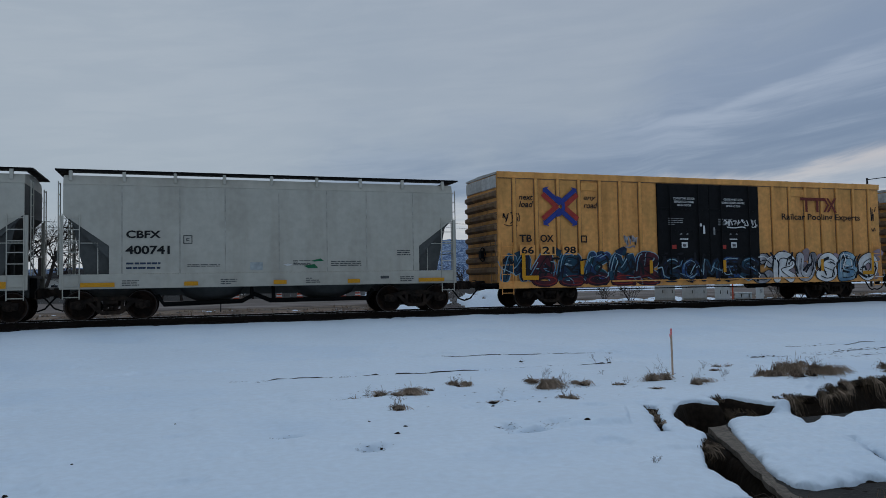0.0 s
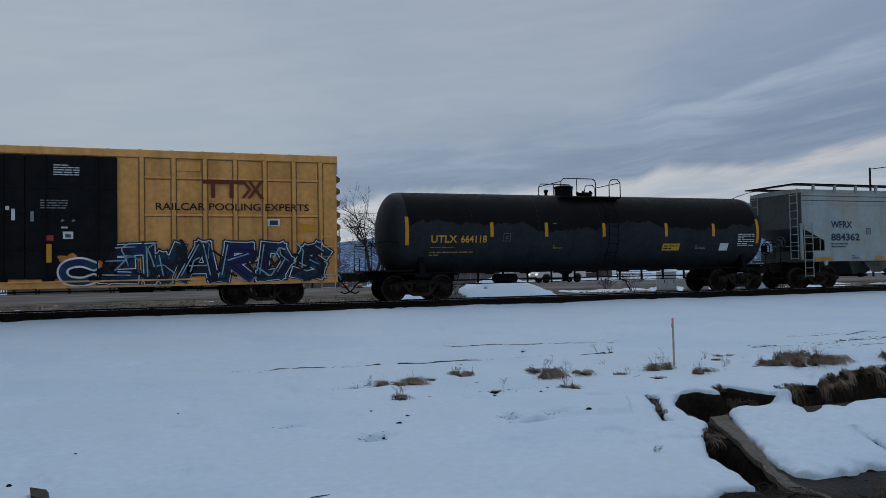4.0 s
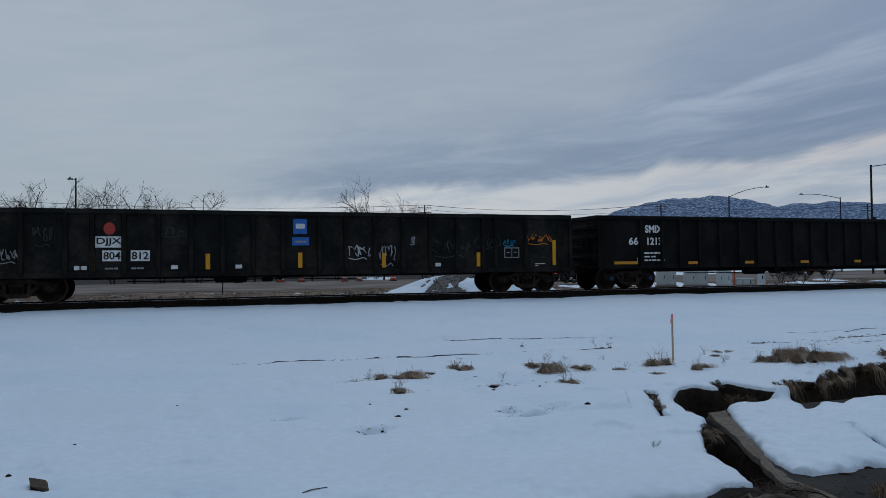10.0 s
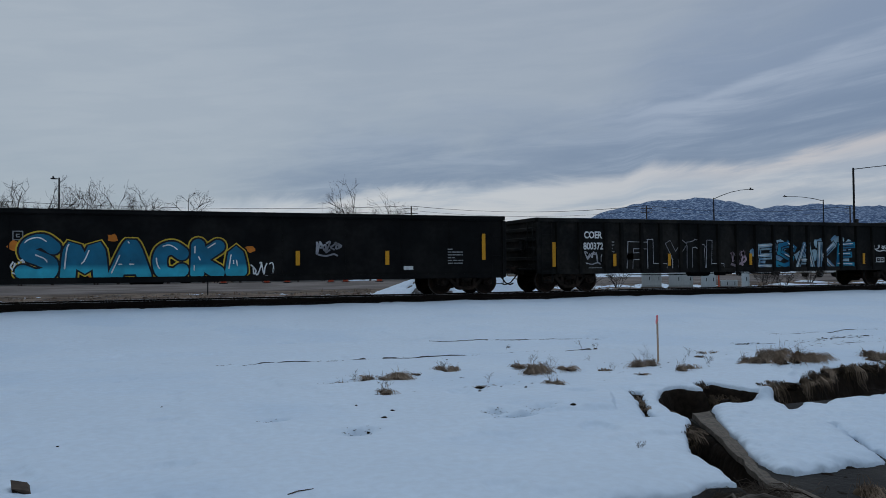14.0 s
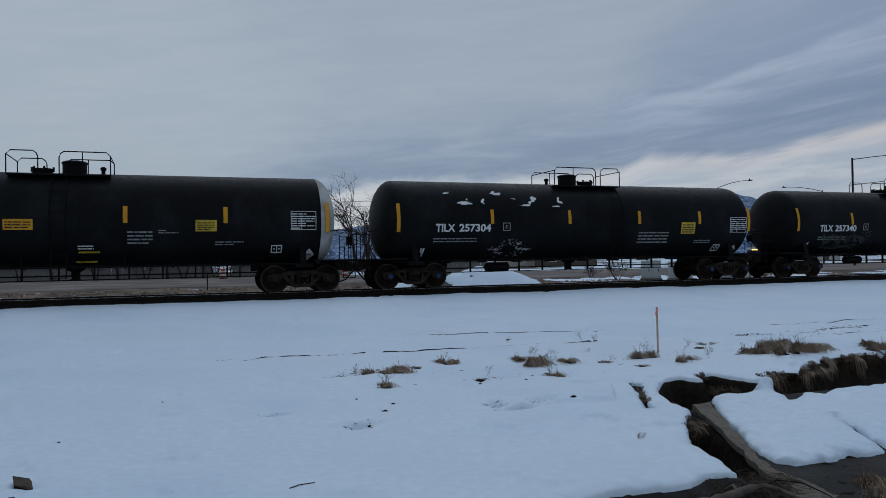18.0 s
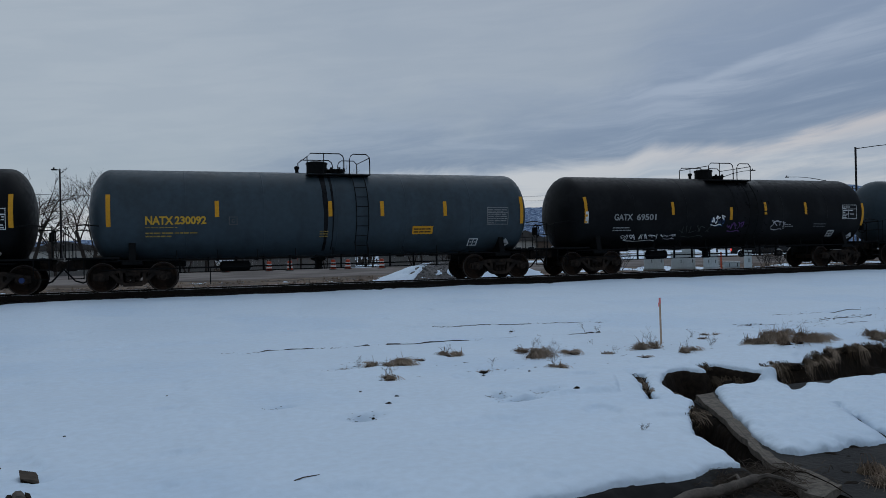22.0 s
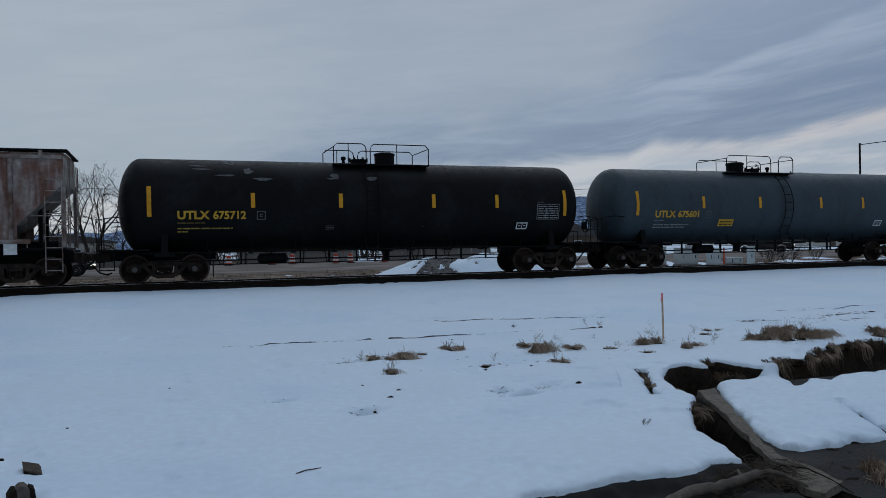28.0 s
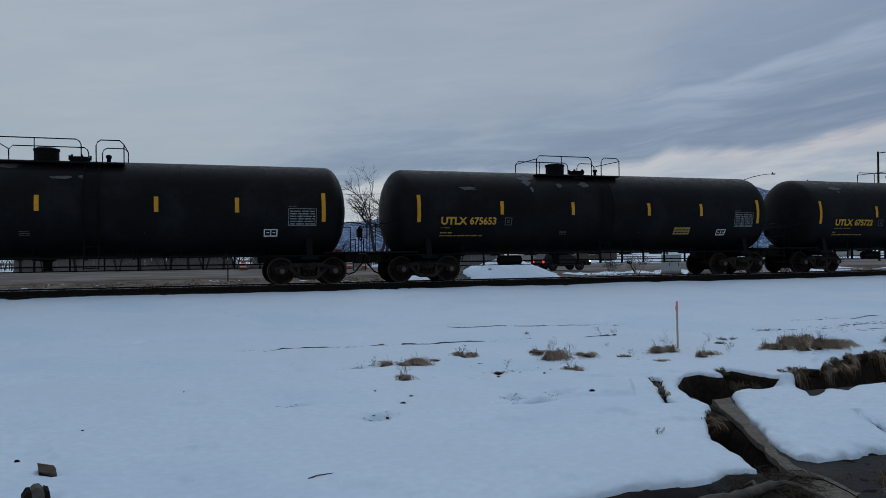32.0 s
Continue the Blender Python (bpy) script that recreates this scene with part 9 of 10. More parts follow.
def lamp_post(az, r, top, toward, arm_end, label, mast=0.0):
    """A street lamp: tapered pole, raking arm and luminaire; mast: height of a signal arm."""
    x, y, _ = out(az, r)
    p = thing("street_lamp", label, "street lamp", "street lamps", pose(x, y, -0.4))
    h = top + 0.4
    part("pole", Shape().lathe([(0.14, 0), (0.14, 0.1), (0.11, 0.12), (0.065 if not mast else 0.10, h)], 10, "z"), POLEDARK, p, smooth=True)
    part("base", Shape().lathe([(0.25, 0), (0.25, 0.12), (0.2, 0.15)], 10, "z"), CONCRETE, p)
    c, s_ = math.cos(radians(toward)), math.sin(radians(toward))
    pts = [(c * u * arm_end[0], s_ * u * arm_end[0], h - 0.15 + arm_end[1] * (1 - (1 - u) ** 2)) for u in (0, 0.25, 0.5, 0.75, 1.0)]
    part("arm", Shape().tube(pts, 0.045, 6, 0.03), POLEDARK, p, smooth=True)
    ex, ey, ez = pts[-1]
    part("luminaire", Shape().box(ex - 0.15 + 0.25 * c, ex + 0.3 + 0.25 * c, ey - 0.15, ey + 0.15, ez - 0.07, ez + 0.05, 0.03), POLEDARK, p)
    part("photocell", Shape().lathe([(0.06, 0), (0.07, 0.14)], 8, "z", (ex + 0.2 * c, ey, ez + 0.05)), POLEDARK, p)
    if mast:
        part("signal_arm", Shape().tube([(0, 0, mast), (c * 4, s_ * 4, mast + 0.15), (c * 11, s_ * 11, mast + 0.25)], 0.09, 8, 0.06), POLEDARK, p, smooth=True)
        part("control_box", Shape().box(0.05, 0.4, -0.2, 0.2, mast - 0.1, mast + 0.6, 0.03), POLEDARK, p)


lamp_post(40.34, 95, 8.95, -42, (4.0, 1.0), "dark steel street lamp with a raking arm")
lamp_post(47.4, 108, 9.2, 138, (4.4, 0.75), "dark steel street lamp with a raking arm")
lamp_post(49.24, 88, 10.85, -40, (7.0, 0.35), "tall dark combined street lamp and signal mast", 5.35)
lamp_post(-6.83, 76, 9.35, -160, (0.3, 0.05), "slender grey street lamp among the trees")


def utility_pole(az, r, top):
    x, y, _ = out(az, r)
    p = thing("utility_pole", "dark wooden utility pole with two crossarms", "utility pole", "utility poles", pose(x, y, -0.4))
    h = top + 0.4
    part("pole", Shape().lathe([(0.17, 0), (0.11, h)], 10, "z"), POLEWOOD, p, smooth=True)
    for k, z in enumerate((h - 0.5, h - 1.3)):
        part("crossarm", Shape().box(-1.2, 1.2, -0.06, 0.06, z - 0.06, z + 0.06, 0.01), POLEWOOD, p)
        for xx in (-1.1, -0.5, 0.5, 1.1):
            part("insulator", Shape().lathe([(0.05, 0), (0.06, 0.08), (0.03, 0.16)], 8, "z", (xx, 0, z + 0.06)), CABINET, p)
    return Vector((x, y, h - 0.4))


POLES = [utility_pole(az, r, t) for az, r, t in ((-28, 118, 10.9), (-17, 119, 10.9), (17.97, 128, 11.4), (35.65, 140, 11.7), (49, 165, 12.0))]
for k, dz in enumerate((-0.3, -0.3, -1.1)):
    for a, b in zip(POLES[:-1], POLES[1:]):
        pts = []
        for i in range(9):
            u = i / 8
            q = a.lerp(b, u)
            pts.append((q.x + (k - 1) * 0.5, q.y, q.z + dz - 1.1 * 4 * u * (1 - u) + 0.3))
        tagged(part("power_wire", Shape().tube(pts, 0.022, 4), WIRE), "thin dark overhead power wire between poles", "wire", "power wires")


def cabinet(az0, az1, r, top, label, step=False):
    x0, y0, _ = out(az0, r)
    x1, y1, _ = out(az1, r)
    w = math.hypot(x1 - x0, y1 - y0)
    c = thing("utility_cabinet", label, "cabinet", "utility cabinets", pose((x0 + x1) / 2, (y0 + y1) / 2, -0.43, 0, 0, -(az0 + az1) / 2))
    h = top + 0.43
    part("body", Shape().box(-w / 2, w / 2, -0.35, 0.35, 0.12, h, 0.02), CABINET, c)
    part("plinth", Shape().box(-w / 2 - 0.06, w / 2 + 0.06, -0.42, 0.42, -0.1, 0.12, 0.02), CONCRETE, c)
    part("cap", Shape().box(-w / 2 - 0.03, w / 2 + 0.03, -0.38, 0.38, h, h + 0.04, 0.012), CABINET, c)
    if step:
        part("raised_section", Shape().box(-0.05, w / 2 - 0.01, -0.34, 0.34, h + 0.04, h + 0.22, 0.02), CABINET, c)
    n = 2 if w > 0.8 else 1
    for k in range(n):
        d0 = -w / 2 + 0.04 + k * (w - 0.08) / n
        door = part("door", Shape().box(d0 + 0.01, d0 + (w - 0.08) / n - 0.01, -0.372, -0.352, 0.2, h - 0.06, 0.006), CABINET, c)
        part("handle", Shape().box(d0 + (w - 0.08) / n - 0.13, d0 + (w - 0.08) / n - 0.09, -0.40, -0.373, h * 0.45, h * 0.45 + 0.2, 0.006), BLACKIRON, door)


cabinet(35.23, 36.64, 47, 0.74, "pale grey steel utility cabinet on a concrete plinth")
cabinet(37.15, 38.84, 47, 0.66, "pale grey stepped utility cabinet with two doors", True)
cabinet(39.39, 40.42, 46.5, 0.60, "pale grey utility cabinet beside the track")
cabinet(40.75, 41.85, 48, 0.02, "low pale grey equipment box")
cabinet(42.12, 42.64, 46, 0.70, "narrow tall grey utility cabinet")
mp = thing("marker_post", "thin orange marker post beside the cabinets", "marker post", m=pose(*out(40.6, 46, -0.43)))
part("post", Shape().box(-0.04, 0.04, -0.02, 0.02, 0, 1.1, 0.006), BARREL, mp)


def build_mound():
    """A heap of crushed stone under melting snow behind the track."""
    c = Vector(out(21.3, 38.5, -0.5))
    m = thing("gravel_heap", "heap of crushed stone half covered by snow", "gravel heap", m=pose(c.x, c.y, c.z, 0, 0, -21.3))
    xs, ys = np.linspace(-5.2, 5.2, 105), np.linspace(-2.6, 2.6, 40)
    gx, gy = np.meshgrid(xs, ys)
    gx, gy = gx.ravel(), gy.ravel()
    bump = lambda cx, w, h: h * np.clip(1 - np.hypot((gx - cx) / w, gy / 2.3), 0, 1) ** 0.9
    z = np.maximum.reduce([bump(-1.0, 3.4, 1.15), bump(1.3, 3.4, 1.15), bump(2.1, 2.7, 1.2), bump(-2.2, 2.3, 0.85)]) + (fractal(gx, gy, 2.0, 4, 71) - 0.5) * 0.12 - 0.03
    me = bpy.data.meshes.new("stone_heap")
    n = len(xs)
    i = (np.arange(len(ys) - 1)[:, None] * n + np.arange(n - 1)[None]).ravel()
    q = np.stack([i, i + 1, i + 1 + n, i + n], 1)
    me.from_pydata(np.stack([gx, gy, z], 1).tolist(), [], q.tolist())
    me.materials.append(STONE)
    part("stone_heap", me, STONE, m)
    bare = (gx > -2.0 + 0.9 * (z - 0.4)) & (gx < -0.35 + 0.25 * np.sin(z * 9))
    patch = fractal(gx, gy, 2.2, 4, 73)
    lie = np.where(bare, np.where((patch > 0.60) & (gx < -0.75), 0.03, -0.12), np.where(patch > 0.24, 0.07, -0.1))
    me2 = bpy.data.meshes.new("snow_cap")
    me2.from_pydata(np.stack([gx, gy, z + lie * (z > 0)], 1).tolist(), [], q.tolist())
    me2.materials.append(SNOW)
    me2.polygons.foreach_set("use_smooth", [True] * len(me2.polygons))
    part("snow_cap", me2, SNOW, m, "smooth snow lying on the heap")
    rng = random.Random(12)
    s = Shape()
    for k in range(900):
        x = rng.uniform(-2.1, -0.2)
        y = rng.uniform(-2.2, 0.3)
        j = int(np.argmin((gx - x) ** 2 + (gy - y) ** 2))
        zz = z[j]
        r = rng.uniform(0.02, 0.055)
        vs = [(x + r * rng.uniform(0.7, 1.3) * a, y + r * rng.uniform(0.7, 1.3) * b, zz + r * rng.uniform(0.6, 1.1) * d) for a, b, d in ((1, 0, 0), (-1, 0, 0), (0, 1, 0), (0, -1, 0), (0, 0, 1), (0, 0, -1))]
        s.add(vs, [(0, 2, 4), (2, 1, 4), (1, 3, 4), (3, 0, 4), (2, 0, 5), (1, 2, 5), (3, 1, 5), (0, 3, 5)])
    part("loose_stones", s, STONE, m, kind="stuff")


build_mound()


def barrel(az, r):
    b = thing("traffic_drum", "orange and white plastic traffic drum", "traffic drum", "drums along the road works", pose(*out(az, r, -0.30)))
    part("drum", Shape().lathe([(0.25, 0.06), (0.24, 0.34), (0.22, 0.36), (0.21, 0.62), (0.20, 0.64), (0.18, 0.84), (0.06, 0.86)], 14, "z"), BARREL, b, smooth=True)
    part("rubber_base", Shape().lathe([(0.36, 0), (0.36, 0.06), (0.3, 0.07)], 14, "z"), TYRE, b)
    for z, rr in ((0.24, 0.251), (0.50, 0.222)):
        part("reflective_band", Shape().lathe([(rr, z), (rr - 0.006, z + 0.13)], 14, "z"), WHITEP, b)


for az in (4.0, 7.1, 8.6, 11.84, 12.94, 15.5):
    barrel(az, 66.5)


def road_vehicle(name, label, category, paint, m, length=5.9, wb=3.7, pickup=True, lit=True, squat=1.0, size=1.0):
    """A pickup or estate car, nose towards +x, in profile panels with glass, wheels, lamps."""
    v = thing(name, label, category, m=m)
    r, x0, x1 = 0.40, -length / 2, length / 2
    ax = (-wb / 2 - 0.05, wb / 2 - 0.05)
    low = [(x0, 0.55), (x0, 1.05), (x0 + 0.05, 1.12)]
    if pickup:
        low += [(x1 - 1.35, 1.15), (x1 - 0.25, 1.08), (x1, 0.9), (x1, 0.5)]
        cab = [(x0 + 1.95, 1.12), (x0 + 2.05, 1.82), (x0 + 2.25, 1.88), (x1 - 2.35, 1.88), (x1 - 2.15, 1.82), (x1 - 1.4, 1.16)]
    else:
        low += [(x1 - 1.25, 1.02), (x1 - 0.25, 0.92), (x1, 0.75), (x1, 0.45)]
        cab = [(x0 + 0.1, 1.10), (x0 + 0.35, 1.62), (x0 + 0.6, 1.68), (x1 - 2.2, 1.68), (x1 - 1.95, 1.6), (x1 - 1.2, 1.04)]
    low, cab = ([(x, 0.45 + (z - 0.45) * squat) for x, z in q] for q in (low, cab))
    arch = []
    for cx in reversed(ax):
        arch += [(cx + 0.52 * math.cos(a), max(0.38, 0.42 + 0.52 * math.sin(a))) for a in np.linspace(0, math.pi, 9)]
    part("body", Shape().prism(low + [(x1, 0.42)] + arch + [(x0, 0.42)], -0.95, 0.95), paint, v)
    part("cab", Shape().prism(cab, -0.82, 0.82), paint, v)
    cx = [p[0] for p in cab]
    z0, z1 = cab[0][1] + 0.1, max(p[1] for p in cab) - 0.12
    mid = (cx[1] + cx[-2]) / 2
    for a, b in ((cx[1] + 0.15, mid - 0.05), (mid + 0.05, cx[-2] - 0.05)):
        part("side_window", Shape().prism([(a, z0), (b + (0.45 if b > mid else 0), z0), (b, z1), (a + 0.08, z1)], -0.826, 0.826), GLASSD, v)
    for wx in ax:
        for sg in (-1, 1):
            wheel = part("wheel", Shape().lathe([(0.22, -0.12), (0.36, -0.12), (r, -0.09), (r, 0.09), (0.36, 0.12), (0.22, 0.12)], 20, "y", (wx, sg * 0.84, r)), TYRE, v, smooth=True)
            rim = Shape().lathe([(0.03, -0.10), (0.08, -0.125), (0.08, -0.10), (0.22, -0.09), (0.25, -0.13), (0.26, -0.08)], 20, "y", (wx, sg * 0.84, r))
            part("rim", rim, ALLOY, wheel, smooth=True)
    part("bumper", Shape().box(x1 - 0.08, x1 + 0.1, -0.9, 0.9, 0.45, 0.68, 0.03), BLACKIRON if not pickup else ALLOY, v)
    part("bumper", Shape().box(x0 - 0.12, x0 + 0.05, -0.9, 0.9, 0.45, 0.66, 0.03), BLACKIRON if not pickup else ALLOY, v)
    for sg in (-1, 1):
        part("tail_light", Shape().box(x0 - 0.02, x0 + 0.08, sg * 0.86 - 0.11, sg * 0.86 + 0.11, 0.75 * squat, 1.02 * squat, 0.01), LAMPRED, v)
        part("head_light", Shape().box(x1 - 0.12, x1 + 0.015, sg * 0.78 - 0.17, sg * 0.78 + 0.17, 0.78 * squat, 0.92 * squat, 0.01), LAMPWHITE if lit else GLASSD, v)
    part("running_board", Shape().box(ax[0] + 0.6, ax[1] - 0.6, -0.98, 0.98, 0.36, 0.44, 0.01), BLACKIRON, v)
    if size != 1.0:
        for ob in v.children_recursive:
            ob.data.transform(Matrix.Scale(size, 4))
    return v


pick = road_vehicle("pickup_truck", "white crew-cab pickup truck driving along the highway", "pickup truck", CARWHITE, pose(-45.7, 54, -0.29))
MOVERS.append((pick, [(0, pose(-45.7, 54, -0.29)), (5.5, pose(-4.45, 54, -0.29)), (8, pose(14.25, 54, -0.29)), (20, pose(104, 54, -0.29)), (32, pose(194, 54, -0.29))]))
suv = road_vehicle("estate_car", "small dark estate car driving along the highway", "car", CARDARK, pose(-230, 47.4, -0.305), 4.4, 2.5, False, squat=0.86, size=0.84)
MOVERS.append((suv, [(0, pose(-230, 47.4, -0.305)), (15, pose(-110, 47.4, -0.305)), (28.5, pose(-1.7, 47.4, -0.305)), (29.5, pose(6.65, 47.4, -0.305)), (30, pose(10.24, 47.4, -0.305)), (32, pose(25.2, 47.4, -0.305))]))
maroon = road_vehicle("sport_utility_car", "maroon utility car driving along the highway", "car", CARMAROON, pose(-73, 57.6, -0.28), 4.9, 2.9, False)
MOVERS.append((maroon, [(0, pose(-72.9, 57.6, -0.28)), (5.6, pose(0.45, 57.6, -0.28)), (6.8, pose(16.15, 57.6, -0.28)), (32, pose(346, 57.6, -0.28))]))
hatch = road_vehicle("hatchback_car", "small dark hatchback driving along the highway", "car", CARDARK, pose(-110, 50.8, -0.30), 4.3, 2.6, False, squat=0.9, size=0.94)
MOVERS.append((hatch, [(0, pose(-110.6, 50.8, -0.30)), (7.5, pose(-6.3, 50.8, -0.30)), (8.5, pose(7.6, 50.8, -0.30)), (32, pose(334, 50.8, -0.30))]))
back = road_vehicle("pickup_truck", "silver-white pickup truck driving the other way along the highway", "pickup truck", CARWHITE, pose(82.5, 68, -0.31, 0, 0, 180), 5.5, 3.5)
MOVERS.append((back, [(0, pose(82.5, 68, -0.31, 0, 0, 180)), (6.9, pose(2.5, 68, -0.31, 0, 0, 180)), (7.7, pose(-6.8, 68, -0.31, 0, 0, 180)), (32, pose(-288, 68, -0.31, 0, 0, 180))]))
late = road_vehicle("pickup_truck", "white long-bed pickup truck driving the other way along the highway", "pickup truck", CARWHITE, pose(491, 67, -0.31, 0, 0, 180), 5.9, 3.7)
MOVERS.append((late, [(0, pose(491, 67, -0.31, 0, 0, 180)), (23.4, pose(11.6, 67, -0.31, 0, 0, 180)), (24.2, pose(-4.6, 67, -0.31, 0, 0, 180)), (32, pose(-164, 67, -0.31, 0, 0, 180))]))
work = road_vehicle("work_truck", "orange road-works truck parked beyond the drums", "truck", BARREL, pose(*out(10.6, 82, -0.33)), 5.6, 3.5, True, False)
parked = road_vehicle("parked_car", "white car parked by the fence", "car", CARWHITE, pose(*out(6.4, 84, -0.36)), 4.6, 2.8, False, False)
parked2 = road_vehicle("parked_car", "white car parked by the fence", "car", CARWHITE, pose(*out(2.0, 84, -0.36)), 4.6, 2.8, False, False)
far_truck = road_vehicle("service_truck", "dark service truck with amber lamps standing at the crossing", "truck", CARDARK, pose(*out(43.2, 92, -0.35)) @ pose(0, 0, 0, 0, 0, -40), 6.2, 3.8, True, True)
part("amber_beacon", Shape().box(-0.6, 0.2, -0.5, 0.5, 1.89, 2.0, 0.02), LAMPAMBER, far_truck)


def house(az, r, w, d, h, wall, turn, label, roof_h=1.6):
    x, y, _ = out(az, r)
    b = thing("house", label, "house", "houses beyond the road", pose(x, y, -0.45, 0, 0, turn))
    part("wall", Shape().box(-w / 2, w / 2, -d / 2, d / 2, 0, h, 0.02), wall, b)
    part("roof", Shape().prism([(-w / 2 - 0.4, h), (w / 2 + 0.4, h), (w / 2 + 0.35, h + 0.15), (0, h + roof_h), (-w / 2 - 0.35, h + 0.15)], -d / 2 - 0.4, d / 2 + 0.4), SHINGLE, b)
    for k in (-0.28, 0.05):
        win = part("window", Shape().box(k * w, k * w + 1.1, -d / 2 - 0.05, -d / 2 - 0.005, 0.9, 2.0, 0.01), WHITEP, b)
        part("pane", Shape().box(k * w + 0.08, k * w + 1.02, -d / 2 - 0.06, -d / 2 - 0.051, 0.98, 1.92), GLASSD, win)
    part("door", Shape().box(w * 0.32, w * 0.32 + 0.95, -d / 2 - 0.05, -d / 2 - 0.005, 0.05, 2.1, 0.01), BROWNWALL, b)


house(26.3, 118, 6, 8, 2.9, STUCCO, -20, "low pale stucco building beyond the road")
house(29.6, 116, 9, 8, 2.7, BROWNWALL, -25, "brown sided house with a pitched roof", 2.0)
house(8.0, 150, 12, 8, 3.0, STUCCO, -6, "pale house behind the fence")
house(-6.5, 140, 14, 8, 3.0, STUCCO, 4, "pale house behind bare trees")
house(45.5, 170, 16, 9, 3.2, STUCCO, -40, "long pale building near the crossing")


def roadside_stuff():
    """Stubble, stones and snow crust on the verge between track and road."""
    rng = random.Random(31)
    s = Shape()
    for k in range(2600):
        x, y = rng.uniform(-14, 60), rng.uniform(29.5, 43.5)
        h = rng.uniform(0.06, 0.24)
        z = float(ground_z(np.array([x]), np.array([y]))[0]) if k % 4 == 0 else z
        if k % 4:
            x, y = px + rng.uniform(-0.2, 0.2), py + rng.uniform(-0.2, 0.2)
        else:
            px, py = x, y
        a = rng.uniform(-0.15, 0.15)
        s.add([(x - 0.02, y, z - 0.02), (x + 0.02, y, z - 0.02), (x + a, y + rng.uniform(-0.1, 0.1), z + h)], [(0, 1, 2)])
    tagged(part("verge_stubble", s, GRASS), "dry stubble on the verge between track and road", "grass", kind="stuff")


roadside_stuff()


def verge_rubble():
    """Broken stones, clods and crusts of old snow along the verge behind the track."""
    rng = random.Random(37)
    for name, mat, n, big, lab in (("verge_stones", STONE, 2200, 0.09, "broken stones scattered on the verge"), ("verge_clods", DIRT, 1800, 0.13, "brown clods of earth on the verge"), ("snow_crusts", SNOW, 420, 0.22, "thin crusts of old snow on the verge")):
        s = Shape()
        at = [(rng.uniform(-16, 62), 28.9 + 14.5 * rng.random() ** 1.4) for _ in range(n)]
        heights = ground_z(np.array([p[0] for p in at]), np.array([p[1] for p in at]))
        for (x, y), z in zip(at, heights.tolist()):
            r = big * rng.uniform(0.3, 1.0)
            f = 0.6 if mat is not SNOW else 0.25
            vs = [(x + r * rng.uniform(0.6, 1.6) * a, y + r * rng.uniform(0.6, 1.3) * b, z + r * f * rng.uniform(0.6, 1.1) * c) for a, b, c in ((1, 0, 0), (-1, 0, 0), (0, 1, 0), (0, -1, 0), (0, 0, 1), (0, 0, -1))]
            s.add(vs, [(0, 2, 4), (2, 1, 4), (1, 3, 4), (3, 0, 4), (2, 0, 5), (1, 2, 5), (3, 1, 5), (0, 3, 5)])
        tagged(part(name, s, mat), lab, "rubble", kind="stuff")


verge_rubble()


def thicket():
    """Leafless scrub behind the fence."""
    rng = random.Random(53)
    s = Shape()
    for k in range(900):
        x, y = rng.uniform(-34, 30), rng.uniform(75.5, 96)
        h = rng.uniform(0.5, 2.1)
        lean, w = rng.uniform(-0.5, 0.5), rng.uniform(0.02, 0.05)
        z = -0.5
        s.tube([(x, y, z), (x + lean * 0.4, y, z + h * 0.5), (x + lean, y + rng.uniform(-0.2, 0.2), z + h)], w, 3, w * 0.4)
        if k % 2:
            s.tube([(x + lean * 0.4, y, z + h * 0.5), (x - lean * 0.6, y, z + h * 0.9)], w * 0.6, 3, w * 0.3)
    tagged(part("scrub_thicket", s, BARK), "leafless dark scrub behind the fence", "scrub", kind="stuff")


thicket()
tp = thing("verge_marker", "thin dark marker post on the verge", "marker post", m=pose(*out(2.9, 42, -0.42)))
part("post", Shape().box(-0.03, 0.03, -0.02, 0.02, 0, 0.95, 0.005), POLEDARK, tp)


# ---- the near field ----
def height_at(x, y, snow=True):
    f = snow_z if snow else ground_z
    return float(max(f(np.array([x]), np.array([y]))[0], ground_z(np.array([x]), np.array([y]))[0]))


def stake():
    x, y = 7.5, 10.2
    s = thing("survey_stake", "wooden survey lath with a fluorescent pink tip", "stake", m=pose(x, y, height_at(x, y) - 0.05, 0.5, -1.4, 12))
    part("lath", Shape().box(-0.019, 0.019, -0.006, 0.006, 0, 0.70, 0.002), LATH, s)
    part("painted_tip", Shape().box(-0.0195, 0.0195, -0.0065, 0.0065, 0.701, 0.80, 0.002), PINK, s, "pink painted tip")
    part("flagging", Shape().box(-0.035, -0.0197, -0.004, 0.004, 0.66, 0.72), PINK, s, "strip of pink flagging tape")


stake()


def blade(s, pts, tk):
    """A bent dry blade, tapering along its five points."""
    vs = []
    for i, p in enumerate(pts[:-1]):
        q = tk * (1 - 0.15 * i)
        vs += [(p[0] - q, p[1], p[2] - q * 0.4), (p[0] + q, p[1], p[2] + q * 0.4)]
    s.add(vs + [pts[-1]], [(0, 1, 3, 2), (2, 3, 5, 4), (4, 5, 7, 6), (6, 7, 8)])


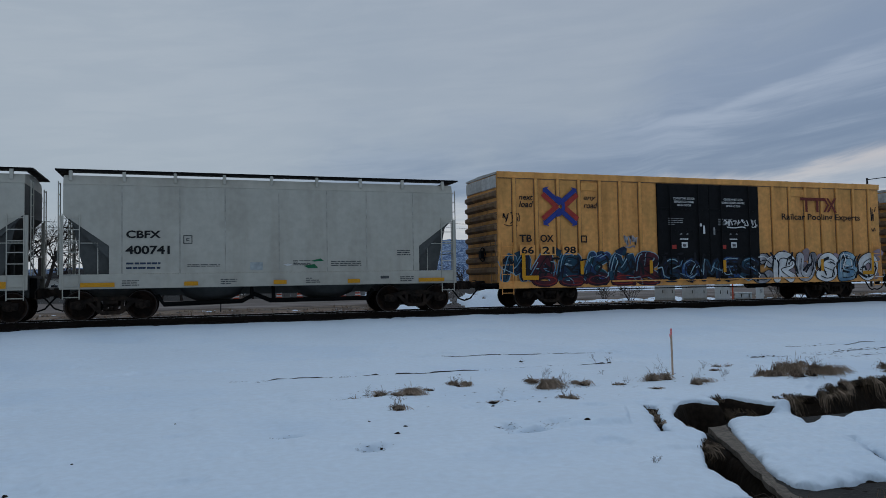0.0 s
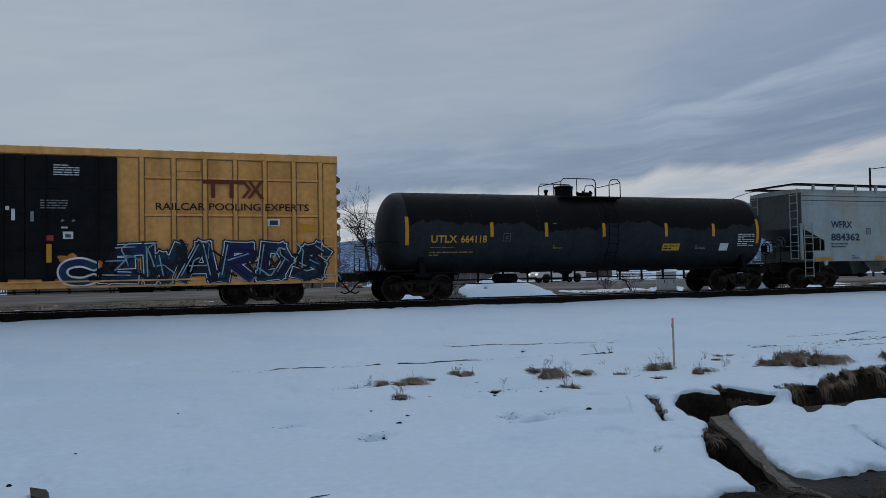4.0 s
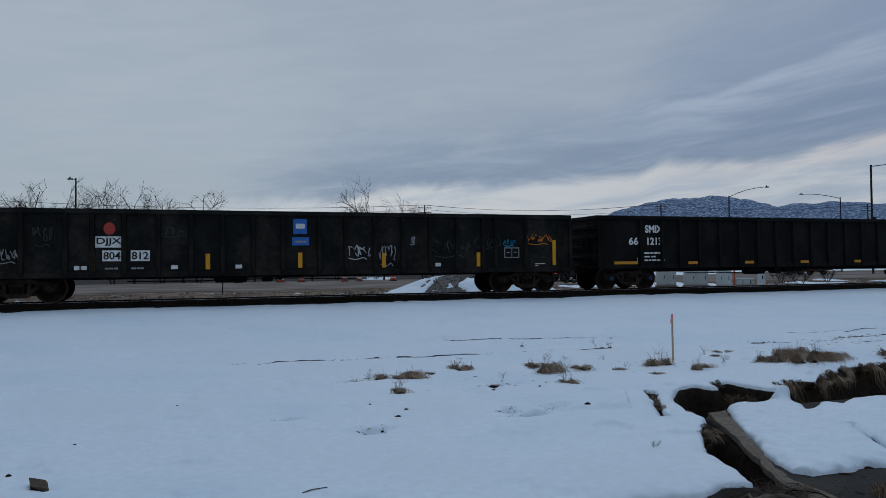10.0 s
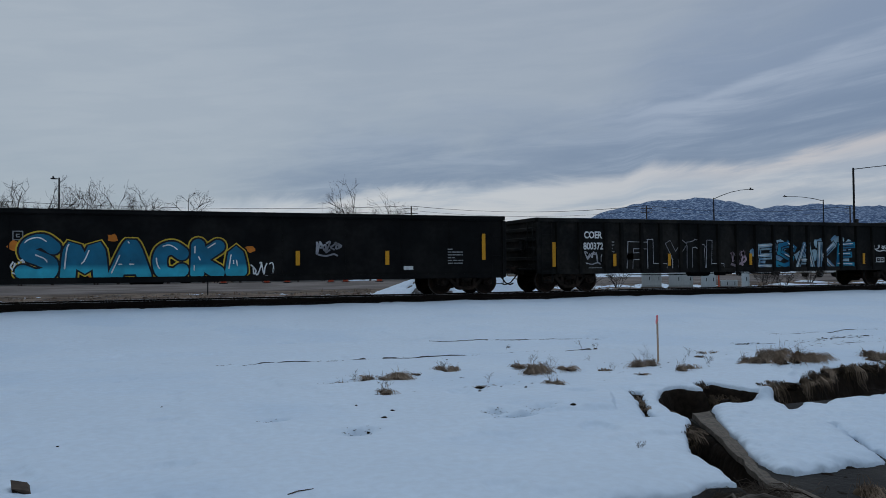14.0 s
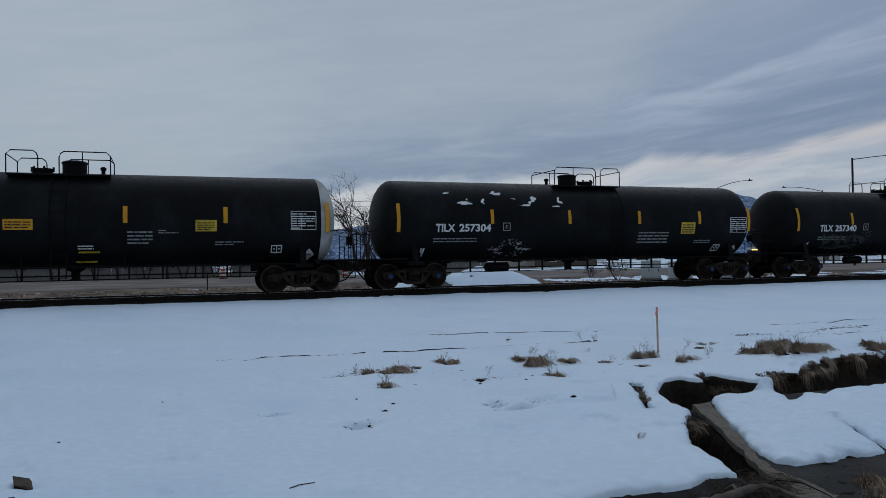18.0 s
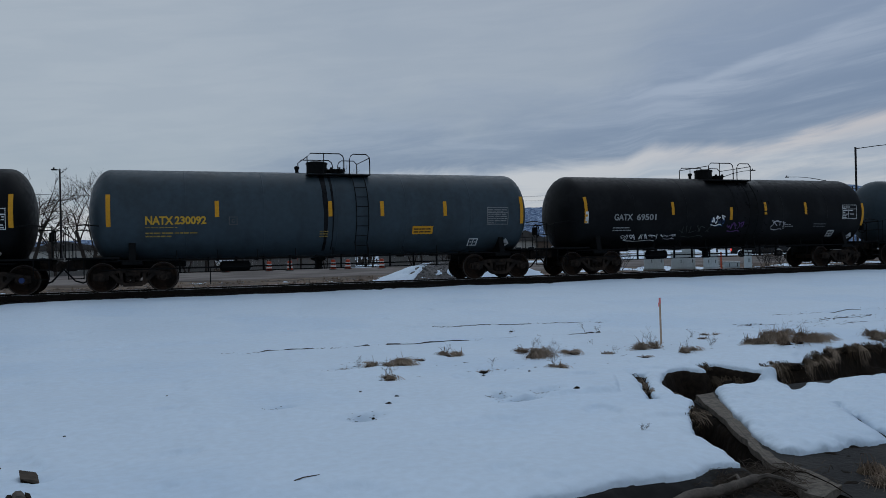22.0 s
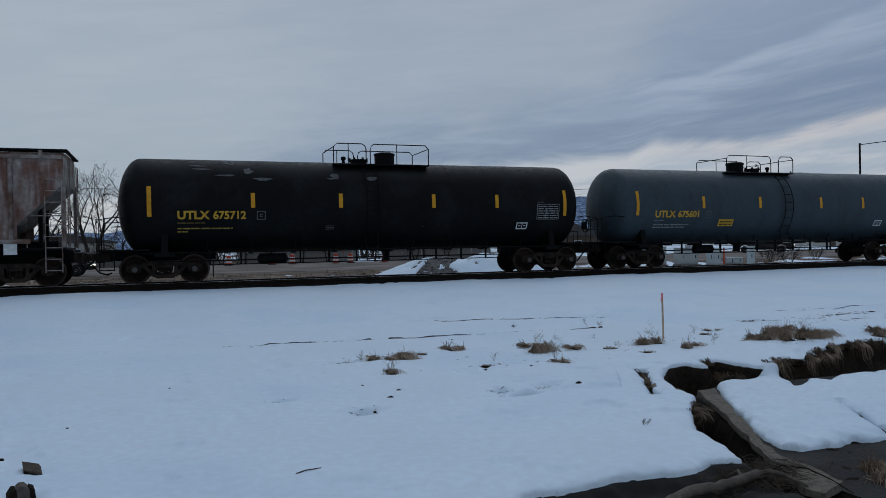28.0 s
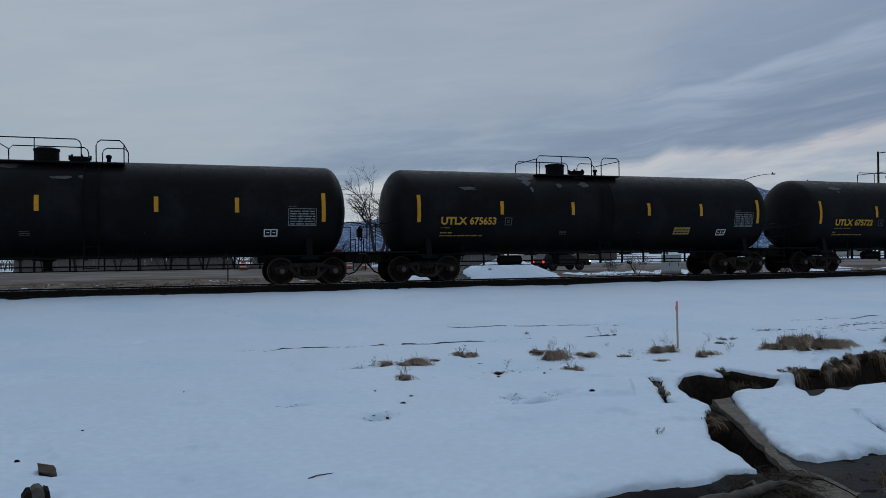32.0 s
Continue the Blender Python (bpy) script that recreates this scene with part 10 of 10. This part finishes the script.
def tuft(x, y, w, h, n, seed, lie=0.6, name="grass_tuft", label="matted clump of dry brown grass in the snow", z=None, mat=None):
    """A matted tussock: a lumpy dark heart under strands that arch out and lie over."""
    rng = random.Random(seed)
    z0 = height_at(x, y) - 0.03 if z is None else z
    t = thing(name, label, "grass", "dry grass clumps", pose(x, y, z0))
    knots = [(rng.uniform(-0.36, 0.36) * w, rng.gauss(0, 0.07) * w, rng.uniform(0.6, 1.0)) for _ in range(max(2, int(w * 7)))]
    locks = [(kn, rng.gauss(kn[0] * 3.0, 0.9) - 1.57 if rng.random() < 0.6 else rng.uniform(0, 6.28), rng.uniform(0.07, 0.30)) for kn in knots for _ in range(5)]
    s = Shape()
    for k in range(int(n * 2.3)):
        (kx, ky, kh), a, reach = locks[int(rng.random() ** 1.4 * len(locks))]
        bx, by = kx + rng.gauss(0, 0.03), ky + rng.gauss(0, 0.025)
        a += rng.gauss(0, 0.28)
        reach *= rng.uniform(0.7, 1.25) * (0.6 + 0.5 * lie) * min(1.0, 0.5 + w)
        up = h * kh * rng.uniform(0.35, 1.0)
        end = -rng.uniform(0.0, 0.05)
        dx, dy = math.cos(a) * reach, math.sin(a) * reach
        wob = rng.gauss(0, 0.015)
        pts = [(bx, by, 0.0), (bx + dx * 0.18, by + dy * 0.18, up * 0.75), (bx + dx * 0.5 + wob, by + dy * 0.5, up), (bx + dx * 0.85 + wob, by + dy * 0.85, (up + end) * 0.55), (bx + dx, by + dy, end)]
        if rng.random() < 0.05:
            pts = [(bx, by, 0), (bx + dx * 0.1, by, up * 0.8), (bx + dx * 0.25, by, up * 1.3), (bx + dx * 0.4, by, up * 1.6), (bx + dx * 0.6, by, up * 1.75)]
        blade(s, pts, rng.uniform(0.0022, 0.0046))
    part("blade_clump", s, mat or (STRAW if seed % 3 else GRASS), t)
    th = Shape()
    for kx, ky, kh in knots:
        bm = bmesh.new()
        bmesh.ops.create_icosphere(bm, subdivisions=2, radius=1.0)
        for v in bm.verts:
            v.co *= 1 + 0.4 * noise.noise(v.co * 1.7 + Vector((seed + kx * 9, 0, 0)))
            v.co = Vector((kx + v.co.x * 0.10 * min(1.0, 0.5 + w), ky + v.co.y * 0.07, v.co.z * h * 0.62 * kh))
        th.take(bm)
    part("thatch", th, BANKGRASS, t, smooth=True)
    so = Shape()
    for kx, ky, kh in knots[::2]:
        bm = bmesh.new()
        bmesh.ops.create_icosphere(bm, subdivisions=2, radius=1.0)
        for v in bm.verts:
            v.co *= 1 + 0.5 * noise.noise(v.co * 2.1 + Vector((seed + kx * 5, 3, 0)))
            v.co = Vector((kx + v.co.x * 0.09 * min(1.0, 0.5 + w), ky - 0.07 + v.co.y * 0.05, 0.022 + v.co.z * 0.022))
        so.take(bm)
    part("bare_soil", so, SOIL, t, "dark melted-out soil at its foot", smooth=True)


for i, (x, y, w, h, n) in enumerate(((2.86, 9.98, 0.72, 0.15, 190), (2.20, 10.04, 0.26, 0.10, 50), (2.54, 8.96, 0.30, 0.10, 60), (4.05, 10.77, 0.38, 0.14, 110), (3.42, 10.39, 0.22, 0.07, 40), (5.20, 10.0, 0.52, 0.19, 170), (4.82, 8.80, 0.22, 0.11, 50),
                                     (5.27, 10.81, 0.36, 0.10, 60), (5.80, 10.25, 0.50, 0.11, 100), (6.24, 9.8, 0.26, 0.08, 50), (6.35, 9.15, 0.24, 0.07, 40), (7.0, 9.85, 0.50, 0.16, 170), (7.34, 9.32, 0.30, 0.14, 90),
                                     (8.75, 9.45, 0.38, 0.15, 120), (9.25, 9.6, 0.55, 0.19, 190), (8.62, 9.0, 0.55, 0.17, 180), (8.95, 8.85, 0.75, 0.20, 260), (9.40, 8.80, 0.6, 0.18, 160), (9.45, 9.95, 0.5, 0.22, 180), (9.95, 10.25, 0.6, 0.22, 190), (9.60, 9.25, 0.5, 0.16, 120), (10.9, 8.98, 0.5, 0.16, 120), (11.3, 9.35, 0.5, 0.18, 120), (8.40, 9.35, 0.28, 0.08, 50),
                                     (3.84, 8.98, 0.16, 0.07, 25), (8.4, 10.4, 0.26, 0.07, 40), (9.0, 10.9, 0.4, 0.08, 50), (4.1, 9.15, 0.2, 0.05, 20))):
    tuft(x, y, w, h, n, 500 + i)
# grass hanging over the cut bank
def drape(x, y, w, drop, n, seed, toward=-1.4, z=None):
    """Matted sods at the rim of a cut bank, their long dry blades hanging down over the bare earth in locks."""
    rng = random.Random(seed)
    z0 = max(height_at(x, y + 0.08, False), height_at(x, y + 0.16, False)) if z is None else z
    t = thing("bank_grass", "dry grass hanging over the cut bank", "grass", "dry grass clumps", pose(x, y, z0))
    light, dark = Shape(), Shape()
    for k in range(max(4, int(w * 16))):
        lx, ly = rng.uniform(-0.5, 0.5) * w, rng.uniform(-0.01, 0.09)
        a, out_, fall = rng.gauss(toward, 0.85), rng.uniform(0.05, 0.20), drop * rng.uniform(0.15, 1.0)
        s = light if rng.random() < 0.38 else dark
        back = rng.random() < 0.38
        for j in range(max(5, int(n / (w * 16)))):
            bx, by = lx + rng.gauss(0, 0.024), ly + rng.gauss(0, 0.02)
            aa, o, f = a + rng.gauss(0, 0.42), out_ * rng.uniform(0.5, 1.4), fall * rng.uniform(0.2, 1.15)
            if back:
                aa, f, o = aa + 2.4, rng.uniform(0.0, 0.04), o * 1.3
            dx, dy, up = math.cos(aa) * o, math.sin(aa) * o, rng.uniform(0.015, 0.05 if back else 0.10)
            blade(s, [(bx, by, -0.02), (bx + dx * 0.35, by + dy * 0.35, up), (bx + dx * 0.8, by + dy * 0.8, up * 0.5 - f * 0.12), (bx + dx * 1.0, by + dy, -f * 0.5), (bx + dx + f * rng.gauss(0, 0.35), by + dy * 1.08, -f)], rng.uniform(0.0024, 0.0048))
    part("straw_locks", light, STRAW, t)
    part("dark_locks", dark, BANKGRASS, t, "dark blades")
    th = Shape()
    for k in range(max(2, int(w * 8))):
        bm = bmesh.new()
        bmesh.ops.create_icosphere(bm, subdivisions=2, radius=1.0)
        kx = rng.uniform(-0.45, 0.45) * w
        for v in bm.verts:
            v.co *= 1 + 0.45 * noise.noise(v.co * 1.9 + Vector((seed + kx * 9, 0, 0)))
            v.co = Vector((kx + v.co.x * 0.09, 0.03 + v.co.y * 0.06, v.co.z * 0.055 - 0.01))
        th.take(bm)
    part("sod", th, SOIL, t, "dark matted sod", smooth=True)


for i, (x, y, w, drop, n) in enumerate(((6.70, 8.25, 0.30, 0.16, 110), (6.88, 8.12, 0.34, 0.24, 150), (7.02, 7.95, 0.28, 0.22, 110), (7.30, 7.72, 0.20, 0.14, 60), (7.52, 7.86, 0.36, 0.42, 200), (7.82, 7.95, 0.40, 0.46, 220), (8.14, 7.93, 0.42, 0.40, 220),
                                        (8.50, 8.04, 0.44, 0.30, 180), (8.80, 8.20, 0.42, 0.22, 150), (9.12, 8.34, 0.45, 0.36, 190), (9.48, 8.42, 0.45, 0.34, 190), (9.85, 8.5, 0.5, 0.26, 150), (10.3, 8.62, 0.5, 0.3, 150), (10.8, 8.72, 0.5, 0.26, 120))):
    drape(x, y, w, drop, n, 600 + i)
# sods in the crack and under the snow's edge beside the curb
for i, (x, y, w, drop, n) in enumerate(((5.60, 8.10, 0.16, 0.10, 50), (5.48, 7.80, 0.16, 0.20, 70), (5.32, 7.52, 0.16, 0.22, 70), (5.16, 7.22, 0.14, 0.16, 50), (4.92, 6.22, 0.14, 0.20, 60), (4.76, 6.0, 0.18, 0.24, 80))):
    drape(x, y, w, drop, n, 640 + i, -1.2, -0.67)


def sprig(x, y, h, seed):
    rng = random.Random(seed)
    t = thing("dry_weed", "thin leafless weed standing in the snow", "weed", "dry weeds", pose(x, y, height_at(x, y) - 0.02))
    s = Shape()
    for k in range(rng.randint(2, 5)):
        grow(s, rng, Vector((rng.uniform(-0.03, 0.03), 0, 0)), Vector((rng.gauss(0, 0.4), rng.gauss(0, 0.3), 1)).normalized(), h * rng.uniform(0.5, 0.9), 0.0028, 2, 0, 2, 0.0014)
    part("stem_spray", s, ROOT, t)


for i, (x, y, h) in enumerate(((5.3, 10.3, 0.42), (5.5, 10.2, 0.34), (6.09, 12.97, 0.16), (7.59, 12.69, 0.28), (7.8, 12.6, 0.2), (2.62, 9.2, 0.28), (4.85, 8.95, 0.3), (4.06, 9.3, 0.25), (6.3, 9.7, 0.2), (7.25, 10.15, 0.38), (8.0, 9.6, 0.26), (9.5, 9.3, 0.4), (2.45, 10.1, 0.2), (4.0, 10.8, 0.22), (7.4, 9.4, 0.24), (6.6, 10.8, 0.18), (8.4, 10.6, 0.2), (5.75, 11.3, 0.16), (5.0, 5.9, 0.1), (3.9, 5.6, 0.14))):
    sprig(x, y, h * 0.72, 700 + i)


def stone(x, y, r, seed, name="stone", label="small dark stone poking out of the snow", mat=None, flat_=0.7):
    rng = random.Random(seed)
    bm = bmesh.new()
    bmesh.ops.create_icosphere(bm, subdivisions=2, radius=r)
    for v in bm.verts:
        v.co *= 1 + 0.35 * (noise.noise(v.co * (1.2 / r) + Vector((seed, 0, 0))))
        v.co.z *= flat_
    s = Shape().take(bm)
    ob = part(name, s, mat or SOIL, smooth=True, at=pose(x, y, height_at(x, y) + r * 0.1, 0, 0, rng.uniform(0, 180)))
    tagged(ob, label, "stone", "stones in the snow")


for i, (x, y, r) in enumerate(CLODS):
    stone(x, y, r * 0.8, 800 + i, "clod", "dark clod of earth melted into the snow")


def broken_block():
    x, y = -0.98, 6.2
    b = thing("broken_block", "broken concrete block tilted out of the snow", "rubble", m=pose(x, y, height_at(x, y) - 0.03, 18, 24, 20))
    part("block_body", Shape().prism([(-0.07, 0.0), (0.045, -0.03), (0.05, 0.035), (0.015, 0.06), (-0.10, 0.05)], -0.07, 0.05), ROOT, b)
    part("dark_side", Shape().prism([(-0.08, 0.01), (0.04, -0.02), (0.042, 0.03), (-0.09, 0.044)], -0.076, -0.0705), SOIL, b, "dark broken face")


broken_block()
stone(-1.28, 6.71, 0.022, 852)


def stump():
    x, y = -0.92, 5.42
    b = thing("stump", "split weathered stump in a melted hollow", "stump", m=pose(x, y, height_at(x, y, False) - 0.02, 8, -6, 15))
    part("heartwood", Shape().prism([(-0.022, 0.0), (0.045, -0.01), (0.05, 0.17), (0.03, 0.20), (0.0, 0.205), (-0.02, 0.19)], -0.05, 0.03), DRIFTWOOD, b)
    part("bark_slab", Shape().prism([(-0.085, 0.0), (-0.024, 0.0), (-0.022, 0.185), (-0.045, 0.19), (-0.075, 0.15)], -0.05, 0.04), SOIL, b, "dark bark")
    part("bark_slab", Shape().prism([(0.047, 0.0), (0.085, 0.0), (0.08, 0.16), (0.052, 0.18)], -0.04, 0.035), SOIL, b, "dark bark")


stump()
tw = part("fallen_twig", Shape().tube([(0.80, 5.30, 0.0), (0.87, 5.33, 0.008), (0.99, 5.36, 0.004)], 0.006, 5, 0.003), ROOT, at=pose(0, 0, height_at(0.88, 5.33)))
tagged(tw, "thin fallen twig lying on the snow", "twig")


def crumbs():
    """Crumbs of frozen earth: along the old ruts, with shade painted under their lips, round the tussocks and on the
    slope.
    """
    rng = random.Random(91)
    rut_s, loose = Shape(), Shape()

    def crumb(s, x, y, r, long):
        z = height_at(x, y)
        vs = [(x + r * long * rng.uniform(0.6, 1.4) * a, y + r * rng.uniform(0.6, 1.4) * b, z + r * 0.55 * rng.uniform(0.5, 1.2) * c) for a, b, c in ((1, 0, 0), (-1, 0, 0), (0, 1, 0), (0, -1, 0), (0, 0, 1), (0, 0, -1), (0.5, 0.4, 0.6), (-0.5, -0.3, 0.7))]
        s.add(vs, [(0, 2, 6), (2, 4, 6), (4, 0, 6), (2, 1, 4), (1, 3, 7), (3, 4, 7), (4, 1, 7), (3, 0, 4), (2, 0, 5), (1, 2, 5), (3, 1, 5), (0, 3, 5)])

    # the broken lip of each rut, a thin scarp painted dark for its shadow, and crumbs along it
    for rut, wide, n, size in zip(RUTS, (0.022, 0.009, 0.016, 0.012, 0.009), (150, 160, 160, 90, 60), (0.010, 0.009, 0.013, 0.011, 0.010)):
        x0, x1 = rut[0] + 0.5, rut[1] - 0.4
        xs = np.arange(x0, x1, 0.035)
        gap = fractal(xs, xs * 0 + rut[2], 1.1, 4, 5)
        run = wide * np.clip((gap - 0.36) * 6.0, 0, 1) * np.clip((xs - x0) / 1.5 + 0.25, 0, 1) * (0.15 + 1.7 * fractal(xs, xs * 0, 7.0, 3, 6)) * np.where(fractal(xs, xs * 0 + rut[2], 3.0, 2, 7) > 0.3, 1, 0)
        ys = rut_y(xs, rut) + 0.05 * (fractal(xs, xs * 0 + 3.0, 4.0, 3, 9) - 0.5)
        vs, fs = [], []
        for x, y, r in zip(xs, ys, run):
            z = height_at(x, y)
            vs += [(x, y - 0.5 * r, z + 0.001), (x, y + 0.5 * r, z + 0.004 + r * 0.9), (x, y + 2.0 * r, z + 0.002)]
        for k in range(len(xs) - 1):
            if run[k] > 0.001 or run[k + 1] > 0.001:
                fs += [(3 * k, 3 * k + 3, 3 * k + 4, 3 * k + 1), (3 * k + 1, 3 * k + 4, 3 * k + 5, 3 * k + 2)]
        rut_s.add(vs, fs)
        for k in range(n):
            x = rng.uniform(x0, x1)
            y = float(rut_y(np.array([x]), rut)[0]) + rng.gauss(0, 0.05 if x < 9 else 0.12)
            if value_noise(np.array([x * 1.3]), np.array([rut[2]]), 5)[0] > 0.3:
                crumb(rut_s, x, y, size * rng.uniform(0.3, 1.0), rng.uniform(2.0, 7.0))
    for cx, cy, rx, ry in HOLLOWS:
        for k in range(44):
            crumb(loose, cx + rng.gauss(0, rx * 0.5), cy + rng.gauss(0, ry * 0.5), rng.uniform(0.002, 0.008), rng.uniform(1.2, 3.5))
    for k in range(60):
        x, y = rng.uniform(2.0, 10.5), rng.gauss(9.8, 0.55)
        crumb(loose, x, y, rng.uniform(0.004, 0.013), rng.uniform(1.5, 4.0))
    tagged(part("rut_shade_and_crumbs", rut_s, RUTDIRTSHADE), "painted shade under old rut lips, with crumbs of dark frozen earth", "earth", kind="stuff")
    tagged(part("loose_crumbs", loose, SOIL), "scattered crumbs of dark earth on the snow", "earth", kind="stuff")


crumbs()


def concrete_works():
    """The broken concrete curb and apron of the ditch."""
    c = Shape().prism([(5.75, 7.20), (6.03, 7.23), (5.77, 6.81), (5.15, 5.74), (4.76, 5.08), (4.58, 4.70), (4.60, 4.42), (4.50, 4.04), (4.20, 3.94), (4.13, 4.04), (4.21, 4.22), (4.43, 4.66), (4.72, 5.20), (5.16, 6.02), (5.45, 6.60)], -0.76, -0.705, "z")
    bm = bmesh.new()
    me = c.mesh("curb", CONCRETE)
    bm.from_mesh(me)
    bmesh.ops.subdivide_edges(bm, edges=bm.edges[:], cuts=5, use_grid_fill=True)
    for v in bm.verts:
        v.co += Vector((noise.noise(v.co * 5), noise.noise(v.co * 5 + Vector((9, 0, 0))), 0.4 * noise.noise(v.co * 7))) * 0.03
    bm.to_mesh(me)
    bm.free()
    tagged(part("concrete_curb", me, CONCRETE), "broken weathered concrete curb along the ditch", "curb")
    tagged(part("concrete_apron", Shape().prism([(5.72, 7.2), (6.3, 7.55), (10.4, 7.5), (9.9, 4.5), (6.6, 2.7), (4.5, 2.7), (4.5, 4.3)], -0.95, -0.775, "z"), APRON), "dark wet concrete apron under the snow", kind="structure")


concrete_works()


def debris():
    """Roots and matted stalks where the ditch spills out."""
    rng = random.Random(77)
    log = Shape()
    pts = [(3.02, 4.12, -0.70), (3.14, 4.17, -0.69), (3.34, 4.25, -0.68), (3.54, 4.25, -0.685), (3.80, 4.28, -0.67), (3.92, 4.31, -0.655), (4.03, 4.32, -0.67), (4.16, 4.36, -0.74)]
    fine_ = []
    for a, b in zip(pts[:-1], pts[1:]):
        fine_ += [Vector(a).lerp(Vector(b), k / 4) + Vector((0, 0, rng.uniform(-0.006, 0.006))) for k in range(4)]
    log.tube(fine_ + [pts[-1]], 0.046, 10, 0.028)
    log.tube([(3.94, 4.31, -0.66), (4.02, 4.26, -0.63), (4.08, 4.18, -0.64), (4.18, 4.06, -0.70)], 0.022, 6, 0.010)
    log.tube([(3.80, 4.28, -0.66), (3.85, 4.38, -0.64), (3.80, 4.46, -0.70)], 0.018, 6, 0.008)
    tagged(part("drift_root", log, DRIFTWOOD, smooth=True), "thick weathered root washed into the ditch", "root")
    s = Shape()
    for k in range(900):
        x, y = rng.gauss(4.0, 0.24), rng.gauss(4.43, 0.12)
        a, ln = rng.uniform(0, 6.28), rng.uniform(0.08, 0.26)
        z = -0.765 + rng.uniform(0, 0.07)
        p = Vector((x, y, z))
        d = Vector((math.cos(a), math.sin(a), rng.uniform(-0.1, 0.3)))
        s.tube([p, p + d * ln * 0.5 + Vector((0, 0, rng.uniform(0, 0.06))), p + d * ln], rng.uniform(0.0018, 0.0045), 3, 0.001)
    tagged(part("matted_stalks", s, ROOT), "tangle of dead stalks and rootlets in the ditch", "debris", kind="stuff")
    w = Shape().tube([(4.15, 4.42, -0.70), (4.27, 4.40, -0.655), (4.40, 4.28, -0.66), (4.42, 4.08, -0.69), (4.44, 3.92, -0.74)], 0.006, 5, 0.004)
    tagged(part("dead_vine", w, SOIL), "thin dead vine arching over the curb", "vine")
    for i, (x, y) in enumerate(((5.06, 4.34), (4.98, 4.12), (5.2, 4.25))):
        tuft(x, y, 0.3, 0.14, 60, 900 + i, 0.8, "ditch_grass", "tall dry grass growing at the ditch's edge", z=-0.80)


debris()


# ---- what moves ----
def train_at(t):
    """How far the train has run along the track at t seconds."""
    for (t0, s0), (t1, s1) in zip(SPEED_ROWS[:-1], SPEED_ROWS[1:]):
        if t <= t1:
            return s0 + (s1 - s0) * (t - t0) / (t1 - t0)
    return SPEED_ROWS[-1][1]


def motions():
    for car, o in CARS:
        walk(car, [(t, pose(o + s, TRACK_Y, 0)) for t, s in SPEED_ROWS])
    places = dict(CARS)
    for ws, car, x in WHEELS:
        # the wheels turn while they roll past
        o = places[car] + x
        t0, t1 = max(0.0, min(32.0, (o - 40) / 11.285)), max(0.0, min(32.0, (o + 14) / 11.285))
        f0, f1 = int(t0 * 30), int(t1 * 30) + 1
        times = [0.0] + [f / 30 for f in range(f0, f1 + 1) if 0 < f < 960] + [32.0]
        rows = []
        for t in times:
            tt = max(f0 / 30, min(f1 / 30, t))
            rows.append((t, pose(x, 0, 0.457) @ Matrix.Rotation(train_at(tt) / 0.457, 4, "Y")))
        walk(ws, rows)
    for mover, rows in MOVERS:
        walk(mover, rows)


motions()
